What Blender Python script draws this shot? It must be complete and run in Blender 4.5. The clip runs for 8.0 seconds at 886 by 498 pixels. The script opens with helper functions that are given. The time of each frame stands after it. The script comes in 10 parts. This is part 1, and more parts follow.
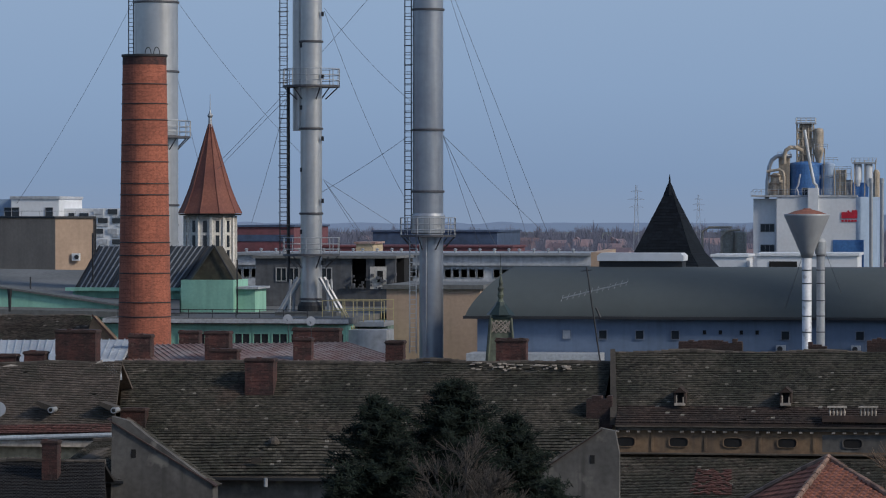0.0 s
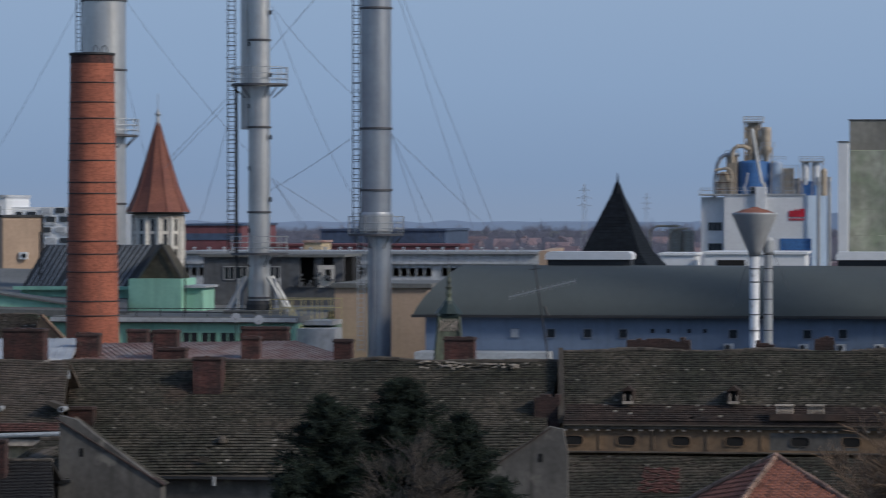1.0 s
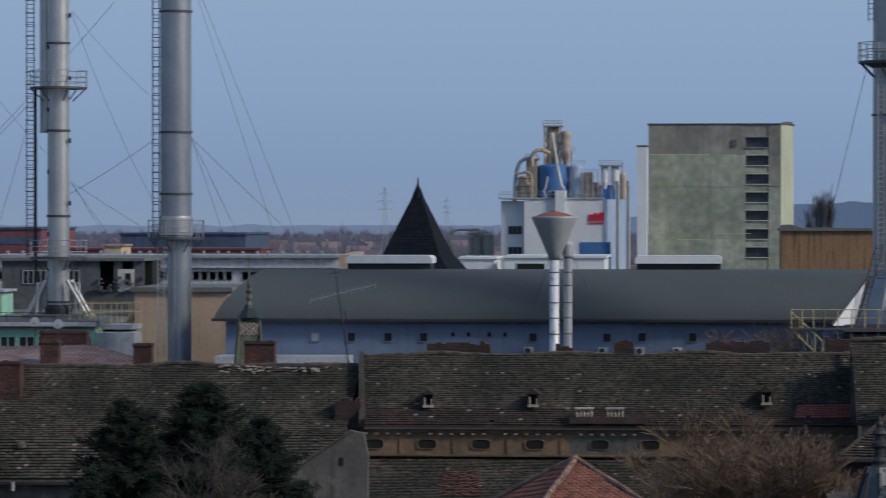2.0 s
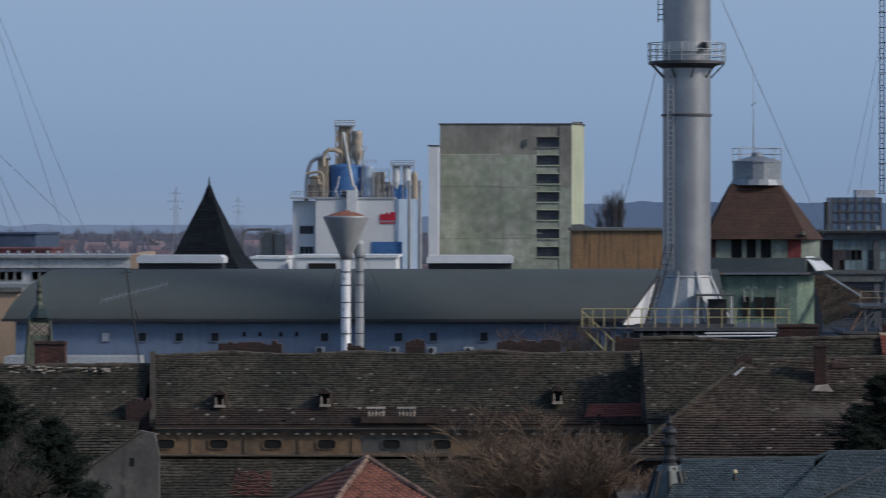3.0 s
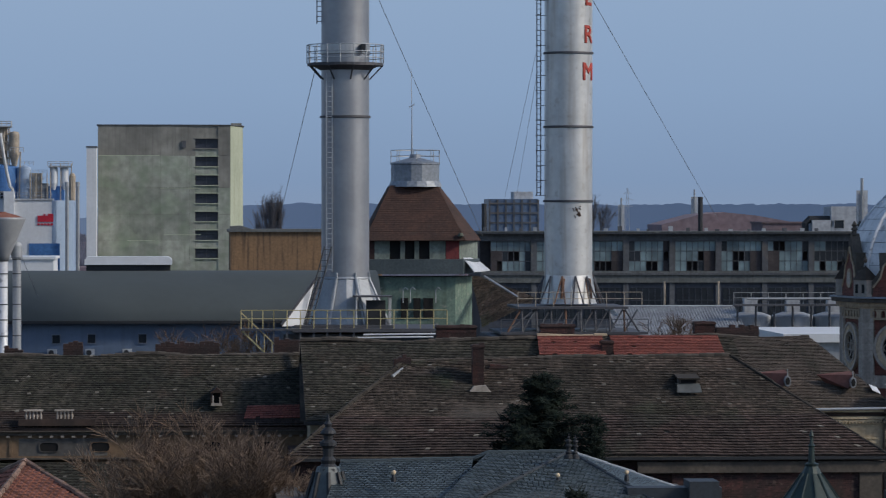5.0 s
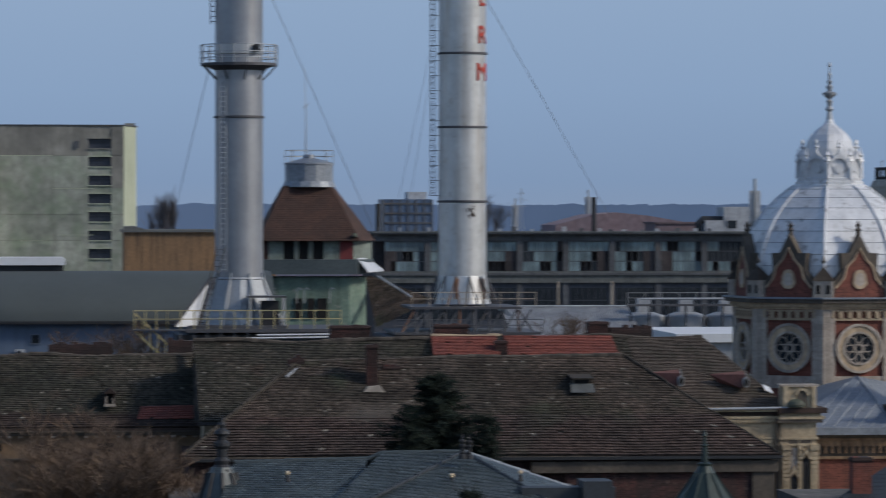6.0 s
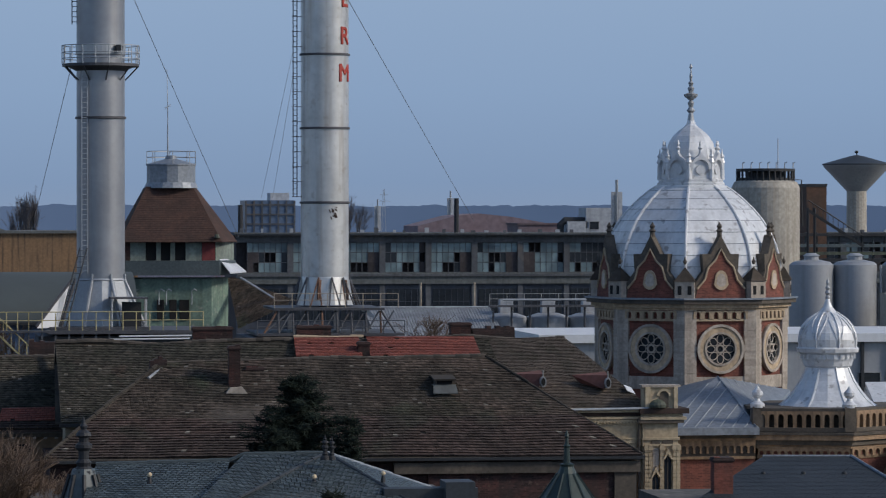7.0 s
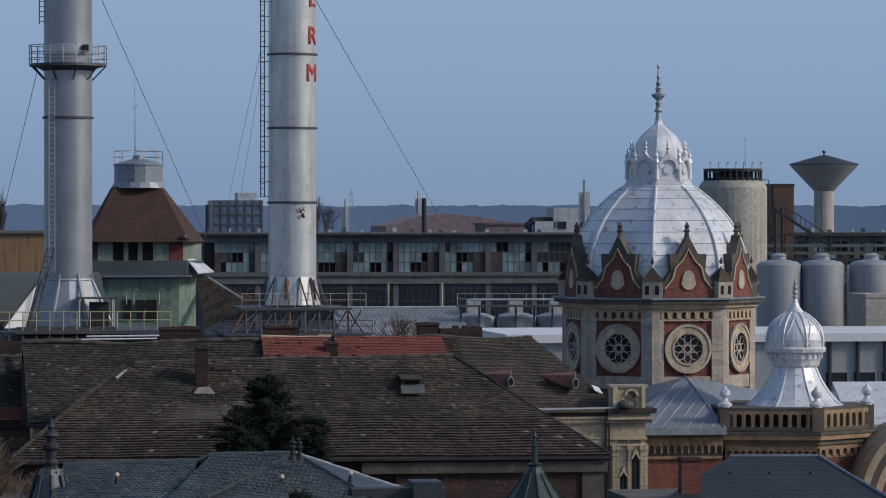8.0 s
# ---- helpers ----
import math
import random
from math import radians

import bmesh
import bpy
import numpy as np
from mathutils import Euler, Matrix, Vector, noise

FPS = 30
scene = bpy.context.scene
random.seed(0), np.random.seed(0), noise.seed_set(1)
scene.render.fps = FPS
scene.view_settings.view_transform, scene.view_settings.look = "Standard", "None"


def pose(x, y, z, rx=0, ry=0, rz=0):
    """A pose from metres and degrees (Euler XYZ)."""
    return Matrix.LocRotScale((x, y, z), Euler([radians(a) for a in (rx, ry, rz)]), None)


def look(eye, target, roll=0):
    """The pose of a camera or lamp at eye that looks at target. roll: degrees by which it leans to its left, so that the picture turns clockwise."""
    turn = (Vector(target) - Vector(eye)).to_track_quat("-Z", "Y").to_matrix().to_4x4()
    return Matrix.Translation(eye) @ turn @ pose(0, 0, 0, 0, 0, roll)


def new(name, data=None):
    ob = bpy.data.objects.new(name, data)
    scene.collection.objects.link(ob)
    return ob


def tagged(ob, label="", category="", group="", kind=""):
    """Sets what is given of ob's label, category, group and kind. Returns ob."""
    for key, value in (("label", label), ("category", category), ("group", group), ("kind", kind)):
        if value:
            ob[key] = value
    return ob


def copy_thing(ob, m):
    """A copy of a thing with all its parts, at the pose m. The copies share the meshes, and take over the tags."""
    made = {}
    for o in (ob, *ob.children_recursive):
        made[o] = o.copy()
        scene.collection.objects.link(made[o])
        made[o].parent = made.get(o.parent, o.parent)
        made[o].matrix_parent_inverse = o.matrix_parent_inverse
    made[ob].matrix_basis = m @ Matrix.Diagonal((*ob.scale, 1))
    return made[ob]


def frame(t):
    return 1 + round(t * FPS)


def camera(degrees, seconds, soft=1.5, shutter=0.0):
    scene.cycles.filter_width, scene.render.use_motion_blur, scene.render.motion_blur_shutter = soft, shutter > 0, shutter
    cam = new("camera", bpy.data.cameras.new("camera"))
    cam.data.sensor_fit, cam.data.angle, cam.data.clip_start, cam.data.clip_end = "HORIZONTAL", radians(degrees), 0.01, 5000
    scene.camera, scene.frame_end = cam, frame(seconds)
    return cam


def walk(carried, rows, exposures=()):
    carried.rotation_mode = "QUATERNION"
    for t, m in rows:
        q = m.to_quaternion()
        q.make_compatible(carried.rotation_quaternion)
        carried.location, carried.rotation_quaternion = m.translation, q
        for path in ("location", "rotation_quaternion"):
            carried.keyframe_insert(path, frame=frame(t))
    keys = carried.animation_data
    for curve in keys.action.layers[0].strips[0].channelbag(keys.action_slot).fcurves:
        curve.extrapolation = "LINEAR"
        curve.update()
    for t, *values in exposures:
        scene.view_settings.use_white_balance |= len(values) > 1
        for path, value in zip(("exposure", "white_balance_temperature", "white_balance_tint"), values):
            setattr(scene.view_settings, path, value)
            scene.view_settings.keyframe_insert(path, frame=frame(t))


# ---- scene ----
from itertools import product

# ---------------- camera: one long lens on a tripod, panning to the right ----------------
cam = camera(14.0, 8.0, soft=1.1, shutter=0.45)
walk(cam, [
    (0, pose(0, 0, 24.0, 89.435, 0, 8.550)),
    (0.5, pose(0, 0, 24.0, 89.433, 0, 8.484)),
    (1, pose(0, 0, 24.0, 89.413, 0, 7.726)),
    (1.2, pose(0, 0, 24.0, 89.433, 0, 6.888)),
    (2.3, pose(0, 0, 24.0, 89.463, 0, 3.641)),
    (2.5, pose(0, 0, 24.0, 89.456, 0, 2.915)),
    (2.8, pose(0, 0, 24.0, 89.464, 0, 2.030)),
    (3, pose(0, 0, 24.0, 89.467, 0, 1.248)),
    (3.1, pose(0, 0, 24.0, 89.471, 0, 1.023)),
    (3.3, pose(0, 0, 24.0, 89.476, 0, 0.366)),
    (3.5, pose(0, 0, 24.0, 89.482, 0, -0.094)),
    (4, pose(0, 0, 24.0, 89.487, 0, -1.943)),
    (4.5, pose(0, 0, 24.0, 89.486, 0, -3.121)),
    (4.7, pose(0, 0, 24.0, 89.488, 0, -3.675)),
    (5.8, pose(0, 0, 24.0, 89.495, 0, -5.138)),
    (6, pose(0, 0, 24.0, 89.495, 0, -5.849)),
    (6.2, pose(0, 0, 24.0, 89.493, 0, -6.620)),
    (6.5, pose(0, 0, 24.0, 89.501, 0, -7.197)),
    (6.6, pose(0, 0, 24.0, 89.499, 0, -7.452)),
    (6.8, pose(0, 0, 24.0, 89.505, 0, -7.878)),
    (7, pose(0, 0, 24.0, 89.512, 0, -8.032)),
    (7.5, pose(0, 0, 24.0, 89.505, 0, -8.523)),
    (8, pose(0, 0, 24.0, 89.511, 0, -8.546)),
])

# ---------------- sky and sun ----------------
SUN_EL, SUN_AZ = radians(31), radians(112)      # azimuth from the view's middle line, to the right
world = bpy.data.worlds.new("sky")
scene.world = world
world.use_nodes = True
wn, wl = world.node_tree.nodes, world.node_tree.links
wn.clear()
w_out, w_bg = wn.new("ShaderNodeOutputWorld"), wn.new("ShaderNodeBackground")
w_sky = wn.new("ShaderNodeTexSky")
w_sky.sky_type, w_sky.sun_disc = "NISHITA", False
w_sky.sun_elevation, w_sky.sun_rotation = SUN_EL, SUN_AZ
w_sky.air_density, w_sky.dust_density, w_sky.ozone_density = 1.0, 1.2, 2.4
# the hazy blue band that lies low over the plain, all the way round
w_tc, w_sep, w_ramp, w_mix = (wn.new("ShaderNodeTexCoord"), wn.new("ShaderNodeSeparateXYZ"),
                              wn.new("ShaderNodeValToRGB"), wn.new("ShaderNodeMixRGB"))
w_fac = wn.new("ShaderNodeMapRange")
w_fac.interpolation_type = "SMOOTHSTEP"
for key, v in (("From Min", 0.05), ("From Max", 0.40), ("To Min", 0.0), ("To Max", 1.0)):
    w_fac.inputs[key].default_value = v
w_scale = wn.new("ShaderNodeMapRange")
for key, v in (("From Min", 0.0), ("From Max", 0.10), ("To Min", 0.0), ("To Max", 1.0)):
    w_scale.inputs[key].default_value = v
HAZE = [(0.0, (1.74, 2.34, 3.42)), (0.10, (1.65, 2.37, 3.62)), (0.35, (1.90, 2.73, 4.08)), (0.62, (2.10, 2.95, 4.29)), (1.0, (2.20, 3.03, 4.34))]
ramp = w_ramp.color_ramp
ramp.elements[0].position, ramp.elements[0].color = 0.0, (*[c / 6 for c in HAZE[0][1]], 1)
ramp.elements[1].position, ramp.elements[1].color = 1.0, (*[c / 6 for c in HAZE[-1][1]], 1)
for p, c in HAZE[1:-1]:
    e = ramp.elements.new(p)
    e.color = (*[k / 6 for k in c], 1)
w_gain = wn.new("ShaderNodeVectorMath")
w_gain.operation = "SCALE"
w_gain.inputs["Scale"].default_value = 6.0
wl.new(w_tc.outputs["Generated"], w_sep.inputs[0])
wl.new(w_sep.outputs["Z"], w_fac.inputs["Value"])
wl.new(w_sep.outputs["Z"], w_scale.inputs["Value"])
wl.new(w_scale.outputs[0], w_ramp.inputs[0])
wl.new(w_ramp.outputs[0], w_gain.inputs[0])
wl.new(w_fac.outputs[0], w_mix.inputs[0])
wl.new(w_gain.outputs[0], w_mix.inputs[1])
wl.new(w_sky.outputs[0], w_mix.inputs[2])
wl.new(w_mix.outputs[0], w_bg.inputs[0])
w_bg.inputs[1].default_value = 0.13
wl.new(w_bg.outputs[0], w_out.inputs[0])

sun = new("sun", bpy.data.lights.new("sun", "SUN"))
sun.data.energy, sun.data.angle, sun.data.color = 2.1, radians(9), (1.0, 0.91, 0.78)
sun_dir = Vector((math.sin(SUN_AZ) * math.cos(SUN_EL), math.cos(SUN_AZ) * math.cos(SUN_EL), math.sin(SUN_EL)))
sun.matrix_world = look(sun_dir * 300, (0, 0, 0))
scene.view_settings.exposure = 0.0


# ---------------- materials ----------------
def material(name, base, alt=None, rough=0.85, metal=0.0, scale=0.35, grain=9.0, bump=0.15, streak=0.0,
             island=0.0, vary=0.0, dark=None, tone=0.24, brick=0.0, pale=0.0, spots=0.0, spot=(0.2, 0.2, 0.2), spot_scale=2.0, stretch=(1, 1, 1), moss=0.0, moss_tint=(0.03, 0.034, 0.02), moss_scale=0.9, spec=0.5):
    """Two mixed tones, fine grain, optional run-down streaks, spots, and tone by piece."""
    m = bpy.data.materials.new(name)
    m.use_nodes = True
    n, l = m.node_tree.nodes, m.node_tree.links
    bsdf = n["Principled BSDF"]
    bsdf.inputs["Roughness"].default_value, bsdf.inputs["Metallic"].default_value = rough, metal
    bsdf.inputs["Specular IOR Level"].default_value = spec
    tc = n.new("ShaderNodeTexCoord")
    mp = n.new("ShaderNodeMapping")
    mp.inputs["Scale"].default_value = stretch
    l.new(tc.outputs["Object"], mp.inputs[0])

    def tex(s, detail=4.0, src=None):
        t = n.new("ShaderNodeTexNoise")
        t.inputs["Scale"].default_value, t.inputs["Detail"].default_value = s, detail
        l.new((src or mp).outputs[0], t.inputs["Vector"])
        return t

    def mix(kind, fac, a, b):
        x = n.new("ShaderNodeMixRGB")
        x.blend_type = kind
        for i, v in enumerate((fac, a, b)):
            if isinstance(v, (int, float)):
                x.inputs[i].default_value = v
            elif isinstance(v, tuple):
                x.inputs[i].default_value = (*v, 1)
            else:
                l.new(v, x.inputs[i])
        return x.outputs[0]

    def span(v, a, b, c=0.0, d=1.0):
        r = n.new("ShaderNodeMapRange")
        for key, val in (("From Min", a), ("From Max", b), ("To Min", c), ("To Max", d)):
            r.inputs[key].default_value = val
        l.new(v, r.inputs["Value"])
        return r.outputs[0]

    alt = alt or tuple(c * 0.75 for c in base)
    big, small = tex(scale), tex(grain, 3.0)
    col = mix("MIX", span(big.outputs["Fac"], 0.35, 0.65), base, alt)
    col = mix("MULTIPLY", 1.0, col, span(small.outputs["Fac"], 0.25, 0.75, 1.0 - tone, 1.0 + tone))
    if brick:
        sep, add, com = n.new("ShaderNodeSeparateXYZ"), n.new("ShaderNodeMath"), n.new("ShaderNodeCombineXYZ")
        l.new(tc.outputs["Object"], sep.inputs[0])
        l.new(sep.outputs["X"], add.inputs[0])
        l.new(sep.outputs["Y"], add.inputs[1])
        l.new(add.outputs[0], com.inputs["X"])
        l.new(sep.outputs["Z"], com.inputs["Y"])
        bt = n.new("ShaderNodeTexBrick")
        for key, val in (("Scale", 1.0), ("Mortar Size", 0.012), ("Brick Width", 0.26), ("Row Height", 0.085), ("Bias", 0.0)):
            bt.inputs[key].default_value = val
        bt.inputs["Color1"].default_value, bt.inputs["Color2"].default_value = (1 - brick,) * 3 + (1,), (1 + brick,) * 3 + (1,)
        bt.inputs["Mortar"].default_value = (1.25, 1.35, 1.4, 1)
        l.new(com.outputs[0], bt.inputs["Vector"])
        col = mix("MULTIPLY", 1.0, col, bt.outputs["Color"])
    if streak:
        sm = n.new("ShaderNodeMapping")
        sm.inputs["Scale"].default_value = (2.2, 2.2, 0.12)
        l.new(tc.outputs["Object"], sm.inputs[0])
        st = tex(1.0, 5.0, sm)
        col = mix("MIX", span(st.outputs["Fac"], 0.5, 0.72, 0.0, streak), col, dark or tuple(c * 0.35 for c in base))
    if spots:
        sp = tex(spot_scale, 6.0)
        col = mix("MIX", span(sp.outputs["Fac"], 0.60, 0.68, 0.0, spots), col, spot)
    if moss:
        ms = tex(moss_scale, 9.0)
        col = mix("MIX", span(ms.outputs["Fac"], 0.46, 0.64, 0.0, moss), col, moss_tint)
    if island or vary:
        src = n.new("ShaderNodeNewGeometry").outputs["Random Per Island"] if island else n.new("ShaderNodeObjectInfo").outputs["Random"]
        k = island or vary
        col = mix("MULTIPLY", 1.0, col, span(src, 0.0, 1.0, 1.0 - k, 1.0 + k))
        if pale:
            col = mix("MIX", span(src, pale, pale + 0.002), col, (0.22, 0.20, 0.17))
    l.new(col, bsdf.inputs["Base Color"])
    if bump:
        bp = n.new("ShaderNodeBump")
        bp.inputs["Strength"].default_value, bp.inputs["Distance"].default_value = bump, 0.03
        l.new(small.outputs["Fac"], bp.inputs["Height"])
        l.new(bp.outputs[0], bsdf.inputs["Normal"])
    return m


OLD_TILE = material("old_roof_tile", (0.090, 0.078, 0.062), (0.045, 0.044, 0.036), rough=0.95, scale=0.35, grain=3.2, tone=0.36, island=0.42, pale=0.992, spots=0.55, spot=(0.078, 0.050, 0.039), spot_scale=0.45, moss=0.55, moss_tint=(0.036, 0.037, 0.026), moss_scale=1.1, spec=0.3)
OLD_TILE_BROWN = material("brown_roof_tile", (0.118, 0.088, 0.071), (0.062, 0.055, 0.045), rough=0.95, scale=0.28, grain=3.2, tone=0.36, island=0.42, pale=0.992, spots=0.8, spot=(0.058, 0.070, 0.044), spot_scale=0.22, moss=0.65, moss_tint=(0.038, 0.030, 0.025), moss_scale=0.6, spec=0.3)
LOWER_TILE = material("purple_brown_lower_tile", (0.085, 0.058, 0.05), (0.052, 0.040, 0.036), rough=0.95, scale=0.3, grain=3.2, tone=0.36, island=0.35, pale=0.993, spots=0.6, spot=(0.052, 0.056, 0.042), spot_scale=0.22, moss=0.45, moss_tint=(0.036, 0.031, 0.027), spec=0.3)
LEFT_TILE = material("dusty_brown_tile", (0.135, 0.108, 0.09), (0.098, 0.08, 0.067), rough=0.95, scale=0.3, grain=3.2, tone=0.3, island=0.2, spots=0.5, spot=(0.06, 0.055, 0.045), spot_scale=0.5, moss=0.45, moss_tint=(0.055, 0.055, 0.042), spec=0.3)
EAVE_TILE = material("dull_red_eave_tile", (0.125, 0.052, 0.043), (0.085, 0.042, 0.036), rough=0.95, scale=0.6, grain=5, island=0.4)
TAR_ROOF = material("tarred_yard_roof", (0.024, 0.022, 0.022), (0.016, 0.015, 0.016), rough=0.9, scale=0.4, grain=5, island=0.4)
SOOT_BRICK = material("sooty_cap_brick", (0.050, 0.027, 0.024), (0.03, 0.021, 0.02), rough=0.95, brick=0.3, scale=1.5, grain=7)
# mint panel dulled in its colour to stand for shade
MINT_PANEL = material("shaded_mint_panel", (0.20, 0.24, 0.215), (0.14, 0.165, 0.15), rough=0.9, scale=0.8, grain=5, streak=0.5)
MAROON_PANEL = material("maroon_boarding", (0.17, 0.03, 0.032), (0.12, 0.026, 0.028), rough=0.8, grain=5)
BLUE_GLAZED = material("blue_grey_glazing", (0.10, 0.145, 0.225), (0.075, 0.11, 0.175), rough=0.35, scale=0.4, grain=2, bump=0.0)
# twig colour greyed to put the haze over far trees into it
GREY_TWIGS = material("haze_greyed_twigs", (0.15, 0.14, 0.15), (0.11, 0.105, 0.115), rough=0.95, grain=5)
RED_TILE = material("red_roof_tile", (0.27, 0.082, 0.058), (0.20, 0.062, 0.048), rough=0.8, scale=0.8, grain=8, island=0.2)
FRONT_HIP = material("mortared_hip_tile", (0.24, 0.15, 0.11), (0.16, 0.105, 0.08), rough=0.9, grain=8, vary=0.3)
FRONT_TILE = material("front_red_tile", (0.27, 0.105, 0.068), (0.19, 0.075, 0.05), rough=0.85, scale=0.9, grain=8, vary=0.3)
DARK_HIP = material("sooty_hip_tile", (0.05, 0.043, 0.036), (0.033, 0.03, 0.026), rough=0.95, grain=6, vary=0.3, spec=0.3)
RIDGE_TILE = material("ridge_tile", (0.078, 0.065, 0.053), (0.05, 0.043, 0.036), rough=0.9, grain=6, vary=0.4)
SLATE_GREEN = material("dark_green_slate", (0.072, 0.090, 0.096), (0.052, 0.068, 0.075), rough=0.45, scale=0.5, grain=7, island=0.4)
SLATE_BLUE = material("dark_slate", (0.034, 0.041, 0.05), (0.024, 0.03, 0.037), rough=0.6, scale=0.5, grain=7)
PYRAMID = material("black_shingle", (0.0125, 0.0165, 0.022), (0.010, 0.013, 0.018), rough=0.85, grain=4, island=0.2, spec=0.12)
CONE_RED = material("red_brown_shingle", (0.17, 0.062, 0.042), (0.13, 0.045, 0.035), rough=0.8, scale=0.6, grain=6, island=0.2)
TOWER_ROOF = material("rusty_brown_roof", (0.072, 0.038, 0.029), (0.050, 0.029, 0.024), rough=0.9, scale=0.7, grain=7, island=0.12, spots=0.4, spot=(0.05, 0.04, 0.035))
RUST_SHEET = material("rusty_sheet_roof", (0.22, 0.12, 0.10), (0.32, 0.26, 0.24), rough=0.7, scale=0.9, grain=8, island=0.25, streak=0.5, dark=(0.12, 0.05, 0.035))
LIGHT_SHEET = material("pale_sheet_roof", (0.42, 0.45, 0.48), (0.30, 0.32, 0.35), rough=0.5, grain=6)
ZINC = material("grey_zinc_sheet", (0.23, 0.255, 0.29), (0.18, 0.203, 0.235), rough=0.5, metal=0.2, scale=0.6, grain=5, island=0.12)
SILVER_ROOF = material("silver_painted_sheet", (0.70, 0.71, 0.73), (0.57, 0.585, 0.61), rough=0.5, metal=0.25, scale=0.7, grain=5, tone=0.1, spots=0.75, spot=(0.27, 0.27, 0.28), spot_scale=2.2, streak=0.3, dark=(0.33, 0.33, 0.34))
STEEL = material("grey_painted_steel", (0.54, 0.545, 0.545), (0.46, 0.465, 0.47), rough=0.36, metal=0.65, scale=0.5, grain=3, tone=0.06, bump=0.0, streak=0.3, dark=(0.22, 0.21, 0.20))
STEEL_DARK = material("weathered_chimney_steel", (0.36, 0.385, 0.42), (0.30, 0.32, 0.355), rough=0.36, metal=0.62, scale=0.5, grain=3, tone=0.06, bump=0.0, streak=0.3)
STEEL_BRIGHT = material("bright_chimney_steel", (0.66, 0.655, 0.64), (0.54, 0.535, 0.52), rough=0.36, metal=0.55, scale=0.5, grain=3, tone=0.07, bump=0.0, streak=0.5, dark=(0.36, 0.29, 0.22), spots=0.25, spot=(0.28, 0.2, 0.14))
FLANGE = material("dark_flange_steel", (0.10, 0.10, 0.11), rough=0.6, metal=0.4, grain=8)
WIRE = material("grey_wire", (0.12, 0.13, 0.15), rough=0.6, grain=12)
IRON = material("black_iron", (0.035, 0.037, 0.042), rough=0.6, metal=0.3, grain=12)
GALV = material("galvanised_steel", (0.40, 0.42, 0.44), (0.31, 0.325, 0.345), rough=0.5, metal=0.35, grain=6, tone=0.1)
YELLOW = material("yellow_railing_paint", (0.48, 0.41, 0.20), (0.34, 0.29, 0.15), rough=0.6, grain=10)
BRICK_CHIM = material("orange_chimney_brick", (0.32, 0.10, 0.06), (0.24, 0.075, 0.047), rough=0.9, brick=0.25, scale=0.6, grain=7, streak=0.5, dark=(0.14, 0.06, 0.045))
BRICK_RED = material("dark_red_brick", (0.070, 0.027, 0.023), (0.036, 0.020, 0.019), rough=0.9, brick=0.5, scale=1.4, grain=7, bump=0.3, vary=0.3, streak=0.7, dark=(0.032, 0.024, 0.022), spots=0.5, spot=(0.14, 0.09, 0.075), spot_scale=4)
BRICK_SYN = material("synagogue_red_brick", (0.185, 0.06, 0.042), (0.12, 0.045, 0.035), rough=0.9, brick=0.3, scale=1.0, grain=8, streak=0.4, dark=(0.06, 0.035, 0.03))
STONE = material("sandstone_trim", (0.50, 0.385, 0.26), (0.36, 0.275, 0.19), rough=0.9, scale=0.8, grain=6, streak=0.45, dark=(0.12, 0.095, 0.075), vary=0.12)
STONE_BROWN = material("brown_sandstone", (0.31, 0.205, 0.125), (0.20, 0.135, 0.085), rough=0.9, scale=0.9, grain=6, streak=0.6, dark=(0.07, 0.055, 0.045), vary=0.2)
STEEL_MID = material("dull_chimney_steel", (0.355, 0.362, 0.38), (0.30, 0.307, 0.325), rough=0.4, metal=0.6, scale=0.5, grain=3, tone=0.06, bump=0.0, streak=0.35, dark=(0.2, 0.195, 0.19))
STONE_GREY = material("grey_stone_pier", (0.47, 0.405, 0.345), (0.345, 0.30, 0.255), rough=0.9, scale=0.8, grain=6, streak=0.5, dark=(0.13, 0.115, 0.10), vary=0.12)
# sooty stone, used too where shade in recesses is painted
STONE_DARK = material("soot_and_shade_stone", (0.115, 0.095, 0.076), (0.06, 0.052, 0.045), rough=0.9, scale=0.9, grain=6)
PLASTER_OCHRE = material("flaking_ochre_plaster", (0.20, 0.13, 0.078), (0.14, 0.096, 0.063), rough=0.95, scale=0.6, grain=4, streak=0.6, dark=(0.09, 0.07, 0.055), spots=0.6, spot=(0.13, 0.105, 0.085), spot_scale=0.7)
PLASTER_GREY = material("stained_grey_plaster", (0.125, 0.118, 0.11), (0.075, 0.071, 0.068), rough=0.95, scale=0.5, grain=4, streak=0.8, dark=(0.055, 0.052, 0.05), spots=0.5, spot=(0.26, 0.24, 0.21), spot_scale=0.8)
PLASTER_CREAM = material("cream_facade_plaster", (0.54, 0.44, 0.30), (0.40, 0.32, 0.215), rough=0.95, scale=0.5, grain=5, streak=0.45, dark=(0.2, 0.15, 0.11))
PLASTER_ORANGE = material("orange_ochre_wall", (0.26, 0.155, 0.083), (0.20, 0.125, 0.073), rough=0.95, scale=0.15, grain=3, streak=0.85, dark=(0.05, 0.04, 0.035))
BEIGE = material("beige_render", (0.41, 0.30, 0.225), (0.34, 0.25, 0.19), rough=0.95, scale=0.3, grain=4, tone=0.1, streak=0.3, dark=(0.22, 0.17, 0.13))
MINT = material("mint_green_paint", (0.27, 0.52, 0.41), (0.22, 0.44, 0.35), rough=0.8, scale=0.5, grain=5, tone=0.08, streak=0.4, dark=(0.12, 0.22, 0.18))
MINT_OLD = material("flaking_mint_paint", (0.17, 0.25, 0.20), (0.11, 0.16, 0.135), rough=0.9, scale=0.7, grain=5, streak=0.7, dark=(0.06, 0.08, 0.065), spots=0.6, spot=(0.30, 0.31, 0.27))
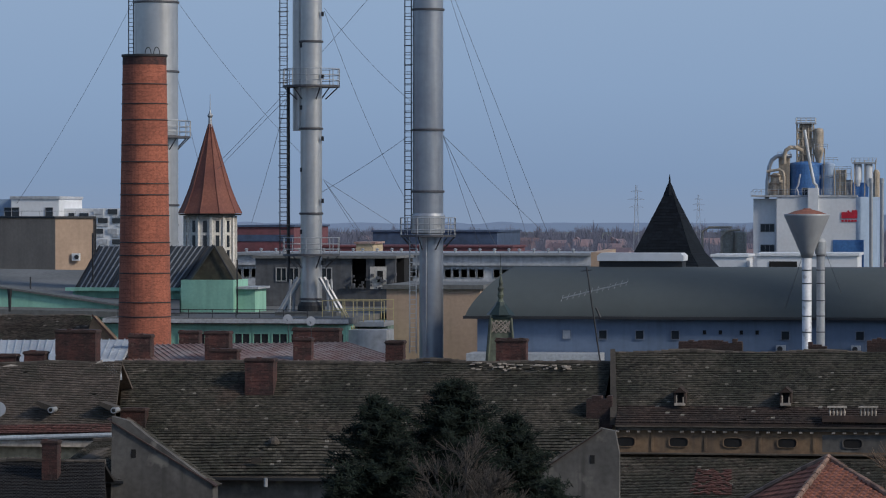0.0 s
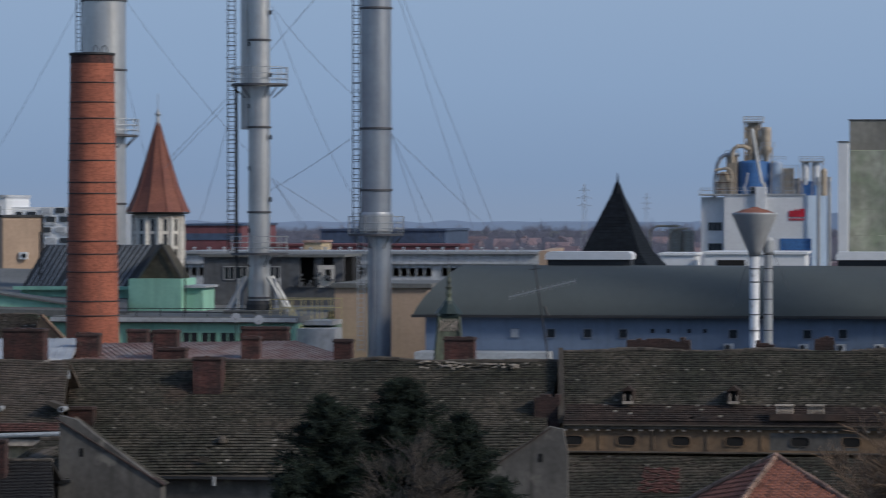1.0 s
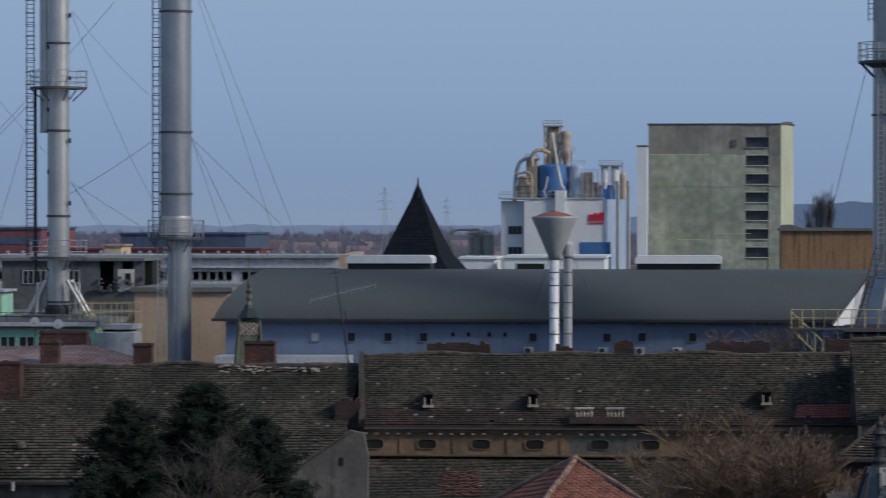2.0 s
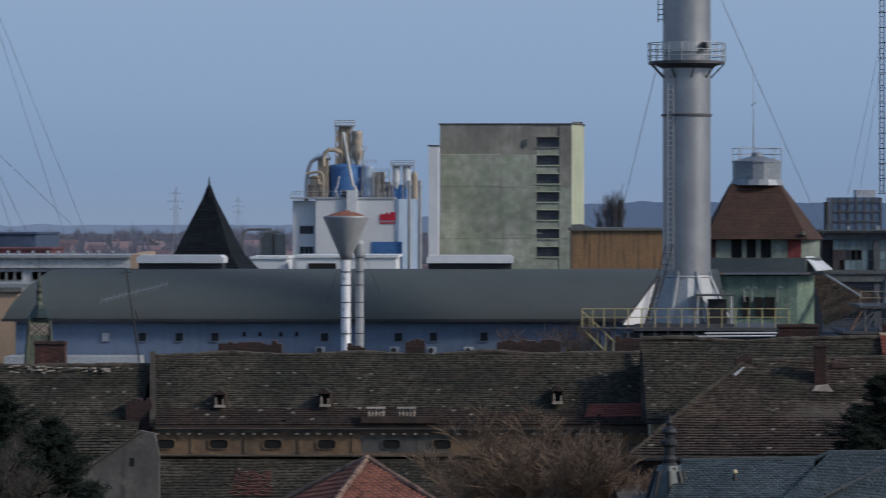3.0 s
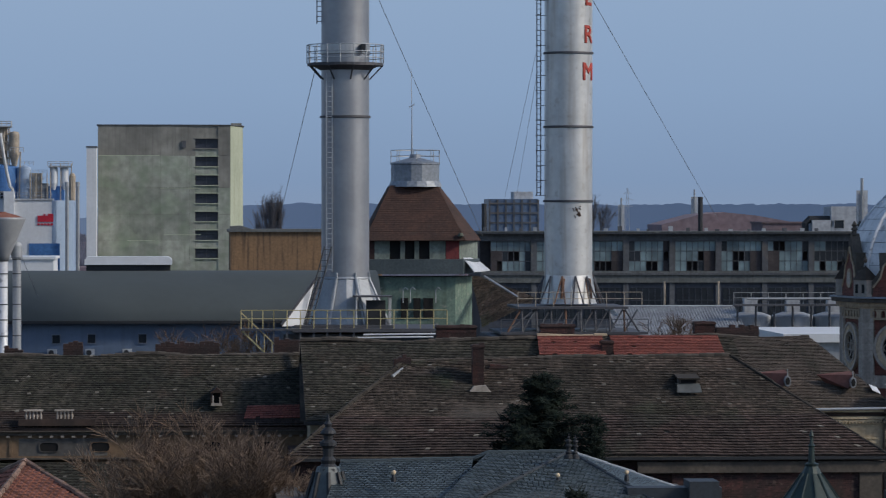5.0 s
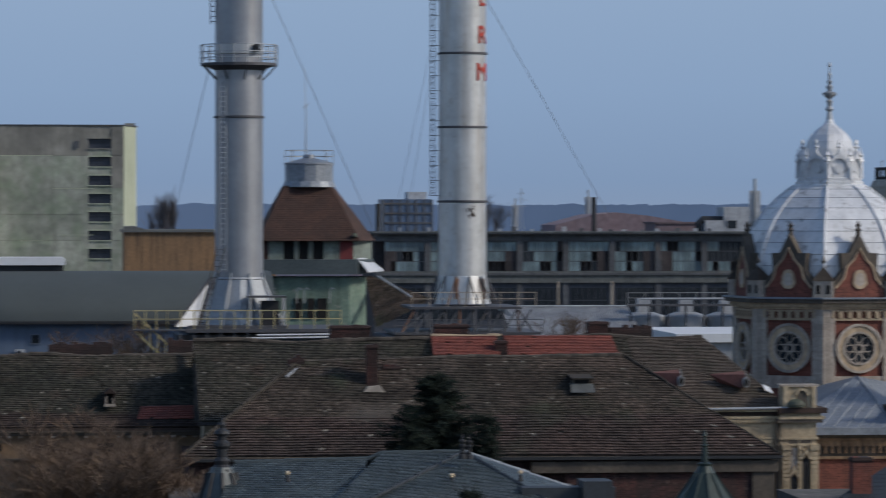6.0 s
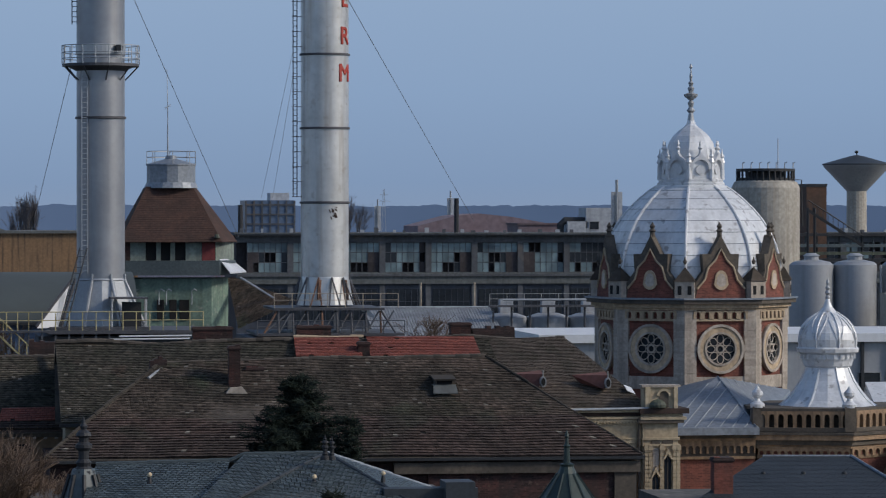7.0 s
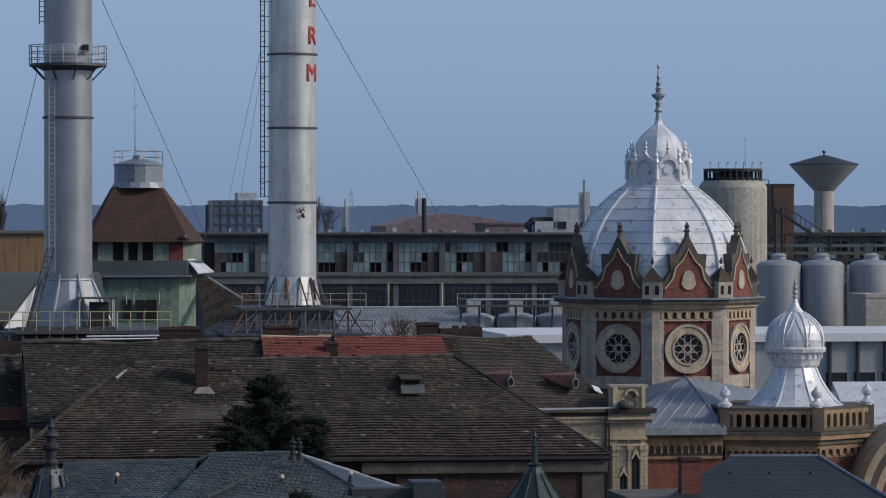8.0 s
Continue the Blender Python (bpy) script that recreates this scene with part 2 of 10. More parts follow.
BLUE_WALL = material("slate_blue_cladding", (0.125, 0.175, 0.265), (0.105, 0.15, 0.23), rough=0.7, scale=0.3, grain=3, tone=0.08, streak=0.3, dark=(0.06, 0.08, 0.12))
VAULT = material("grey_green_membrane_roof", (0.068, 0.083, 0.087), (0.061, 0.074, 0.077), rough=0.85, scale=0.25, grain=2, tone=0.05, bump=0.0, streak=0.2, dark=(0.075, 0.083, 0.085))
CONCRETE = material("mossy_green_concrete", (0.34, 0.355, 0.305), (0.215, 0.235, 0.20), rough=0.95, scale=0.16, grain=0.8, tone=0.28, streak=0.4, dark=(0.17, 0.175, 0.145), spots=0.5, spot=(0.36, 0.40, 0.31), spot_scale=0.22, moss=0.5, moss_tint=(0.18, 0.24, 0.16), moss_scale=0.3, vary=0.08)
CONCRETE_GREY = material("weathered_grey_concrete", (0.265, 0.26, 0.23), (0.165, 0.162, 0.147), rough=0.95, scale=0.2, grain=0.8, tone=0.28, streak=0.55, dark=(0.12, 0.117, 0.105), vary=0.08)
# blue-grey that holds the bays' inner shade and the distance haze
BAY_SHADE = material("shaded_hazy_bay", (0.052, 0.058, 0.076), (0.040, 0.046, 0.062), rough=0.4, grain=2, bump=0.0)
EAVE_OLD = material("sooty_eave_tile", (0.055, 0.037, 0.031), (0.034, 0.027, 0.024), rough=0.95, scale=0.8, grain=5, island=0.35, pale=0.99, spec=0.3)
BLUE_FRAME = material("dull_blue_window_frame", (0.15, 0.18, 0.235), rough=0.7, grain=6)
SHED_SHEET = material("weathered_ribbed_sheet", (0.34, 0.345, 0.35), (0.25, 0.255, 0.265), rough=0.6, scale=0.6, grain=4, streak=0.5, dark=(0.16, 0.15, 0.15))
DOOR_BROWN = material("brown_door_and_dim_inside", (0.052, 0.043, 0.045), (0.036, 0.032, 0.036), rough=0.9, grain=3, vary=0.3)
LOW_WALL = material("blue_black_lower_storey", (0.060, 0.070, 0.092), (0.043, 0.051, 0.070), rough=0.8, scale=0.4, grain=2, streak=0.4, dark=(0.035, 0.04, 0.052))
CONCRETE_PALE = material("pale_green_concrete", (0.42, 0.455, 0.35), (0.36, 0.395, 0.30), rough=0.95, scale=0.2, grain=2, tone=0.08, streak=0.3)
GREY_FLAT = material("grey_felt_roof", (0.15, 0.155, 0.155), (0.11, 0.115, 0.115), rough=0.9, scale=0.2, grain=3)
WHITE = material("white_cladding", (0.66, 0.68, 0.71), (0.60, 0.62, 0.65), rough=0.7, scale=0.2, grain=2, tone=0.06, streak=0.15, dark=(0.45, 0.46, 0.48))
PALE_GREY = material("pale_grey_panel", (0.42, 0.44, 0.47), (0.34, 0.36, 0.39), rough=0.8, scale=0.2, grain=2, streak=0.3)
BLUE_PAINT = material("strong_blue_paint", (0.05, 0.16, 0.39), (0.04, 0.125, 0.32), rough=0.6, grain=3)
PALE_BLUE = material("pale_blue_cladding", (0.29, 0.38, 0.51), (0.25, 0.33, 0.45), rough=0.6, grain=3, tone=0.07)
TAN_STEEL = material("tan_process_steel", (0.42, 0.35, 0.27), (0.30, 0.26, 0.21), rough=0.6, scale=0.6, grain=4, streak=0.4)
LOGO_RED = material("red_sign_paint", (0.55, 0.02, 0.045), rough=0.5, grain=5)
LETTER_RED = material("faded_red_letter", (0.42, 0.05, 0.035), (0.34, 0.05, 0.035), rough=0.7, grain=9)
GLASS = material("dark_window_glass", (0.028, 0.034, 0.042), (0.02, 0.024, 0.03), rough=0.12, grain=2, bump=0.0)
GLASS_PALE = material("pale_workshop_glass", (0.19, 0.265, 0.285), (0.10, 0.14, 0.16), rough=0.3, scale=0.5, grain=2, bump=0.0, vary=0.22)
# near-black colour that stands for the shade inside openings
VOID = material("dark_interior", (0.012, 0.012, 0.013), rough=1.0, grain=2, bump=0.0)
WORKS = material("sooty_factory_concrete", (0.105, 0.112, 0.125), (0.072, 0.078, 0.09), rough=0.95, scale=0.25, grain=2.5, streak=0.5, dark=(0.06, 0.057, 0.055), spots=0.3, spot=(0.2, 0.15, 0.11), spot_scale=0.4)
WORKS_BAND = material("greenish_concrete_band", (0.135, 0.145, 0.145), (0.09, 0.098, 0.10), rough=0.95, scale=0.3, grain=2.5, streak=0.6, dark=(0.06, 0.06, 0.06))
BOARD_RUST = material("rust_brown_panel", (0.16, 0.085, 0.055), (0.10, 0.065, 0.05), rough=0.9, grain=3, vary=0.3)
RUST_LID = material("rust_red_lid", (0.26, 0.10, 0.065), (0.19, 0.08, 0.055), rough=0.85, scale=1.2, grain=6)
SILO = material("grey_silo_steel", (0.34, 0.355, 0.375), (0.29, 0.30, 0.32), rough=0.5, metal=0.2, scale=0.3, grain=3, tone=0.06, bump=0.0, streak=0.4, dark=(0.2, 0.2, 0.2))
SILO_TAN = material("tan_silo_concrete", (0.40, 0.37, 0.32), (0.33, 0.305, 0.265), rough=0.8, scale=0.3, grain=3, streak=0.6, dark=(0.24, 0.20, 0.16))
COPPER = material("verdigris_copper", (0.10, 0.12, 0.085), (0.05, 0.058, 0.045), rough=0.7, scale=1.5, grain=8, streak=0.4)
COPPER_DARK = material("dark_green_sheet", (0.03, 0.052, 0.046), (0.022, 0.036, 0.034), rough=0.45, metal=0.2, grain=8)
NEEDLES = material("dark_conifer_needles", (0.015, 0.024, 0.018), (0.009, 0.014, 0.012), rough=0.95, scale=1.5, grain=8, bump=0.0, island=0.25, spec=0.2)
BARK = material("grey_brown_bark", (0.085, 0.068, 0.055), (0.05, 0.042, 0.036), rough=0.95, grain=9)
TWIGS = material("brown_winter_twigs", (0.20, 0.135, 0.092), (0.145, 0.10, 0.07), rough=0.95, grain=9, island=0.4)
# Far woods, walls and roofs carry the distance haze in their bluish base colours.
FAR_WOOD = material("haze_tinted_woods", (0.195, 0.20, 0.255), (0.155, 0.162, 0.215), rough=1.0, scale=0.02, grain=0.2, bump=0.0, island=0.15)
FAR_WALL = material("haze_tinted_wall", (0.40, 0.39, 0.42), rough=0.95, scale=0.1, grain=1, vary=0.5)
FAR_ROOF = material("haze_tinted_roof", (0.20, 0.142, 0.155), (0.165, 0.13, 0.15), rough=0.95, scale=0.1, grain=1, vary=0.3)
GROUND = material("town_ground", (0.115, 0.115, 0.105), (0.075, 0.085, 0.06), rough=1.0, scale=0.01, grain=0.3, bump=0.0)
WHITE_BRICK = material("white_washed_brick", (0.60, 0.58, 0.54), (0.45, 0.43, 0.40), rough=0.9, grain=5)
DARK_BLUE_HALL = material("dark_blue_hall_sheet", (0.055, 0.085, 0.15), rough=0.7, grain=1)
MAROON_HALL = material("maroon_hall_sheet", (0.16, 0.055, 0.065), (0.12, 0.05, 0.06), rough=0.8, grain=1)
AMBER_GLASS = material("amber_snow_guard_glass", (0.75, 0.58, 0.38), rough=0.2, grain=6)
FRAME_GREY = material("grey_window_frame", (0.30, 0.31, 0.32), rough=0.7, grain=6)


# ---------------- mesh helpers ----------------
def finish(bm, name, mat, smooth=False):
    me = bpy.data.meshes.new(name)
    bmesh.ops.recalc_face_normals(bm, faces=bm.faces)
    bm.to_mesh(me)
    bm.free()
    for mm in (mat if isinstance(mat, (list, tuple)) else [mat]):
        me.materials.append(mm)
    if smooth:
        me.polygons.foreach_set("use_smooth", [True] * len(me.polygons))
    return me


def mesh_of(name, verts, faces, mat):
    me = bpy.data.meshes.new(name)
    me.from_pydata(verts, [], faces)
    me.materials.append(mat)
    return me


PLACE, SITE = {}, set()


def thing(name, at, label, category, group="", kind="", rz=0.0, site=False):
    """A top-level thing: an Empty at its base. site: its parts are given in the place's own coordinates."""
    ob = new(name)
    ob.empty_display_size = 0.2
    ob.matrix_basis = pose(*at, 0, 0, rz)
    PLACE[ob] = ob.matrix_basis.copy()
    if site:
        SITE.add(ob)
    return tagged(ob, label, category, group, kind)


def part(name, data, mat, parent, label="", smooth=False, m=None):
    """ONE mesh object under a thing or a part. Coordinates are those of the thing's own frame."""
    me = data if isinstance(data, bpy.types.Mesh) else finish(data, name, mat, smooth)
    ob = new(name, me)
    ob.parent = parent
    ob.matrix_basis = (PLACE[parent].inverted() if parent in SITE else Matrix()) @ (m or Matrix())
    return tagged(ob, label)


def solid(name, bm, mat, label, category, kind="", group="", smooth=False):
    ob = new(name, finish(bm, name, mat, smooth))
    return tagged(ob, label, category, group, kind)


def B():
    return bmesh.new()


def box(bm, x0, x1, y0, y1, z0, z1, m=None):
    vs = [bm.verts.new((m @ Vector(p)) if m else p) for p in product((x0, x1), (y0, y1), (z0, z1))]
    for f in ((0, 1, 3, 2), (4, 6, 7, 5), (0, 4, 5, 1), (2, 3, 7, 6), (0, 2, 6, 4), (1, 5, 7, 3)):
        bm.faces.new([vs[i] for i in f])
    return bm


def cube(w, d, h, x=0, y=0, z=0):
    """A box w x d standing on z, its middle at x, y."""
    return box(B(), x - w / 2, x + w / 2, y - d / 2, y + d / 2, z, z + h)


def prism(bm, pts, axis, a, b):
    """A polygon given in the two other axes, pushed from a to b along the axis."""
    def p3(p, t):
        return {"x": (t, p[0], p[1]), "y": (p[0], t, p[1]), "z": (p[0], p[1], t)}[axis]
    lo, hi = [bm.verts.new(p3(p, a)) for p in pts], [bm.verts.new(p3(p, b)) for p in pts]
    bm.faces.new(lo)
    bm.faces.new(hi[::-1])
    for i in range(len(pts)):
        j = (i + 1) % len(pts)
        bm.faces.new((lo[i], lo[j], hi[j], hi[i]))
    return bm


def lathe(bm, prof, n=24, x=0, y=0, turn=0.0, cap=True):
    """Rings (radius, z) turned round the upright axis at x, y."""
    rings = []
    for r, z in prof:
        rings.append([bm.verts.new((x + r * math.cos(turn + 2 * math.pi * i / n), y + r * math.sin(turn + 2 * math.pi * i / n), z)) for i in range(n)])
    for a, b in zip(rings, rings[1:]):
        for i in range(n):
            j = (i + 1) % n
            bm.faces.new((a[i], a[j], b[j], b[i]))
    if cap:
        bm.faces.new(rings[0][::-1])
        bm.faces.new(rings[-1])
    return bm


def tube(bm, a, b, r, n=6, r2=None):
    a, b = Vector(a), Vector(b)
    d = (b - a).normalized()
    u = d.orthogonal().normalized()
    v = d.cross(u)
    r2 = r if r2 is None else r2
    A = [bm.verts.new(a + r * (math.cos(t) * u + math.sin(t) * v)) for t in (2 * math.pi * i / n for i in range(n))]
    C = [bm.verts.new(b + r2 * (math.cos(t) * u + math.sin(t) * v)) for t in (2 * math.pi * i / n for i in range(n))]
    for i in range(n):
        j = (i + 1) % n
        bm.faces.new((A[i], A[j], C[j], C[i]))
    bm.faces.new(A[::-1])
    bm.faces.new(C)
    return bm


def pipe(bm, pts, r, n=8):
    """One bent tube through the points."""
    pts = [Vector(p) for p in pts]
    rings, u = [], None
    for i, p in enumerate(pts):
        d = (pts[min(i + 1, len(pts) - 1)] - pts[max(i - 1, 0)]).normalized()
        u = d.orthogonal().normalized() if u is None else (u - d * u.dot(d)).normalized()
        v = d.cross(u)
        rings.append([bm.verts.new(p + r * (math.cos(2 * math.pi * k / n) * u + math.sin(2 * math.pi * k / n) * v)) for k in range(n)])
    for a, b in zip(rings, rings[1:]):
        for i in range(n):
            j = (i + 1) % n
            bm.faces.new((a[i], a[j], b[j], b[i]))
    bm.faces.new(rings[0][::-1])
    bm.faces.new(rings[-1])
    return bm


def slab(a, b, c, d, t=0.12):
    """A sloping plate under the corners a, b (eaves) and c, d (top), t thick."""
    bm = B()
    top = [bm.verts.new(p) for p in (a, b, c, d)]
    low = [bm.verts.new(Vector(p) - Vector((0, 0, t))) for p in (a, b, c, d)]
    bm.faces.new(top)
    bm.faces.new(low[::-1])
    for i in range(4):
        j = (i + 1) % 4
        bm.faces.new((top[i], low[i], low[j], top[j]))
    return bm


def tile_mesh(name, planes, mat, course=0.17, width=0.19, sag=0.05, gap=0.01, lift=0.05, seed=1, lost=0.004):
    """Lapped roof tiles, each with its own tilt, on planes (eave_l, eave_r, top_r, top_l)."""
    rng = random.Random(seed)
    V, F = [], []
    for a, b, c, d in planes:
        a, b, c, d = (Vector(p) for p in (a, b, c, d))
        nor = (b - a).cross((d + c) / 2 - (a + b) / 2).normalized()
        if nor.z < 0:
            nor = -nor
        rise = max((d - a).length, (c - b).length)
        rows = max(2, int(rise / course))
        for k in range(rows):
            v0, v1 = k / rows, min(1.0, (k + 1.25) / rows)
            l0, r0, l1, r1 = a.lerp(d, v0), b.lerp(c, v0), a.lerp(d, v1), b.lerp(c, v1)
            span = (r0 - l0).length
            if span < 0.1:
                continue
            cnt = max(1, int(span / width))
            off = 0.5 * (k % 2)
            cuts = [0.0] + [(i + off) / cnt for i in range(1 if not off else 0, cnt + 1) if 0 < (i + off) / cnt < 1] + [1.0]
            wob = 0.25 * rng.random() * lift
            for u0, u1 in zip(cuts, cuts[1:]):
                if rng.random() < lost:
                    continue
                g = gap / max(span, 0.1)
                up = lift * (0.82 + 0.36 * rng.random()) + wob
                slip = (rng.random() - 0.5) * 0.1 / rows
                def at(u, low, h):
                    p = (l0.lerp(r0, u) if low else l1.lerp(r1, u))
                    if low:
                        p = p + (l1.lerp(r1, u) - p) * slip * rows * 0.5
                    s = noise.noise((p.x * 0.16, p.y * 0.1, p.z * 0.3)) * sag + noise.noise((p.x * 0.55, 3.1, p.z)) * sag * 0.3
                    return p + nor * (h + s)
                i = len(V)
                h1 = up + (rng.random() - 0.5) * 0.012
                V += [at(u0 + g, 1, up), at(u1 - g, 1, h1), at(u1 - g, 0, 0.004), at(u0 + g, 0, 0.004), at(u0 + g, 1, -0.01), at(u1 - g, 1, -0.01)]
                F += [(i, i + 1, i + 2, i + 3), (i + 4, i + 5, i + 1, i)]
    return mesh_of(name, [tuple(v) for v in V], F, mat)


CAPS = {}


def ridge_caps(parent, name, a, b, mat, r=0.13, step=0.36, seed=3, sag=0.05):
    """A row of half-round ridge tiles from a to b, each a piece of its own."""
    rng = random.Random(seed)
    a, b = Vector(a), Vector(b)
    n = max(2, int((b - a).length / step))
    if mat not in CAPS:
        CAPS[mat] = finish(tube(B(), (0, 0, -0.5), (0, 0, 0.62), 1.0, 7, 0.88), "ridge_tile", mat)
    turn = (b - a).to_track_quat("Z", "Y").to_matrix().to_4x4()
    for i in range(n):
        p = a.lerp(b, (i + 0.5) / n)
        dz = Vector((0, 0, sag * noise.noise((p.x * 0.3, p.y * 0.2, 1.0)) * 2 + (rng.random() - 0.5) * 0.03))
        rr = r * (0.92 + 0.2 * rng.random())
        part(name + "_tile", CAPS[mat], mat, parent, m=Matrix.Translation(p + dz) @ turn @ Matrix.Diagonal((rr, rr, (b - a).length / n, 1)))


def rail_run(parent, pts, mat, h=1.1, step=1.3, r=0.03, rails=(1.0, 0.55), name="railing", label=""):
    """A railing along points: two rails in one mesh, every post an object on one mesh."""
    rl = None
    for k in rails:
        bm = pipe(B(), [(p[0], p[1], p[2] + h * k) for p in pts], r * 0.85, 5)
        if rl is None:
            rl = part(name, bm, mat, parent, label)
        else:
            part("rail", bm, mat, rl)
    me = finish(tube(B(), (0, 0, 0), (0, 0, h), r, 5), "post", mat)
    for a, b in zip(pts, pts[1:]):
        a, b = Vector(a), Vector(b)
        n = max(1, round((b - a).length / step))
        for i in range(n + (1 if b == Vector(pts[-1]) else 0)):
            part("post", me, mat, rl, m=Matrix.Translation(a.lerp(b, i / n)))
    return rl


def ladder(parent, x, y, z0, z1, mat, w=0.45, depth=0.0, cage=0.0, step=0.3, side=(0, -1)):
    """An upright ladder, with hoops where cage is given."""
    bm = B()
    ax = Vector((side[1], -side[0], 0)) * w / 2
    for s in (-1, 1):
        tube(bm, Vector((x, y, z0)) + ax * s, Vector((x, y, z1)) + ax * s, 0.045, 4)
    ob = part("ladder", bm, mat, parent)
    rung = finish(tube(B(), -ax * 1.05, ax * 1.05, 0.028, 4), "rung", mat)
    n = int((z1 - z0) / step)
    for i in range(n):
        part("rung", rung, mat, ob, m=Matrix.Translation((x, y, z0 + (i + 0.5) * step)))
    return ob


def rect_rings(w, d, rings):
    """A square-cut body: rings (growth, z) round a w x d core, joined from the foot up."""
    bm = B()
    rows = []
    for e, z in rings:
        rows.append([bm.verts.new((sx * (w / 2 + e), sy * (d / 2 + e), z)) for sx, sy in ((-1, -1), (1, -1), (1, 1), (-1, 1))])
    for a, b in zip(rows, rows[1:]):
        for i in range(4):
            j = (i + 1) % 4
            bm.faces.new((a[i], a[j], b[j], b[i]))
    bm.faces.new(rows[0][::-1])
    bm.faces.new(rows[-1])
    return bm


def brick_stack(at, w, d, h, label, mat=None, cap=0.12, pots=0, ragged=False, lean=0.0, name="roof_chimney"):
    """A brick roof chimney: shaft, corbelled cap, optional clay pots."""
    t = thing(name, at, label, "chimney", "roof chimneys")
    t.matrix_basis = pose(*at, 0, lean, 0)
    rng = random.Random(int(at[0] * 100))
    mat = mat or (SOOT_BRICK if ragged else BRICK_RED)
    c = 0.075
    courses = max(3, int((h - 0.16) / c))
    top = courses * c
    rings = [(0.0, -0.6)]
    for k in range(courses):
        e = 0.02 * rng.random()
        rings += [(e, k * c), (e, k * c + c * 0.82), (-0.012, k * c + c * 0.84), (-0.012, (k + 1) * c - 0.002)]
    part("shaft", rect_rings(w, d, rings), mat, t)
    if ragged:
        n = max(4, int(w / 0.24))
        for i in range(n):
            if rng.random() < 0.12:
                continue
            hh = 0.07 * rng.choice((1, 1, 2, 3)) + 0.02 * rng.random()
            part("brick", box(B(), -w / 2 + i * w / n, -w / 2 + (i + 0.95) * w / n, -d / 2, d / 2, top, top + hh), mat, t)
    else:
        part("cap", rect_rings(w, d, [(0.0, top), (0.03, top + 0.01), (0.03, top + 0.06), (0.065, top + 0.07), (0.065, top + 0.14), (0.03, top + 0.15), (0.03, top + 0.2), (-0.08, top + 0.22)]), SOOT_BRICK, t, "sooty crumbling cap")
        for i in range(max(2, int(w / 0.3))):
            if rng.random() < 0.6:
                part("loose_brick", box(B(), -w / 2 + 0.3 * i, -w / 2 + 0.3 * i + 0.24, -d / 2, -d / 2 + 0.3, top + 0.18, top + 0.21 + 0.07 * rng.random()), mat, t)
    for i in range(pots):
        part("flue", lathe(B(), [(0.12, 0), (0.10, 0.25)], 8, (i - (pots - 1) / 2) * 0.3, 0), BRICK_RED, t, m=Matrix.Translation((0, 0, top + 0.1)))
    return t


# ---------------- ground, far plain, hills ----------------
bm = B()
lathe(bm, [(4900, -0.4), (4900, 0.0)], 64)
solid("ground", bm, GROUND, "dull grey-green ground of the town and plain", "ground", "structure")


def backdrop_hills():
    rng = random.Random(5)
    m = bpy.data.materials.new("glowing_haze_backdrop")
    m.use_nodes = True
    n, l = m.node_tree.nodes, m.node_tree.links
    bsdf = n["Principled BSDF"]
    tc, t = n.new("ShaderNodeTexCoord"), n.new("ShaderNodeTexNoise")
    t.inputs["Scale"].default_value = 0.012
    l.new(tc.outputs["Object"], t.inputs["Vector"])
    r = n.new("ShaderNodeValToRGB")
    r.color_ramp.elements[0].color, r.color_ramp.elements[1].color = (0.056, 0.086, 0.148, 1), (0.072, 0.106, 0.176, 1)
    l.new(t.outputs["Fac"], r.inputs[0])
    # haze is painted paler over the far plain than over the wooded ridge
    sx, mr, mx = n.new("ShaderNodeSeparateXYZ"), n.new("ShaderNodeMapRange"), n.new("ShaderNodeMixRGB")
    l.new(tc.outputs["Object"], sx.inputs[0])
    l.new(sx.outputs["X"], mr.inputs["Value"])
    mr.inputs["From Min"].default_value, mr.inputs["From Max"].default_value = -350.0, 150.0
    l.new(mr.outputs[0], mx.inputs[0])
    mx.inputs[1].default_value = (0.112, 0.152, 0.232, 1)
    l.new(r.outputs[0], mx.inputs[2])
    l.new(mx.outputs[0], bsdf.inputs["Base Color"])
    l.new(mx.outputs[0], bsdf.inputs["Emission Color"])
    # the backdrop glows by itself to hold its haze colour
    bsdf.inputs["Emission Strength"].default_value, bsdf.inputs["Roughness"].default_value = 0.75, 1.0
    bm = B()
    prev = None
    for i in range(500):
        az = radians(-16 + 34 * i / 499)
        grow = min(1.0, max(0.0, (math.degrees(az) + 3.0) / 4.5))
        h = 12 + 2.5 * noise.noise((i * 0.15, 5, 0)) + 11.5 * min(1.0, grow * 1.5) + grow * (16.0 + 3.0 * noise.noise((i * 0.02, 0, 0))) + grow * 1.6 * noise.noise((i * 0.6, 2, 0)) + 1.0 * rng.random() * grow
        x, y = 4600 * math.sin(az), 4600 * math.cos(az)
        cur = [bm.verts.new((x, y, -1)), bm.verts.new((x, y, h)), bm.verts.new((x * 1.03, y * 1.03, -1))]
        if prev:
            bm.faces.new((prev[0], cur[0], cur[1], prev[1]))
            bm.faces.new((prev[1], cur[1], cur[2], prev[2]))
        prev = cur
    solid("backdrop", bm, m, "backdrop of wooded hills with blue haze painted in", "hills", "structure")


backdrop_hills()


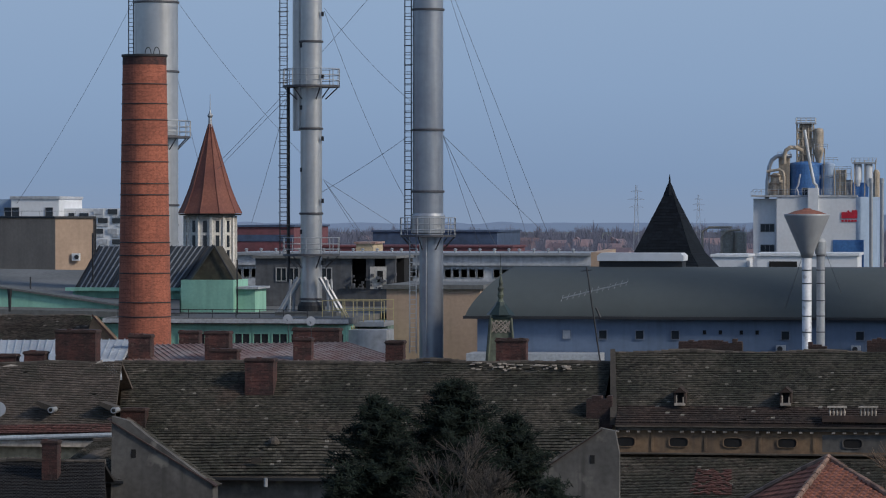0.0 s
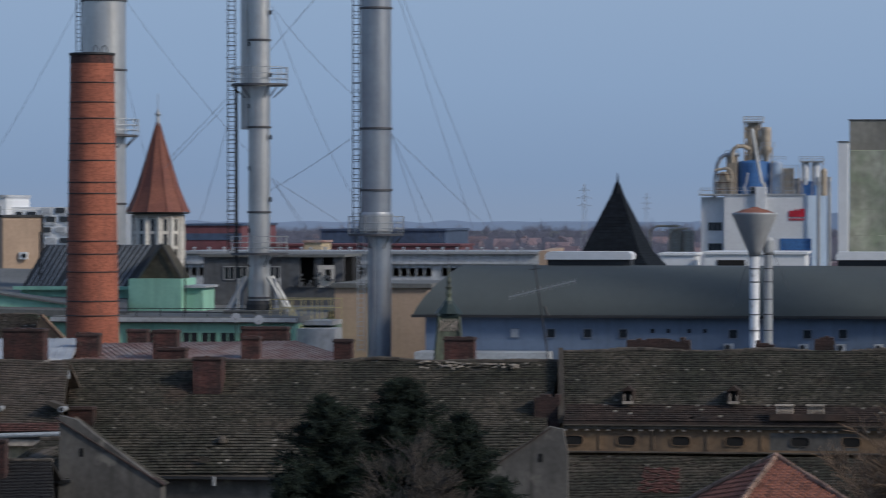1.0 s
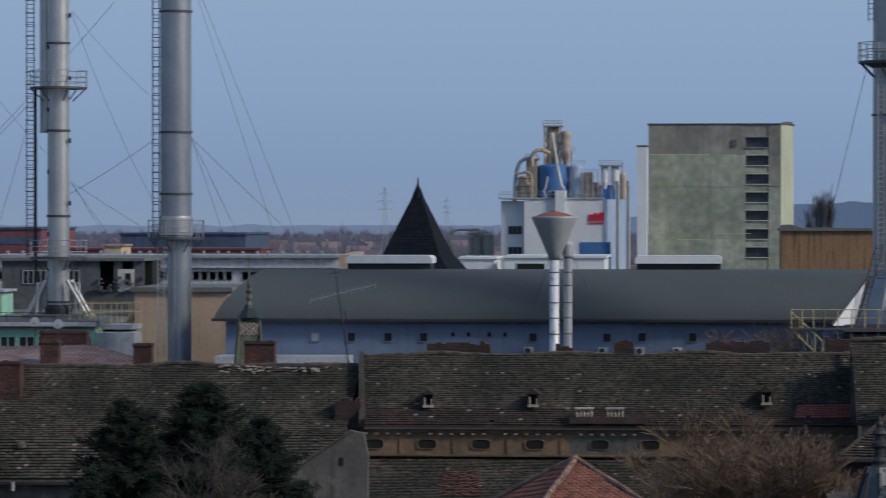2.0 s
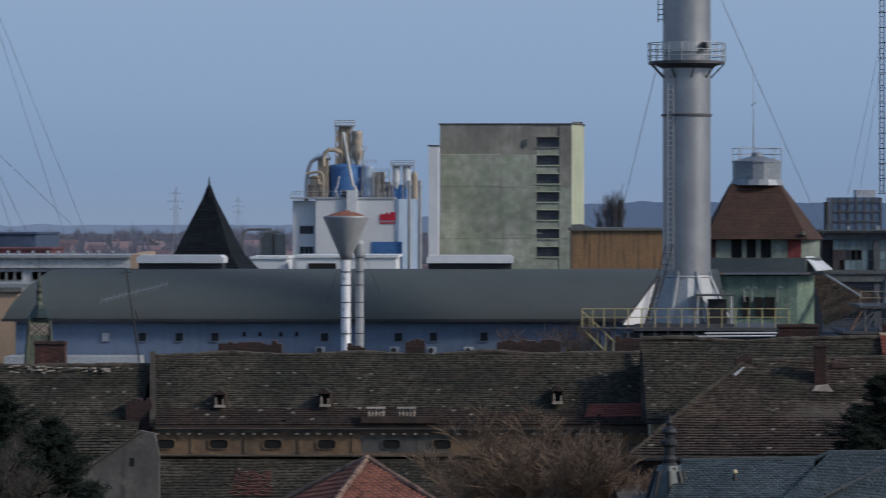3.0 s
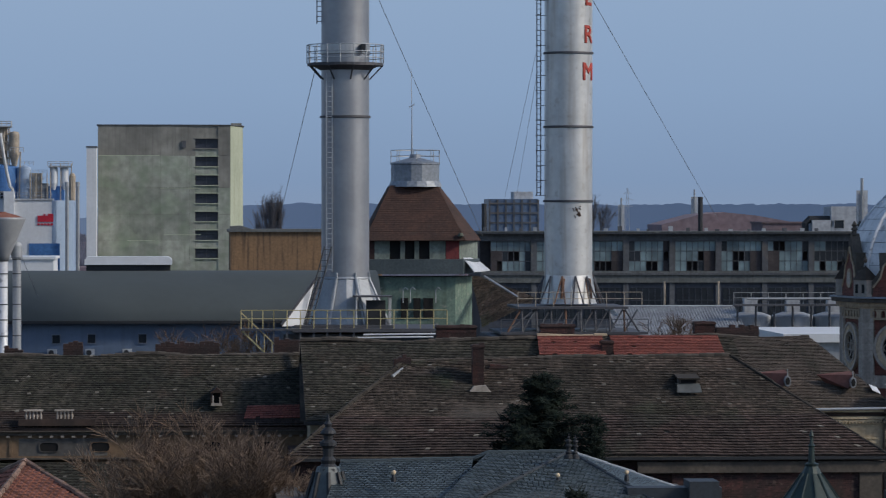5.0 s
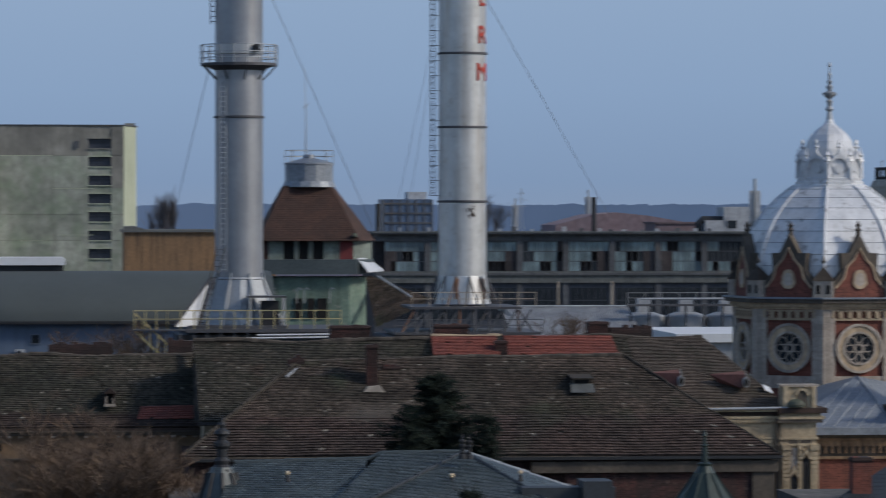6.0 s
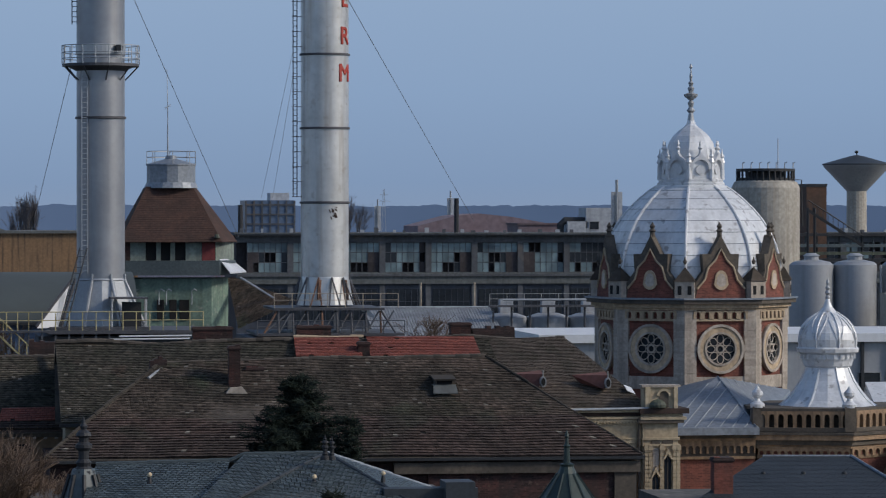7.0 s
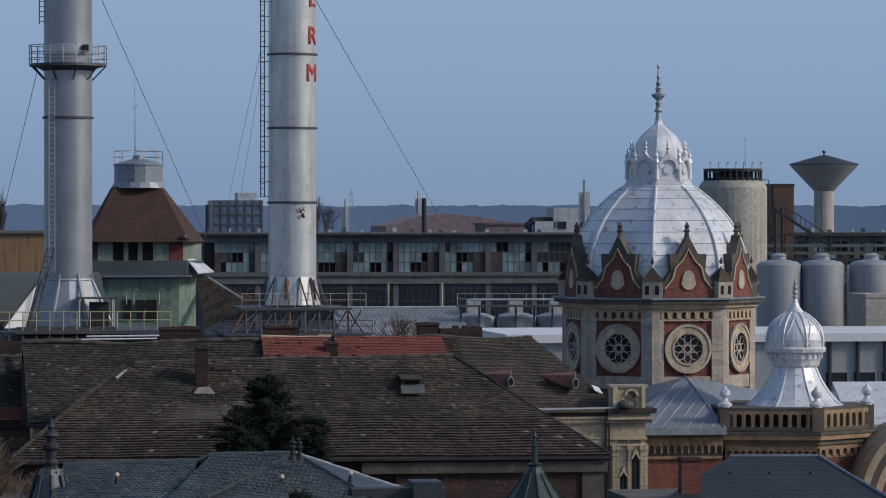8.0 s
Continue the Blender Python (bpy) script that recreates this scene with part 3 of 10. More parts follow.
def far_woods():
    """Bare winter woods and gardens between the far houses: fans of thin upright limbs over low scrub."""
    rng = random.Random(11)
    V, F = [], []
    def blade(p, q, w):
        i = len(V)
        V.extend(((p[0] - w, p[1], p[2]), (p[0] + w, p[1], p[2]), (q[0] + w * 0.5, q[1], q[2]), (q[0] - w * 0.5, q[1], q[2])))
        F.append((i, i + 1, i + 2, i + 3))
    for k in range(10000):
        y = 650 + 2500 * rng.random() ** 1.2
        x = y * math.tan(radians(-17 + 34 * rng.random()))
        grove = noise.noise((x * 0.012, y * 0.004, 0))
        h = 5 + 5 * rng.random() + 6 * max(0.0, grove) + (5 * rng.random() if k % 5 == 0 else 0) + (3 if y > 1500 else 0)
        r = h * (0.16 + 0.16 * rng.random())
        w = 0.05 + y * 0.00005
        blade((x, y, 0), (x, y, h * 0.6), w * 1.6)
        for j in range(15):
            u = rng.random() * 2 * math.pi
            q = r * rng.random() ** 0.5
            low = h * (0.15 + 0.4 * rng.random())
            tip = low + (h - low) * (0.55 + 0.45 * rng.random()) * (1 - 0.35 * q / r)
            blade((x + q * 0.25 * math.cos(u), y + q * 0.25 * math.sin(u), low), (x + q * math.cos(u), y + q * math.sin(u), tip), w)
    for k in range(6000):
        y = 640 + 2600 * rng.random() ** 1.2
        x = y * math.tan(radians(-17 + 34 * rng.random()))
        r, h, i, n = 2 + 3 * rng.random() + y * 0.001, 1.5 + 2.2 * rng.random(), len(V), 6
        for f, q in ((0.0, 1.0), (0.7, 0.7)):
            for a in range(n):
                t = 2 * math.pi * a / n
                rr = r * q * (0.7 + 0.6 * rng.random())
                V.append((x + rr * math.cos(t), y + rr * math.sin(t), h * f * (0.7 + 0.5 * rng.random())))
        V.append((x, y, h))
        for a in range(n):
            b = (a + 1) % n
            F.append((i + a, i + b, i + n + b, i + n + a))
            F.append((i + n + a, i + n + b, i + 2 * n))
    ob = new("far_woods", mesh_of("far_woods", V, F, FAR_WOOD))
    tagged(ob, "bare winter woods with haze put into their blue-grey colour", "woods", kind="stuff")


far_woods()


def far_houses():
    rng = random.Random(21)
    first = thing("far_house", (0, 0, 0), "small pale far house with a dull red roof, both haze-tinted", "house", "far houses")
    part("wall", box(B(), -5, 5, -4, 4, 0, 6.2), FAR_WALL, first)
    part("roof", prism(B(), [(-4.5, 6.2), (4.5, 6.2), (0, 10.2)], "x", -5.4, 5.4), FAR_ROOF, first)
    k = 0
    for k in range(150):
        y = 750 + 1500 * rng.random()
        az = radians(-16 + (20 if k % 4 else 32) * rng.random())
        m = pose(y * math.tan(az), y, 0, 0, 0, rng.choice((0, 90, 20, -25, 70)))
        if k == 0:
            first.matrix_basis = m
        else:
            copy_thing(first, m)


far_houses()


def pylon(x, y, h, w):
    t = thing("power_pylon", (x, y, 0), "grey lattice power pylon on the plain", "pylon", "power pylons")
    bm = B()
    for s, q in product((-1, 1), (-1, 1)):
        tube(bm, (s * w, q * w, 0), (s * 0.3, q * 0.3, h), 0.07, 4)
    for i in range(9):
        f0, f1 = i / 9, (i + 1) / 9
        a, b = w * (1 - f0) + 0.3 * f0, w * (1 - f1) + 0.3 * f1
        tube(bm, (-a, -a, h * f0), (b, -b, h * f1), 0.05, 4)
        tube(bm, (a, -a, h * f0), (-b, -b, h * f1), 0.05, 4)
    part("mast", bm, GALV, t)
    for f, ww in ((0.74, 3.0), (0.83, 3.6), (0.92, 2.4)):
        bm = B()
        tube(bm, (-ww, 0, h * f), (0, 0, h * f + 0.9), 0.07, 4)
        tube(bm, (ww, 0, h * f), (0, 0, h * f + 0.9), 0.07, 4)
        tube(bm, (-ww, 0, h * f), (ww, 0, h * f), 0.07, 4)
        part("crossarm", bm, GALV, t)


pylon(-144.01, 1500, 35.88, 1.5)
pylon(-165.3, 2100, 34.97, 1.8)
pylon(248.84, 2000, 40.31, 1.8)


def antenna_mast(x, y, z0, z1, head=True):
    t = thing("antenna_mast", (x, y, z0), "slim grey antenna mast with panel aerials", "mast", "antenna masts")
    h = z1 - z0
    part("pole", tube(B(), (0, 0, 0), (0, 0, h), 0.22, 6), GALV, t)
    if head:
        for i in range(4):
            a = i * math.pi / 2 + 0.4
            part("panel_aerial", cube(0.35, 0.3, h * 0.22, 0.75 * math.cos(a), 0.75 * math.sin(a), h * 0.72), PALE_GREY, t)


antenna_mast(110.4, 900, 0, 28.78)
antenna_mast(128.9, 900, 0, 30.91)
antenna_mast(99.08, 520, 0, 29.64)


# ---------------- windows in walls ----------------
def window(parent, x, y, z, w, h, glass=None, cols=1, rows=1, frame_mat=None, f=0.07, sill=False, turn=0.0):
    """A window set in a dark reveal: frame bars and panes; x, y, z: the middle of its foot, facing the viewer."""
    m = pose(x, y, z, 0, 0, turn)
    bm = B()
    box(bm, -w / 2 - f, -w / 2, -0.05, 0.06, 0, h)
    box(bm, w / 2, w / 2 + f, -0.05, 0.06, 0, h)
    box(bm, -w / 2 - f, w / 2 + f, -0.05, 0.06, h, h + f)
    box(bm, -w / 2 - f, w / 2 + f, -0.05, 0.06, -f, 0)
    for i in range(1, cols):
        box(bm, -w / 2 + i * w / cols - 0.03, -w / 2 + i * w / cols + 0.03, -0.03, 0.05, 0, h)
    for i in range(1, rows):
        box(bm, -w / 2, w / 2, -0.028, 0.048, i * h / rows - 0.03, i * h / rows + 0.03)
    ob = part("window", bm, frame_mat or FRAME_GREY, parent, m=m)
    part("pane", box(B(), -w / 2, w / 2, 0.02, 0.045, 0, h), glass or GLASS, ob)
    if sill:
        part("sill", box(B(), -w / 2 - 0.12, w / 2 + 0.12, -0.14, 0.05, -f - 0.06, -f), frame_mat or FRAME_GREY, ob)
    return ob


# ---------------- far buildings ----------------
def white_flats():
    """Modern flats with scattered grey panels, at the far left."""
    t = thing("apartment_building", (-139.52, 520, 0), "modern white flats with grey panels and windows", "building", site=True)
    y = 520
    zt, zu = 26.14, 24.74
    part("wall", box(B(), -142.97, -135.73, y, y + 14, 0, zt), WHITE, t)
    part("wall", box(B(), -158.59, -142.97, y + 2, y + 14, 0, zt), PALE_BLUE, t)
    part("wall", box(B(), -135.73, -116.4, y + 3, y + 14, 0, zu), WHITE, t)
    part("parapet", box(B(), -143.15, -135.56, y - 0.2, y + 14, zt, zt + 0.4), PALE_GREY, t)
    rng = random.Random(4)
    def FXX(px): return (-145.538 + 86.887 * (px / 1000) + -1.971 * (px / 1000) ** 2)
    def FZZ(py): return 55.29 - py * (55.29 - -27.56) / 1000
    for k, py in enumerate((370, 386, 405, 424, 443)):
        for j in range(6):
            px = 166 + j * 25 + (8 if k % 2 else 0)
            part("panel", box(B(), FXX(px), FXX(px + 17), y + 2.8, y + 3.1, FZZ(py + 9), FZZ(py)), SLATE_BLUE if (j + k) % 3 else PALE_GREY, t)
            part("panel", box(B(), FXX(px + (8 if j % 2 else -5)), FXX(px + 18), y + 2.85, y + 3.1, FZZ(py + 15), FZZ(py + 10)), PALE_GREY, t)
    for px0, px1 in ((122, 132), (141, 157)):
        part("panel", box(B(), FXX(px0), FXX(px1), y + 2.8, y + 3.1, FZZ(384), FZZ(377)), GLASS, t)
    for px in (8, 28, 89):
        window(t, -144.7 + px * 0.084421, y - 0.05 if px > 20 else y + 1.95, zt - 2.9, 1.1, 1.6)


white_flats()


def beige_block():
    """A plain beige block whose corner turns towards the viewer."""
    xa, ya = -78.61, 300
    t = thing("beige_building", (xa, ya, 0), "plain beige rendered block with a flat roof", "building", site=True)
    z1 = 23.57
    bm = B()
    prism(bm, [(xa, ya), (xa + 2.95, ya + 2.0), (xa - 0.3, ya + 14), (xa - 12, ya + 14), (xa - 12, ya + 8.5)], "z", 0, z1)
    part("wall", bm, BEIGE, t)
    bm = B()
    prism(bm, [(xa, ya - 0.15), (xa + 3.1, ya + 1.95), (xa - 0.2, ya + 14), (xa - 12, ya + 14), (xa - 12, ya + 8.3)], "z", z1, z1 + 0.18)
    part("coping", bm, IRON, t)
    rail_run(t, [(xa - 11.6, ya + 8.9, z1 + 0.18), (xa, ya + 0.6, z1 + 0.18), (xa + 2.8, ya + 2.4, z1 + 0.18)], GALV, h=0.45, step=2.2, r=0.025, rails=(1.0,))
    a = part("air_conditioner", box(B(), xa + 1.3, xa + 1.95, ya + 0.55, ya + 1.0, 19.96, 20.58), WHITE, t)
    part("fan_grille", tube(B(), (xa + 1.72, ya + 0.55, 20.27), (xa + 1.72, ya + 0.5, 20.27), 0.2, 12), IRON, a)
    part("down_pipe", tube(B(), (xa + 3.05, ya + 1.9, 5), (xa + 3.05, ya + 1.9, z1), 0.08, 6), IRON, t)


beige_block()


def big_block():
    """The tall concrete block with one column of dark openings and a side coloured paler as if lit."""
    y, D = 560, 560
    x0, x1, x2 = -12.68, 7.76, 9.79
    z1 = 38.14
    t = thing("concrete_tower_block", ((x0 + x1) / 2, y, 0), "tall mossy concrete block with a column of open bays", "building", site=True)
    wx0, wx1 = 2.32, 5.83
    zs = [34.64, 31.83, 28.94, 26.13, 23.32, 20.43, 17.62]
    hh = 1.49
    part("wall", box(B(), x0, wx0, y, y + 22, 0, z1), CONCRETE_GREY, t)
    part("wall", box(B(), wx1, x1, y, y + 22, 0, z1), CONCRETE_GREY, t)
    cuts = [z1] + [v for z in zs for v in (z + hh, z)] + [0]
    for a, b in zip(cuts[0::2], cuts[1::2]):
        part("spandrel", box(B(), wx0, wx1, y + 0.05, y + 0.5, b, a), CONCRETE_GREY if a > 36 else CONCRETE, t)
    # solid block behind the bays; its dark colour stands for their shade
    part("wall", box(B(), wx0, wx1, y + 0.55, y + 22, 0, z1), BAY_SHADE, t, "block coloured for the shaded, hazy inside of the bays")
    # cladding panels, row by row, each with its own tone
    levels = [z1, 33.5, 28.5, 24.4, 20.4, 15.0, 7.0, 0.0]
    stops = [x0, x0 + 4.9, x0 + 9.7, wx0 - 0.9]
    for k, (za_, zb_) in enumerate(zip(levels, levels[1:])):
        for q, (xa_, xb_) in enumerate(zip(stops, stops[1:])):
            part("panel", box(B(), xa_ + 0.015, xb_ - 0.015, y - 0.07, y, zb_ + 0.03, za_ - 0.015), CONCRETE_GREY if k == 0 else CONCRETE, t)
        part("panel", box(B(), wx1 + 0.02, x1, y - 0.07, y, zb_ + 0.05, za_ - 0.03), CONCRETE_GREY if k < 2 else CONCRETE, t)
    part("bay_strip", box(B(), wx0 - 0.88, wx0 - 0.05, y - 0.08, y, 0, 33.4), CONCRETE, t, "strip beside the bays")
    for z in zs:
        bm = B()
        box(bm, wx0 - 0.1, wx1 + 0.1, y - 0.16, y, z - 0.15, z)
        box(bm, wx0 - 0.1, wx1 + 0.1, y - 0.12, y, z + hh, z + hh + 0.16)
        part("bay_sill", bm, CONCRETE_GREY if z > 33 else CONCRETE_PALE, t)
        part("bay_mullion", box(B(), (wx0 + wx1) / 2 - 0.06, (wx0 + wx1) / 2 + 0.06, y + 0.4, y + 0.5, z, z + hh), WORKS, t)
        part("bay_transom", box(B(), wx0, wx1, y + 0.4, y + 0.48, z + hh * 0.62, z + hh * 0.62 + 0.08), WORKS, t)
    for za_, xa_, w_ in ((28.4, x0 + 9.6, 6.2), (33.45, x0 + 0.1, 9.4), (21.2, x0 + 10.2, 5.6), (20.3, x0 + 4.5, 4.2)):
        part("lime_run", box(B(), xa_, xa_ + w_, y - 0.1, y - 0.066, za_, za_ + 0.1), CONCRETE_PALE, t)
    bm = B()
    prism(bm, [(x1, y), (x2, y + 6), (x2, y + 22), (x1, y + 22)], "z", 0, z1)
    # paler concrete puts the sun on this side into its colour
    part("wall", bm, CONCRETE_PALE, t, "side wall coloured paler green as if sunlit")
    bm = B()
    prism(bm, [(x0 - 0.2, y - 0.2), (x1 + 0.1, y - 0.2), (x2 + 0.2, y + 6), (x2 + 0.2, y + 22.2), (x0 - 0.2, y + 22.2)], "z", z1, z1 + 0.16)
    part("roof_edge", bm, WORKS, t)
    part("vent", cube(0.6, 0.3, 1.1, 0.6, y - 0.16, 34.7), WORKS, t)
    part("roof_box", cube(1.6, 2, 0.35, x1 + 1, y + 6, z1 + 0.16), CONCRETE_GREY, t)
    # pale lift shaft at its side
    xs0, xs1 = -14.27, -12.78
    part("lift_shaft", box(B(), xs0, xs1, 553, 559.6, 0, 34.6), WHITE, t, "pale lift shaft")
    part("shaft_cap", box(B(), xs0 - 0.1, xs1 + 0.1, 552.9, 559.7, 34.6, 34.8), WORKS, t)


big_block()


def orange_shed():
    y = 500
    t = thing("orange_shed", (13.04, y, 0), "low ochre wall stained black under its eaves", "building", site=True)
    x0, x1, z1 = 6.93, 27.92, 21.91
    part("wall", box(B(), x0, x1, y, y + 16, 0, z1), PLASTER_ORANGE, t)
    part("roof", box(B(), x0 - 0.3, x1 + 0.3, y - 0.4, y + 16, z1, z1 + 0.4), GREY_FLAT, t)
    part("roof_lantern", prism(B(), [(x0, z1 + 0.4), (x0 + 3, z1 + 0.4), (x0 + 1.4, z1 + 0.9), (x0, z1 + 0.8)], "y", y, y + 8), GREY_FLAT, t)


orange_shed()


def detergent_works():
    """White process building with tanks, ducts and a tower of tan steel on its roof."""
    y = 620
    X0, X1, X2, X3 = -39.47, -35.4, -21.9, -16.91
    zt = 26.84
    t = thing("process_building", ((X0 + X2) / 2, y, 0), "white factory block with tanks and ducts on its roof", "factory", site=True)
    part("wall", box(B(), X0, X1, y + 1.5, y + 20, 0, 26.55), WHITE, t)
    part("wall", box(B(), X1, X2, y, y + 20, 0, zt), WHITE, t)
    part("wall", prism(B(), [(X2, y), (X2 + 3.5, y + 5), (X2 + 3.5, y + 20), (X2, y + 20)], "z", 0, zt), PALE_BLUE, t, "pale blue side wall")
    part("roof_edge", box(B(), X0 - 0.2, X2 + 0.2, y - 0.2, y + 20, zt, zt + 0.3), PALE_GREY, t)
    for pz in (403, 440):
        window(t, -37.05, y + 1.42, 24 - (pz - 380) * 0.0971 - 0.9, 2.3, 1.3, cols=3)
    part("gate", box(B(), -25.78, -20.54, y - 0.15, y - 0.02, 0, 19.47), BLUE_PAINT, t, "tall blue gate")
    # sign: a plain red mark and illegible bars, no lettering
    sx, sz = -24.33, 23.16
    s = part("sign_board", box(B(), sx, sx + 2.7, y - 0.16, y - 0.04, sz, sz + 1.05), LOGO_RED, t, "plain red sign mark")
    part("sign_block", box(B(), sx + 1.0, sx + 1.35, y - 0.16, y - 0.04, sz + 1.05, sz + 1.35), LOGO_RED, s)
    part("sign_block", box(B(), sx + 1.75, sx + 2.7, y - 0.16, y - 0.04, sz + 1.05, sz + 1.4), LOGO_RED, s)
    for i in range(5):
        part("bar", box(B(), sx + i * 0.55, sx + i * 0.55 + 0.4, y - 0.12, y - 0.04, sz - 0.6, sz - 0.25), LOGO_RED, s)
    # roof plant
    def RX(px): return (-173.643 + 103.666 * (px / 1000) + -2.352 * (px / 1000) ** 2)
    def RZ(py): return 60.77 - py * (60.77 - -36.6) / 1000
    u = RX(1431) - RX(1430)
    rail_run(t, [(X0, y + 0.3, zt + 0.3), (X2, y + 0.3, zt + 0.3)], GALV, h=1.0, step=1.5, r=0.04)
    part("blue_tank", lathe(B(), [(31 * u, zt), (31 * u, RZ(291)), (29 * u, RZ(288)), (8 * u, RZ(284))], 40, RX(1424), 628), BLUE_PAINT, t, "big round blue tank")
    part("pale_tank", lathe(B(), [(13 * u, zt), (13 * u, RZ(293)), (12 * u, RZ(290)), (3 * u, RZ(286))], 28, RX(1464), 627), PALE_BLUE, t, "faded blue tank")
    for yy in (RZ(286), RZ(318)):
        rail_run(t, [(RX(1450), 625.2, yy), (RX(1482), 625.2, yy)], GALV, h=0.7, step=0.8, r=0.04)
    # tan tower with stacked floors, braces and railings
    tx0, tx1, tz = RX(1409), RX(1438), RZ(217)
    part("spray_tower", box(B(), tx0 + 0.35, tx1 - 0.35, 627.2, 629.4, RZ(290), tz), TAN_STEEL, t, "tan steel tower")
    for px in (1409, 1419, 1429, 1438):
        part("tower_post", tube(B(), (RX(px), 626.8, RZ(292)), (RX(px), 626.8, tz), 0.16, 5), TAN_STEEL, t)
    for i, py in enumerate((288, 274, 260, 246, 232)):
        part("tower_floor", box(B(), tx0 - 0.15, tx1 + 0.15, 626.6, 629.8, RZ(py), RZ(py) + 0.2), TAN_STEEL, t)
        part("tower_brace", tube(B(), (RX(1409 + 10 * (i % 2)), 626.7, RZ(py)), (RX(1419 + 10 * (i % 2)), 626.7, RZ(py - 14)), 0.11, 5), TAN_STEEL, t)
        part("tower_panel", box(B(), RX(1410 + 9 * (i % 3)), RX(1419 + 9 * (i % 3)), 626.9, 627.1, RZ(py), RZ(py - 12)), TAN_STEEL, t)
    part("platform", box(B(), tx0 - 0.3, tx1 + 0.4, 626.2, 630, tz - 0.15, tz + 0.1), GALV, t)
    rail_run(t, [(tx0 - 0.2, 626.4, tz), (tx1 + 0.3, 626.4, tz), (tx1 + 0.3, 629.6, tz), (tx0 - 0.2, 629.6, tz), (tx0 - 0.2, 626.4, tz)], GALV, h=0.9, step=0.8, r=0.05)
    part("cyclone", lathe(B(), [(3 * u, RZ(292)), (9 * u, RZ(268)), (9 * u, RZ(231)), (7.5 * u, RZ(227)), (2 * u, RZ(226))], 20, RX(1447), 627), TAN_STEEL, t, "pale tan cyclone")
    rail_run(t, [(RX(1440), 625.6, RZ(264)), (RX(1464), 625.6, RZ(264))], GALV, h=0.9, step=0.7, r=0.05)
    part("cyclone_leg", tube(B(), (RX(1456), 626, zt), (RX(1458), 626, RZ(262)), 0.14, 6), TAN_STEEL, t)
    # bent ducts on the side, over tan vessels
    def bend(pts, r, mt=None):
        part("duct", pipe(B(), [(RX(px), yy, RZ(py)) for px, py, yy in pts], r, 10), mt or TAN_STEEL, t)
    bend([(1357, 352, 624), (1358, 320, 624), (1361, 295, 624), (1366, 283, 624), (1374, 277, 624), (1386, 275, 624), (1400, 276, 624.5)], 0.36, STEEL_DARK)
    bend([(1388, 290, 623.6), (1388, 275, 623.6), (1391, 266, 623.6), (1398, 261, 623.6), (1408, 261, 624.5), (1416, 265, 626)], 0.36)
    bend([(1357, 304, 623.2), (1366, 302, 623.2), (1380, 300, 623.2), (1386, 304, 623.2), (1388, 314, 623.2), (1388, 350, 623.2)], 0.24)
    bend([(1424, 230, 623), (1429, 262, 623), (1435, 296, 623), (1441, 324, 623), (1445, 328, 623), (1446, 336, 623)], 0.27, STEEL_BRIGHT)
    bend([(1417, 308, 622.5), (1413, 328, 622.5), (1410, 333, 622.5), (1413, 340, 622.5), (1414, 350, 622.5)], 0.16, PALE_GREY)
    part("vessel", box(B(), RX(1377), RX(1396), 625, 628, zt, RZ(278)), TAN_STEEL, t)
    rail_run(t, [(RX(1376), 624.8, RZ(278)), (RX(1398), 624.8, RZ(278))], GALV, h=0.9, step=0.7, r=0.05)
    for px, py, r in ((1372, 306, 9), (1382, 318, 7), (1364, 322, 4)):
        part("vessel", lathe(B(), [(r * u, zt), (r * u, RZ(py + 4)), (r * 0.4 * u, RZ(py))], 16, RX(px), 624.4), TAN_STEEL, t)
    for py in (312, 326, 338):
        part("vessel_band", box(B(), RX(1360), RX(1392), 623.3, 623.5, RZ(py), RZ(py) + 0.12), BOARD_RUST, t)
    part("chute_box", box(B(), RX(1432), RX(1450), 619.2, 623, RZ(398), RZ(333)), WHITE, t)
    window(t, RX(1425), 622.4, RZ(348), 0.8, 1.4, f=0.12)
    # service floors and two white filters over a blue hopper
    part("service_house", box(B(), RX(1478), RX(1496), 626, 629, zt, RZ(300)), TAN_STEEL, t)
    part("service_house", box(B(), RX(1496), RX(1508), 627, 629, zt, RZ(318)), PALE_GREY, t)
    for py in (346, 330, 314, 302):
        rail_run(t, [(RX(1476), 624.6, RZ(py)), (RX(1506), 624.6, RZ(py))], GALV, h=0.7, step=0.7, r=0.04)
    for px in (1476, 1486, 1496, 1506, 1512, 1530, 1549):
        part("service_post", tube(B(), (RX(px), 624.5, zt), (RX(px), 624.5, RZ(300 if px < 1510 else 284)), 0.09, 5), TAN_STEEL, t)
    for px in (1518, 1537):
        part("filter", lathe(B(), [(3 * u, RZ(330)), (7 * u, RZ(318)), (7 * u, RZ(293)), (5 * u, RZ(289))], 16, RX(px), 625), WHITE, t)
    part("filter_hood", box(B(), RX(1508), RX(1550), 624, 627, RZ(290), RZ(287)), GALV, t)
    rail_run(t, [(RX(1507), 624, RZ(288)), (RX(1551), 624, RZ(288))], GALV, h=0.8, step=0.7, r=0.05)
    part("hopper", box(B(), RX(1509), RX(1536), 624.8, 627, zt, RZ(323)), BLUE_PAINT, t)
    part("side_vessel", lathe(B(), [(6 * u, zt), (6 * u, RZ(305)), (3 * u, RZ(300))], 14, RX(1550), 627), TAN_STEEL, t)
    for px, py in ((1543, 316), (1562, 316)):
        part("vent_pipe", tube(B(), (RX(px), 619.2, 2), (RX(px), 619.2, RZ(py)), 0.3, 10), GALV, t)
        part("pipe_cowl", tube(B(), (RX(px), 619.2, RZ(py + 8)), (RX(px), 619.2, RZ(py)), 0.38, 10), PALE_GREY, t)
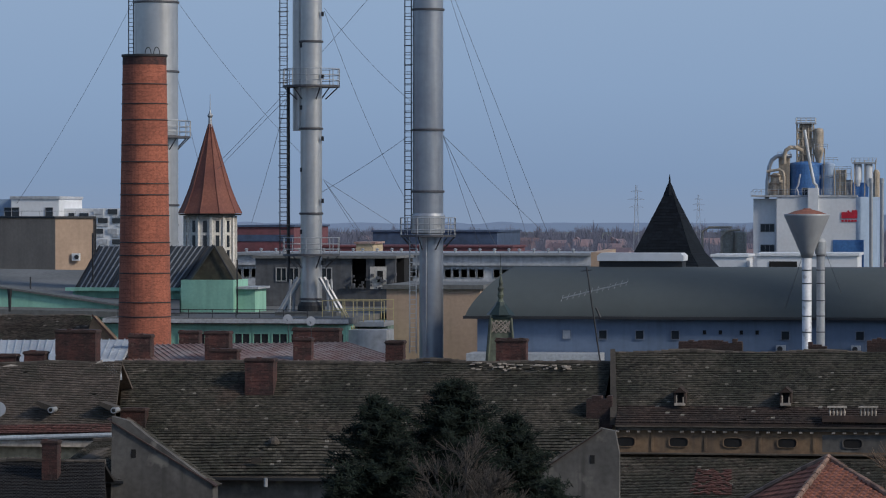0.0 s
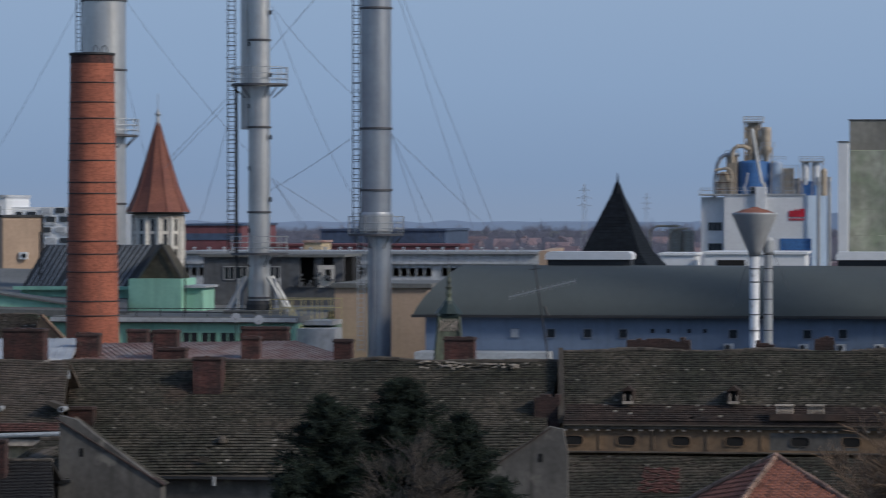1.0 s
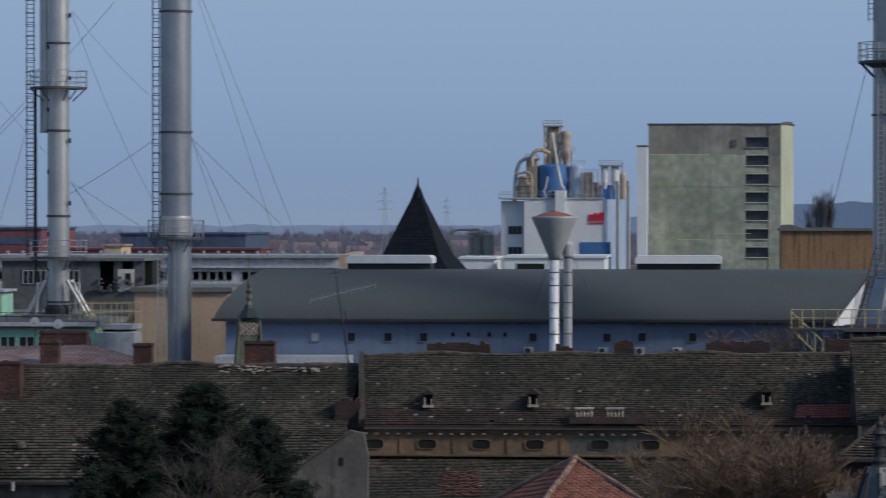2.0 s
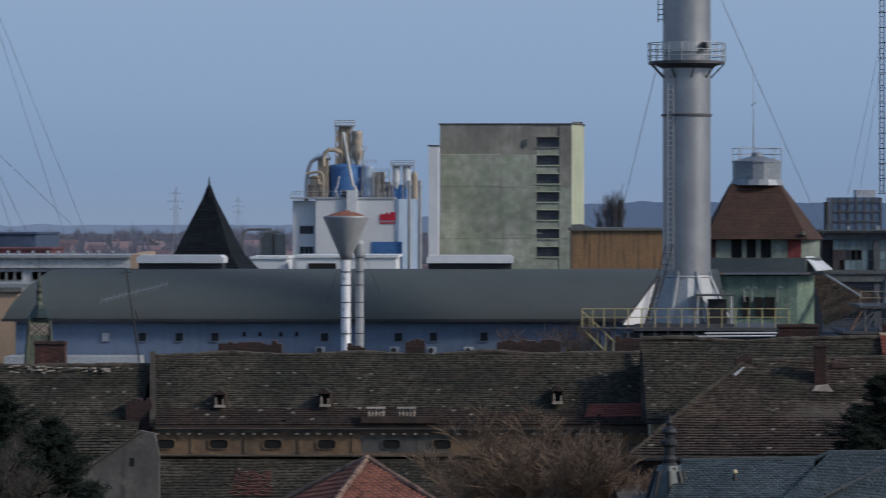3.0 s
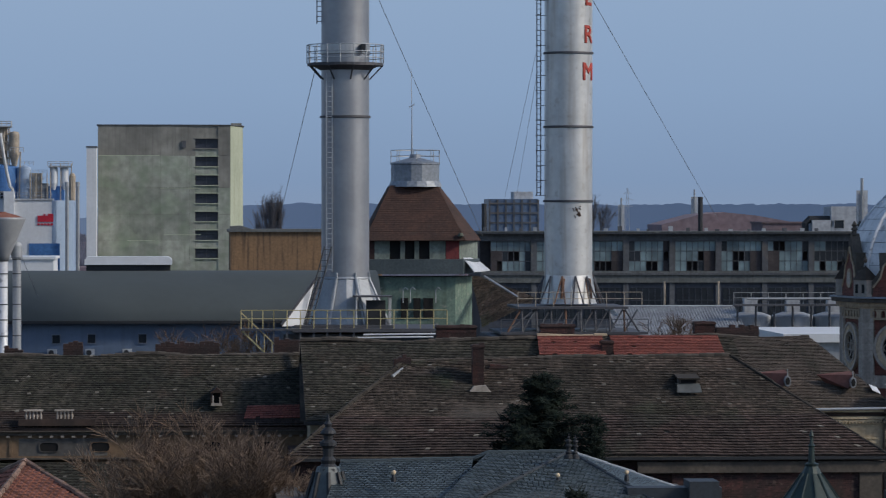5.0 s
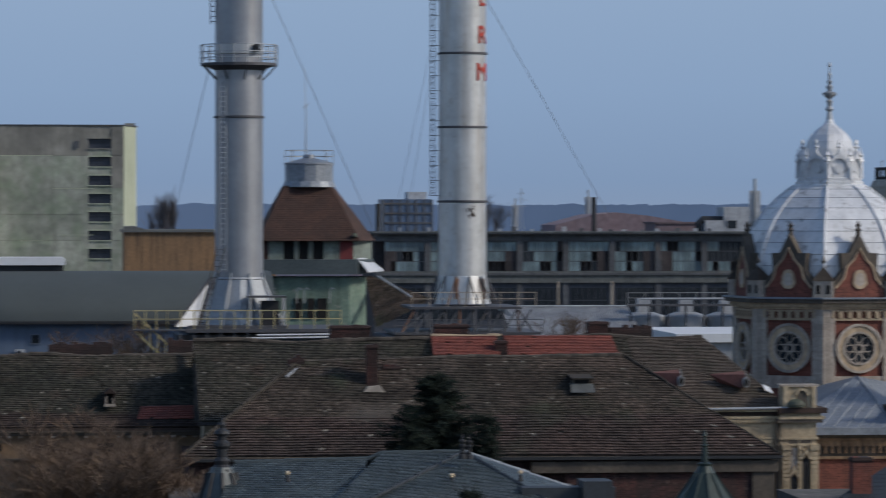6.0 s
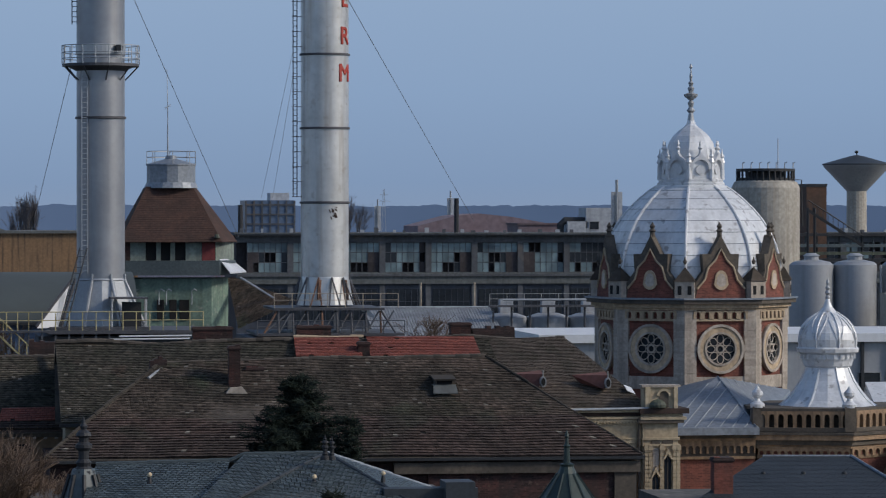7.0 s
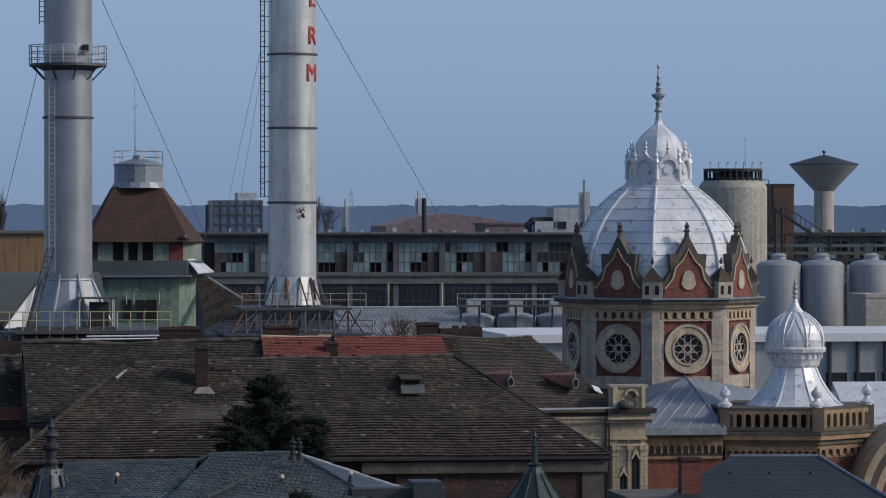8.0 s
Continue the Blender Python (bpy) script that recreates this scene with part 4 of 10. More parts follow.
    for px in (1331, 1338, 1345):
        part("roof_lamp", pipe(B(), [(RX(px), 621, zt), (RX(px), 621, RZ(340)), (RX(px + 5), 621, RZ(336))], 0.05, 5), GALV, t)


detergent_works()


def shed(name, x0, x1, y0, y1, z1, mat, label, roof=None, over=0.25):
    t = thing(name, ((x0 + x1) / 2, (y0 + y1) / 2, 0), label, "building", site=True)
    part("wall", box(B(), x0, x1, y0, y1, 0, z1), mat, t)
    part("roof", box(B(), x0 - over, x1 + over, y0 - over, y1 + over, z1, z1 + 0.3), roof or GREY_FLAT, t)
    return t


sh = shed("white_annexe", -26.84, -14.99, 430, 445, 18.97, WHITE, "low white annexe with a flat roof", WHITE)
part("loading_door", box(B(), -25.42, -22.12, 429.9, 429.97, 0, 18.3), VOID, sh)
shed("white_annexe", -32.9, -28.77, 440, 452, 18.71, WHITE, "low white annexe with a flat roof", WHITE)


def tank(name, x, y, r, z0, z1, mat, label, dome=0.25, n=20, group=""):
    t = thing(name, (x, y, z0), label, "tank", group)
    h = z1 - z0
    part("shell", lathe(B(), [(r, 0), (r, h)], n), mat, t, smooth=False)
    part("top", lathe(B(), [(r * 1.02, h), (r * 0.7, h + r * dome * 0.7), (r * 0.2, h + r * dome)], n), mat, t)
    for k in range(1, 4):
        part("seam", lathe(B(), [(r * 1.012, h * k / 4), (r * 1.012, h * k / 4 + 0.08)], n), mat, t)
    return t


for px, w, py in ((322, 24, 412), (345, 22, 415)):
    tank("tan_tank", -77.52 + px * 0.10025, 640, w * 0.05, 0, 24 - (py - 381) * 0.1002, SILO_TAN, "tan upright tank with pipework", group="tan tanks")
t = thing("pipe_bridge", (-47.31, 638.0, 15.34), "tan pipework bending down beside the tanks", "pipe", site=True)
part("pipe", pipe(B(), [(-49.52, 638.0, 0.35), (-49.51, 638.0, 20.83), (-48.31, 638.0, 21.53), (-44.31, 638.0, 21.53)], 0.22, 8), TAN_STEEL, t)
part("pipe", pipe(B(), [(-46.13, 638.0, 0.35), (-46.11, 638.0, 19.83), (-45.11, 638.0, 20.93), (-42.81, 638.0, 21.13)], 0.22, 8), TAN_STEEL, t)


def ribbon_building():
    """Long pale works building with ribbon windows, behind the chimneys."""
    y = 350
    x0, x1 = -73.49, -38.02
    z1 = 19.9
    t = thing("long_works_building", ((x0 + x1) / 2, y, 0), "long pale works building with ribbon windows", "building", site=True)
    part("wall", box(B(), x0, x1, y, y + 14, 0, z1), PALE_GREY, t)
    part("roof", box(B(), x0 - 0.3, x1, y - 0.5, y + 14, z1, z1 + 0.25), SILO, t)
    part("cornice", box(B(), x0, x1, y - 0.4, y, 18.9, 19.07), PALE_GREY, t)
    bm = B()
    part("gable", prism(B(), [(y, 0), (y + 14, 0), (y + 14, z1 + 0.5), (y, z1 + 0.3)], "x", x1, x1 + 1.0), BEIGE, t, "pinkish end wall")
    n = 44
    rng = random.Random(8)
    w = (x1 - x0) / n
    for i in range(n):
        if i % 8 == 7:
            continue
        window(t, x0 + (i + 0.5) * w, y - 0.02, 17.74, w * 0.74, 0.77, cols=1, f=0.05)
    for i in range(26):
        part("roof_vent", lathe(B(), [(0.12, 0), (0.12, 0.25), (0.22, 0.3), (0.05, 0.42)], 8, x0 + 1 + i * 1.3, y + 1 + (i % 3), z1 * 0), GALV, t, m=Matrix.Translation((0, 0, z1 + 0.25)))


ribbon_building()
h = shed("dark_blue_hall", -102.16, -81.0, 600, 630, 20.86, DARK_BLUE_HALL, "long dark blue sheet-metal hall", DARK_BLUE_HALL)
h = shed("maroon_hall", -117.58, -108.02, 560, 590, 21.87, MAROON_HALL, "long maroon sheet-metal hall", DARK_BLUE_HALL)
part("stripe", box(B(), -117.58, -108.02, 559.9, 559.97, 19.57, 20.63), DARK_BLUE_HALL, h)
h = shed("maroon_hall", -108.12, -75.99, 580, 597, 18.49, MAROON_HALL, "low maroon hall in front of a blue one", MAROON_HALL)
h = shed("small_yellow_house", -87.55, -85.05, 500, 508, 19.72, PLASTER_CREAM, "small cream house with a flat roof", RUST_SHEET)


def pyramid_roof():
    y = 310
    cx = -26.88
    t = thing("pyramid_tower", (cx, y, 0), "black shingled pyramid roof on a square tower", "tower", site=True)
    z0, z1 = 19.48, 26.45
    part("wall", box(B(), cx - 2.4, cx + 2.4, y - 2.4, y + 2.4, 0, z0), PALE_GREY, t)
    square = [(-3.6, -2.6), (2.6, -3.6), (3.6, 2.6), (-2.6, 3.6)]
    tz = z1
    tiers = [(1.16, 19.2), (0.80, 20.65), (0.012, tz)]
    rings = [[(cx + q[0] * k, y + q[1] * k, z) for q in square] for k, z in tiers]
    planes = [(lo[i], lo[(i + 1) % 4], hi[(i + 1) % 4], hi[i]) for lo, hi in zip(rings, rings[1:]) for i in range(4)]
    part("roof", tile_mesh("roof", planes, PYRAMID, course=0.3, width=0.5, sag=0.0, lift=0.03, lost=0), PYRAMID, t)
    bm = B()
    deck = [[bm.verts.new((p[0], p[1], p[2] - 0.02)) for p in ring] for ring in rings]
    for lo, hi in zip(deck, deck[1:]):
        for i in range(4):
            bm.faces.new((lo[i], lo[(i + 1) % 4], hi[(i + 1) % 4], hi[i]))
    bm.faces.new(deck[0][::-1])
    part("roof_deck", bm, PYRAMID, t)
    part("cap", lathe(B(), [(0.55, tz - 0.9), (0.25, tz - 0.1), (0.1, tz + 0.2), (0.03, tz + 0.9)], 8, cx, y), PYRAMID, t)


pyramid_roof()


def cone_tower():
    """Round white tower with slit windows under a steep red spire."""
    y = 300
    cx = -65.09
    R, r = 2.68, 2.11
    ze, zt = 24.0, 31.6
    t = thing("spire_tower", (cx, y, 0), "white tower with a steep red-brown pointed roof", "tower", site=True)
    part("wall", lathe(B(), [(r, 0), (r, ze)], 12, cx, y, 0.26), WHITE_BRICK, t)
    bm = lathe(B(), [(R, ze), (R * 0.84, ze + 0.9), (R * 0.66, ze + 2.1), (R * 0.36, ze + 4.7), (0.12, zt)], 10, cx, y, 0.2)
    part("roof", bm, CONE_RED, t)
    bm = B()
    prof = [(R, ze), (R * 0.84, ze + 0.9), (R * 0.66, ze + 2.1), (R * 0.36, ze + 4.7), (0.12, zt)]
    for i in range(10):
        a = 0.2 + 2 * math.pi * i / 10
        pts = [(cx + q * math.cos(a), y + q * math.sin(a), z + 0.02) for q, z in prof]
        part("rib", pipe(B(), pts, 0.05, 5), CONE_RED, t)
    part("eave", lathe(B(), [(R * 0.97, ze - 0.16), (R * 1.02, ze - 0.02)], 20, cx, y), IRON, t)
    part("finial", lathe(B(), [(0.2, zt - 0.3), (0.14, zt + 0.5), (0.25, zt + 0.7), (0.1, zt + 0.95), (0.04, zt + 1.2), (0.02, zt + 2.5)], 10, cx, y), GALV, t)
    for i in range(12):
        a = 0.26 + math.pi / 12 + 2 * math.pi * i / 12
        rr = r * 0.966
        m = pose(cx + rr * math.cos(a), y + rr * math.sin(a), 0, 0, 0, math.degrees(a) + 90)
        z0 = ze - 0.6
        for k in range(4):
            part("slit_window", box(B(), -0.16, 0.16, -0.03, 0.1, z0 - 1.0 - k * 1.25, z0 - k * 1.25), GLASS, t, m=m)
        part("pier", box(B(), 0.42, 0.62, -0.16, 0.1, 2, ze - 0.2), WHITE_BRICK, t, m=m)
    part("band", lathe(B(), [(r * 1.03, ze - 0.5), (r * 1.03, ze - 0.3)], 24, cx, y), STONE_GREY, t)


cone_tower()


# ---------------- chimneys ----------------
def steel_chimney(name, x, y, r, z0, z1, flanges, mat, label, n=64):
    t = thing(name, (x, y, z0), label, "chimney", "steel chimneys", site=True)
    cuts = sorted([z0, z1] + [z for z in flanges if z0 < z < z1])
    for a, b in zip(cuts, cuts[1:]):
        part("shell_section", lathe(B(), [(r, a), (r, b - 0.02)], n, x, y, cap=False), mat, t, smooth=True)
    for z in flanges:
        if z0 < z < z1:
            part("flange", lathe(B(), [(r * 1.0, z - 0.09), (r + 0.09, z - 0.07), (r + 0.09, z + 0.05), (r, z + 0.07)], n, x, y), FLANGE, t)
    return t


def ring_platform(t, x, y, r, z, w=0.85, mat=None, h=1.1, n=14, a0=0, a1=360):
    """A round walkway with brackets and a railing."""
    mat = mat or GALV
    bm = B()
    pts = [radians(a0 + (a1 - a0) * i / n) for i in range(n + 1)]
    if a1 - a0 >= 360:
        lathe(bm, [(r, z - 0.14), (r + w, z - 0.14), (r + w, z), (r, z), (r, z - 0.14)], 36, x, y, cap=False)
    else:
        prism(bm, [(x + (r + w) * math.cos(u), y + (r + w) * math.sin(u)) for u in pts] + [(x + r * math.cos(u), y + r * math.sin(u)) for u in pts[::-1]], "z", z - 0.14, z)
    p = part("platform", bm, FLANGE, t)
    for a in pts[::2]:
        part("bracket", tube(B(), (x + (r + w * 0.95) * math.cos(a), y + (r + w * 0.95) * math.sin(a), z - 0.1), (x + r * math.cos(a), y + r * math.sin(a), z - 0.95), 0.045, 5), FLANGE, p)
    ring = [(x + (r + w) * math.cos(a), y + (r + w) * math.sin(a), z) for a in pts]
    rail_run(t, ring, mat, h=h, step=0.9, r=0.032, rails=(1.0, 0.62, 0.3))
    return p


# orange brick stack with iron bands
def brick_chimney():
    y = 225
    x = -53.09
    r0, r1 = 1.69, 1.39
    z0, z1 = 0, 34.01
    t = thing("brick_chimney", (x, y, 0), "tall tapering orange brick chimney with iron bands", "chimney", site=True)
    def rad(z):
        zb = 16.09
        return r1 + (r0 - r1) * (z1 - z) / (z1 - zb)
    prof = [(rad(z0 + (z1 - z0) * i / 30), z0 + (z1 - z0) * i / 30) for i in range(31)]
    part("shaft", lathe(B(), prof, 40, x, y), BRICK_CHIM, t, smooth=False)
    for z in (32.23, 30.98, 29.95, 28.35, 27.28, 25.89, 25.18, 23.86, 22.15, 21.33, 20.19, 18.33, 17.41):
        part("band", lathe(B(), [(rad(z) + 0.005, z - 0.03), (rad(z) + 0.045, z - 0.02), (rad(z) + 0.045, z + 0.03), (rad(z), z + 0.04)], 40, x, y), IRON, t)
    part("cap", lathe(B(), [(r1 + 0.02, z1 - 0.05), (r1 + 0.08, z1), (r1 + 0.08, z1 + 0.12), (r1 - 0.25, z1 + 0.14)], 40, x, y), IRON, t, "sooty iron cap")
    part("sooty_crown", lathe(B(), [(rad(z1 - 0.55) + 0.01, z1 - 0.55), (r1 + 0.012, z1 - 0.03)], 40, x, y), BRICK_RED, t, "sooty top courses")
    for s in (-0.28, 0.28):
        pts = [(x + 0.75 + s + 0.2 * math.cos(a), y - 1.0, z1 + 0.1 + 0.45 * math.sin(a)) for a in (radians(180 * i / 8) for i in range(9))]
        part("grab_hoop", pipe(B(), pts, 0.03, 5), IRON, t)


brick_chimney()


# chimney one, behind the brick stack
x1_, y1_ = -58.6, 252
z_top = 62.0
c1 = steel_chimney("steel_chimney", x1_, y1_, 1.56, 0, z_top,
                   [39.08, 34.13, 29.51, 24.6], STEEL, "tall grey steel chimney with bolted flanges")
pz = 29.51
ring_platform(c1, x1_, y1_, 1.56, pz, w=0.9, a0=-80, a1=60, n=7)
ladder(c1, x1_ - 1.75, y1_ - 0.4, 35.09, z_top, IRON, w=0.35, side=(0, -1))

# chimney two: a thick shell with a thinner pipe beside it
x2_, y2_ = -45.09, 240
r2_ = 0.73
c2 = steel_chimney("steel_chimney", x2_, y2_, r2_, 17.65, z_top,
                   [35.62, 29.74, 24.0, 18.22], STEEL, "slim grey steel chimney with a ladder and platforms")
part("side_pipe", lathe(B(), [(0.42, 29.6), (0.42, z_top)], 24, x2_ - 0.95, y2_ + 0.5, cap=False), STEEL, c2, smooth=True)
part("cable_pipe", tube(B(), (x2_ - 1.55, y2_, 19.36), (x2_ - 1.55, y2_, 32.66), 0.09, 8), IRON, c2)
for pz in (32.66, 21.26):
    ring_platform(c2, x2_, y2_, r2_ + 0.25, pz, w=0.95, n=12)
ladder(c2, x2_ - 1.85, y2_ - 0.3, 21.26, z_top, IRON, w=0.5)
for s in (-1, 1):
    for q in (0.6, -0.9):
        bm = B()
        tube(bm, (x2_ + s * 0.75, y2_ + q, 19.67), (x2_ + s * 2.1, y2_ + q, 17.27), 0.13, 6)
        tube(bm, (x2_ + s * 1.25, y2_ + q, 19.55), (x2_ + s * 1.35, y2_ + q, 17.27), 0.1, 6)
        part("base_strut", bm, GALV, c2)
part("base_ring", lathe(B(), [(r2_ + 0.2, 17.39), (r2_ + 0.2, 17.77), (r2_ + 0.05, 18.03)], 24, x2_, y2_), IRON, c2)
part("plinth", cube(4.2, 4.2, 17.39, x2_, y2_, 0), GREY_FLAT, c2)
for i in range(9):
    a = radians(200 + 40 * i)
    part("clamp", cube(0.16, 0.16, 0.3, x2_ - 0.6 if i % 2 else x2_ + 0.85, y2_ - 0.4, 20.5 + i * 2.1), IRON, c2)

for i in range(22):
    z = 21.64 + i * 0.8
    part("ladder_hoop", pipe(B(), [(x2_ - 1.85 + 0.36 * math.cos(radians(a)), y2_ - 0.3 - 0.4 * math.sin(radians(a)), z) for a in range(0, 181, 30)], 0.022, 4), IRON, c2)

# chimney three
x3_, y3_ = -35.56, 230
r3_ = 0.99
c3 = steel_chimney("steel_chimney", x3_, y3_, r3_, 22.5, z_top,
                   [37.14, 29.39, 25.42], STEEL_DARK, "blue-grey steel chimney with a side ladder")
part("collar", lathe(B(), [(r3_ + 0.03, 22.69), (r3_ + 0.1, 22.76), (r3_ + 0.1, 23.85), (r3_ + 0.02, 24.0)], 36, x3_, y3_), STEEL, c3)
ring_platform(c3, x3_, y3_, r3_, 22.62, w=0.8, n=14)
ladder(c3, x3_ - r3_ - 0.25, y3_ - 0.35, 22.83, z_top, IRON, w=0.42, step=0.42)
ladder(c3, x3_ - r3_ + 0.12, y3_ - 0.7, 15.0, 22.47, GALV, w=0.42)
for i in range(26):
    z = 24.29 + i * 0.62
    part("ladder_stay", tube(B(), (x3_ - r3_ - 0.5, y3_ - 0.4, z), (x3_ - r3_ + 0.1, y3_ - 0.35, z), 0.028, 4), IRON, c3)
part("lower_shell", lathe(B(), [(0.77, 0), (0.77, 22.52)], 48, x3_ + 0.22, y3_, cap=False), STEEL_DARK, c3, smooth=True)
part("drain_pipe", tube(B(), (x3_ + 0.02, y3_ - 0.85, 15.18), (x3_ + 0.02, y3_ - 0.85, 22.47), 0.04, 6), STEEL, c3)

# chimney four: broad, on a flared base with a yellow-railed deck
x5_, y5_ = 9.77, 214
r5_ = 1.42
c5 = steel_chimney("steel_chimney", x5_, y5_, r5_, 20.36, z_top,
                   [29.94, 32.82], STEEL_MID, "broad grey steel chimney on a flared base")
ring_platform(c5, x5_, y5_, r5_, 33.09, w=0.85, n=18)
part("platform_skirt", lathe(B(), [(r5_ + 0.03, 32.69), (r5_ + 0.75, 33.05), (r5_ + 0.75, 33.12)], 36, x5_, y5_, cap=False), FLANGE, c5)
part("band", lathe(B(), [(r5_ + 0.02, 33.62), (r5_ + 0.05, 33.66), (r5_ + 0.05, 34.23), (r5_, 34.26)], 36, x5_, y5_), STEEL, c5)
part("junction_box", cube(0.35, 0.35, 0.45, x5_ + 1.05, y5_ - 1.35, 33.76), IRON, c5)
ladder(c5, x5_ - r5_ * 0.70, y5_ - r5_ * 0.86, 20.76, 32.65, GALV, w=0.34)
ladder(c5, x5_ - r5_ - 0.12, y5_ - 0.2, 35.43, z_top, FLANGE, w=0.3)
zb, zf = 20.36, 17.67
part("skirt", lathe(B(), [(r5_ * 1.55, zf), (r5_ * 1.05, zb), (r5_ * 1.0, zb + 0.1)], 12, x5_, y5_), GALV, c5)
for i in range(8):
    a = radians(22 + 45 * i)
    ca, sa = math.cos(a), math.sin(a)
    bm = B()
    R = r5_ * 1.95
    prism(bm, [(-0.05, zb - 0.1), (0.05, zb - 0.1), (0.05, zb + 0.35), (-0.05, zb + 0.35)], "y", r5_ * 1.0, r5_ * 1.09)
    fin = part("stiffener", bm, GALV, c5, m=Matrix.Translation((x5_, y5_, 0)) @ Matrix.Rotation(a - math.pi / 2, 4, "Z"))
    tube_bm = B()
    tube(tube_bm, (x5_ + r5_ * 1.05 * ca, y5_ + r5_ * 1.05 * sa, zb), (x5_ + R * ca, y5_ + R * sa, zf), 0.085, 6)
    part("strut", tube_bm, GALV, c5)
part("side_plate", slab((x5_ - 3.85, y5_ - 3.4, zf), (x5_ - 2.5, y5_ - 2.2, zf), (x5_ - 1.62, y5_ - 1.3, zb - 0.15), (x5_ - 1.75, y5_ - 1.4, zb - 0.1), 0.06), WHITE, c5, "white sunlit side plate")
for o0, o1, yy in ((-2.75, -1.24, 3.45), (-1.7, -1.1, 2.2)):
    part("leg_bar", tube(B(), (x5_ + r5_ * o0, y5_ - yy, zf), (x5_ + r5_ * o1, y5_ - 1.4, zb + 0.05), 0.09, 6), FLANGE, c5)
lean = [(Vector((x5_ - 2.55 + q, y5_ - 2.6, zf)), Vector((x5_ - 1.3 + q, y5_ - 1.75, zb + 1.9))) for q in (0.0, 0.42)]
lad = part("leaning_ladder", tube(B(), *lean[0], 0.04, 5), IRON, c5)
part("stile", tube(B(), *lean[1], 0.04, 5), IRON, lad)
for i in range(14):
    part("rung", tube(B(), lean[0][0].lerp(lean[0][1], (i + 0.5) / 14), lean[1][0].lerp(lean[1][1], (i + 0.5) / 14), 0.022, 4), IRON, lad)
part("base_plinth", box(B(), x5_ - r5_ * 2.2, x5_ + r5_ * 1.9, y5_ - 3.6, y5_ + 3, zf - 0.25, zf), FLANGE, c5)
bm = lathe(B(), [(r5_ + 0.04, zb - 0.06), (r5_ + 0.1, zb), (r5_ + 0.04, zb + 0.1)], 36, x5_, y5_)
part("flange", bm, GALV, c5)
dk0, dk1 = 5.41, 15.5
dz = 17.5
part("deck", box(B(), dk0 + 1.1, dk1, y5_ - 4.5, y5_ + 4, dz - 0.2, dz), FLANGE, c5)
part("walkway", box(B(), dk0 - 1.9, dk0 + 1.1, y5_ - 4.5, y5_ - 3.6, dz - 0.1, dz), FLANGE, c5)
for i in range(14):
    xx = dk0 + (dk1 - dk0) * i / 13
    part("deck_hanger", box(B(), xx - 0.05, xx + 0.05, y5_ - 4.4, y5_ - 4.3, dz - 0.8, dz - 0.1), WORKS, c5)
part("deck_house", box(B(), dk0 + 0.6, dk1 - 0.4, y5_ - 3.6, y5_ + 4, 0, dz - 0.35), WORKS, c5)
rail_run(c5, [(dk0, y5_ - 4.4, dz), (dk1, y5_ - 4.4, dz)], YELLOW, h=1.08, step=0.75, r=0.032, rails=(1.0, 0.55))
rail_run(c5, [(dk0 - 1.9, y5_ - 4.4, dz), (dk0, y5_ - 4.4, dz)], YELLOW, h=1.08, step=0.75, r=0.032)
st = part("stair", slab((dk0 - 1.9, y5_ - 4.3, dz), (dk0 - 1.9, y5_ - 3.6, dz), (dk0 + 0.8, y5_ - 3.6, dz - 2.6), (dk0 + 0.8, y5_ - 4.3, dz - 2.6)), YELLOW, c5, "yellow steel stair")
for s in (-4.35, -3.6):
    part("handrail", tube(B(), (dk0 - 1.9, y5_ + s, dz + 0.95), (dk0 + 0.8, y5_ + s, dz - 1.6), 0.035, 5), YELLOW, st)
for i in range(7):
    f = i / 6
    part("baluster", tube(B(), (dk0 - 1.9 + 2.7 * f, y5_ - 4.35, dz - 2.6 * f), (dk0 - 1.9 + 2.7 * f, y5_ - 4.35, dz + 0.95 - 2.55 * f), 0.025, 5), YELLOW, st)
kx = 11.25
kz = dz
ki = part("shelter", box(B(), kx - 1.1, kx + 1.1, y5_ - 3.6, y5_ - 1.8, 19.3, 19.4), FLANGE, c5, "small open steel shelter")
for s, q in product((-1.0, 1.0), (-3.5, -1.9)):
    part("leg", tube(B(), (kx + s, y5_ + q, kz), (kx + s, y5_ + q, 19.28), 0.05, 5), GALV, ki)
part("cabinet", cube(1.1, 0.8, 1.6, kx + 0.2, y5_ - 2.4, kz), IRON, ki)
for q, a_, b_ in ((0.3, dk0 + 5.2, dk1 + 0.3), (0.48, dk0 + 4.6, dk1 - 0.8)):
    part("service_pipe", tube(B(), (a_, y5_ - 4.55, dz - q - 0.04), (b_, y5_ - 4.55, dz - q), 0.05, 8), WHITE, c5)

# chimney five: bright steel with painted letters
x6_, y6_ = 25.88, 240
r6_ = 1.6
c6 = steel_chimney("steel_chimney", x6_, y6_, r6_, 20.06, z_top,
                   [34.94, 30.02, 25.06], STEEL_BRIGHT, "bright rust-streaked steel chimney with red letters")
ladder(c6, x6_ - r6_ - 0.42, y6_ - 0.3, 25.44, z_top, IRON, w=0.26, step=0.35)
for i in range(24):
    z = 25.44 + i * 1.0
    part("ladder_stay", tube(B(), (x6_ - r6_ - 0.65, y6_ - 0.4, z), (x6_ - r6_ + 0.1, y6_ - 0.3, z), 0.03, 4), FLANGE, c6)
zb, zf = 20.06, 18.22
part("skirt", lathe(B(), [(r6_ * 1.2, zf), (r6_ * 1.02, zb), (r6_, zb + 0.05)], 24, x6_, y6_), STEEL_BRIGHT, c6)
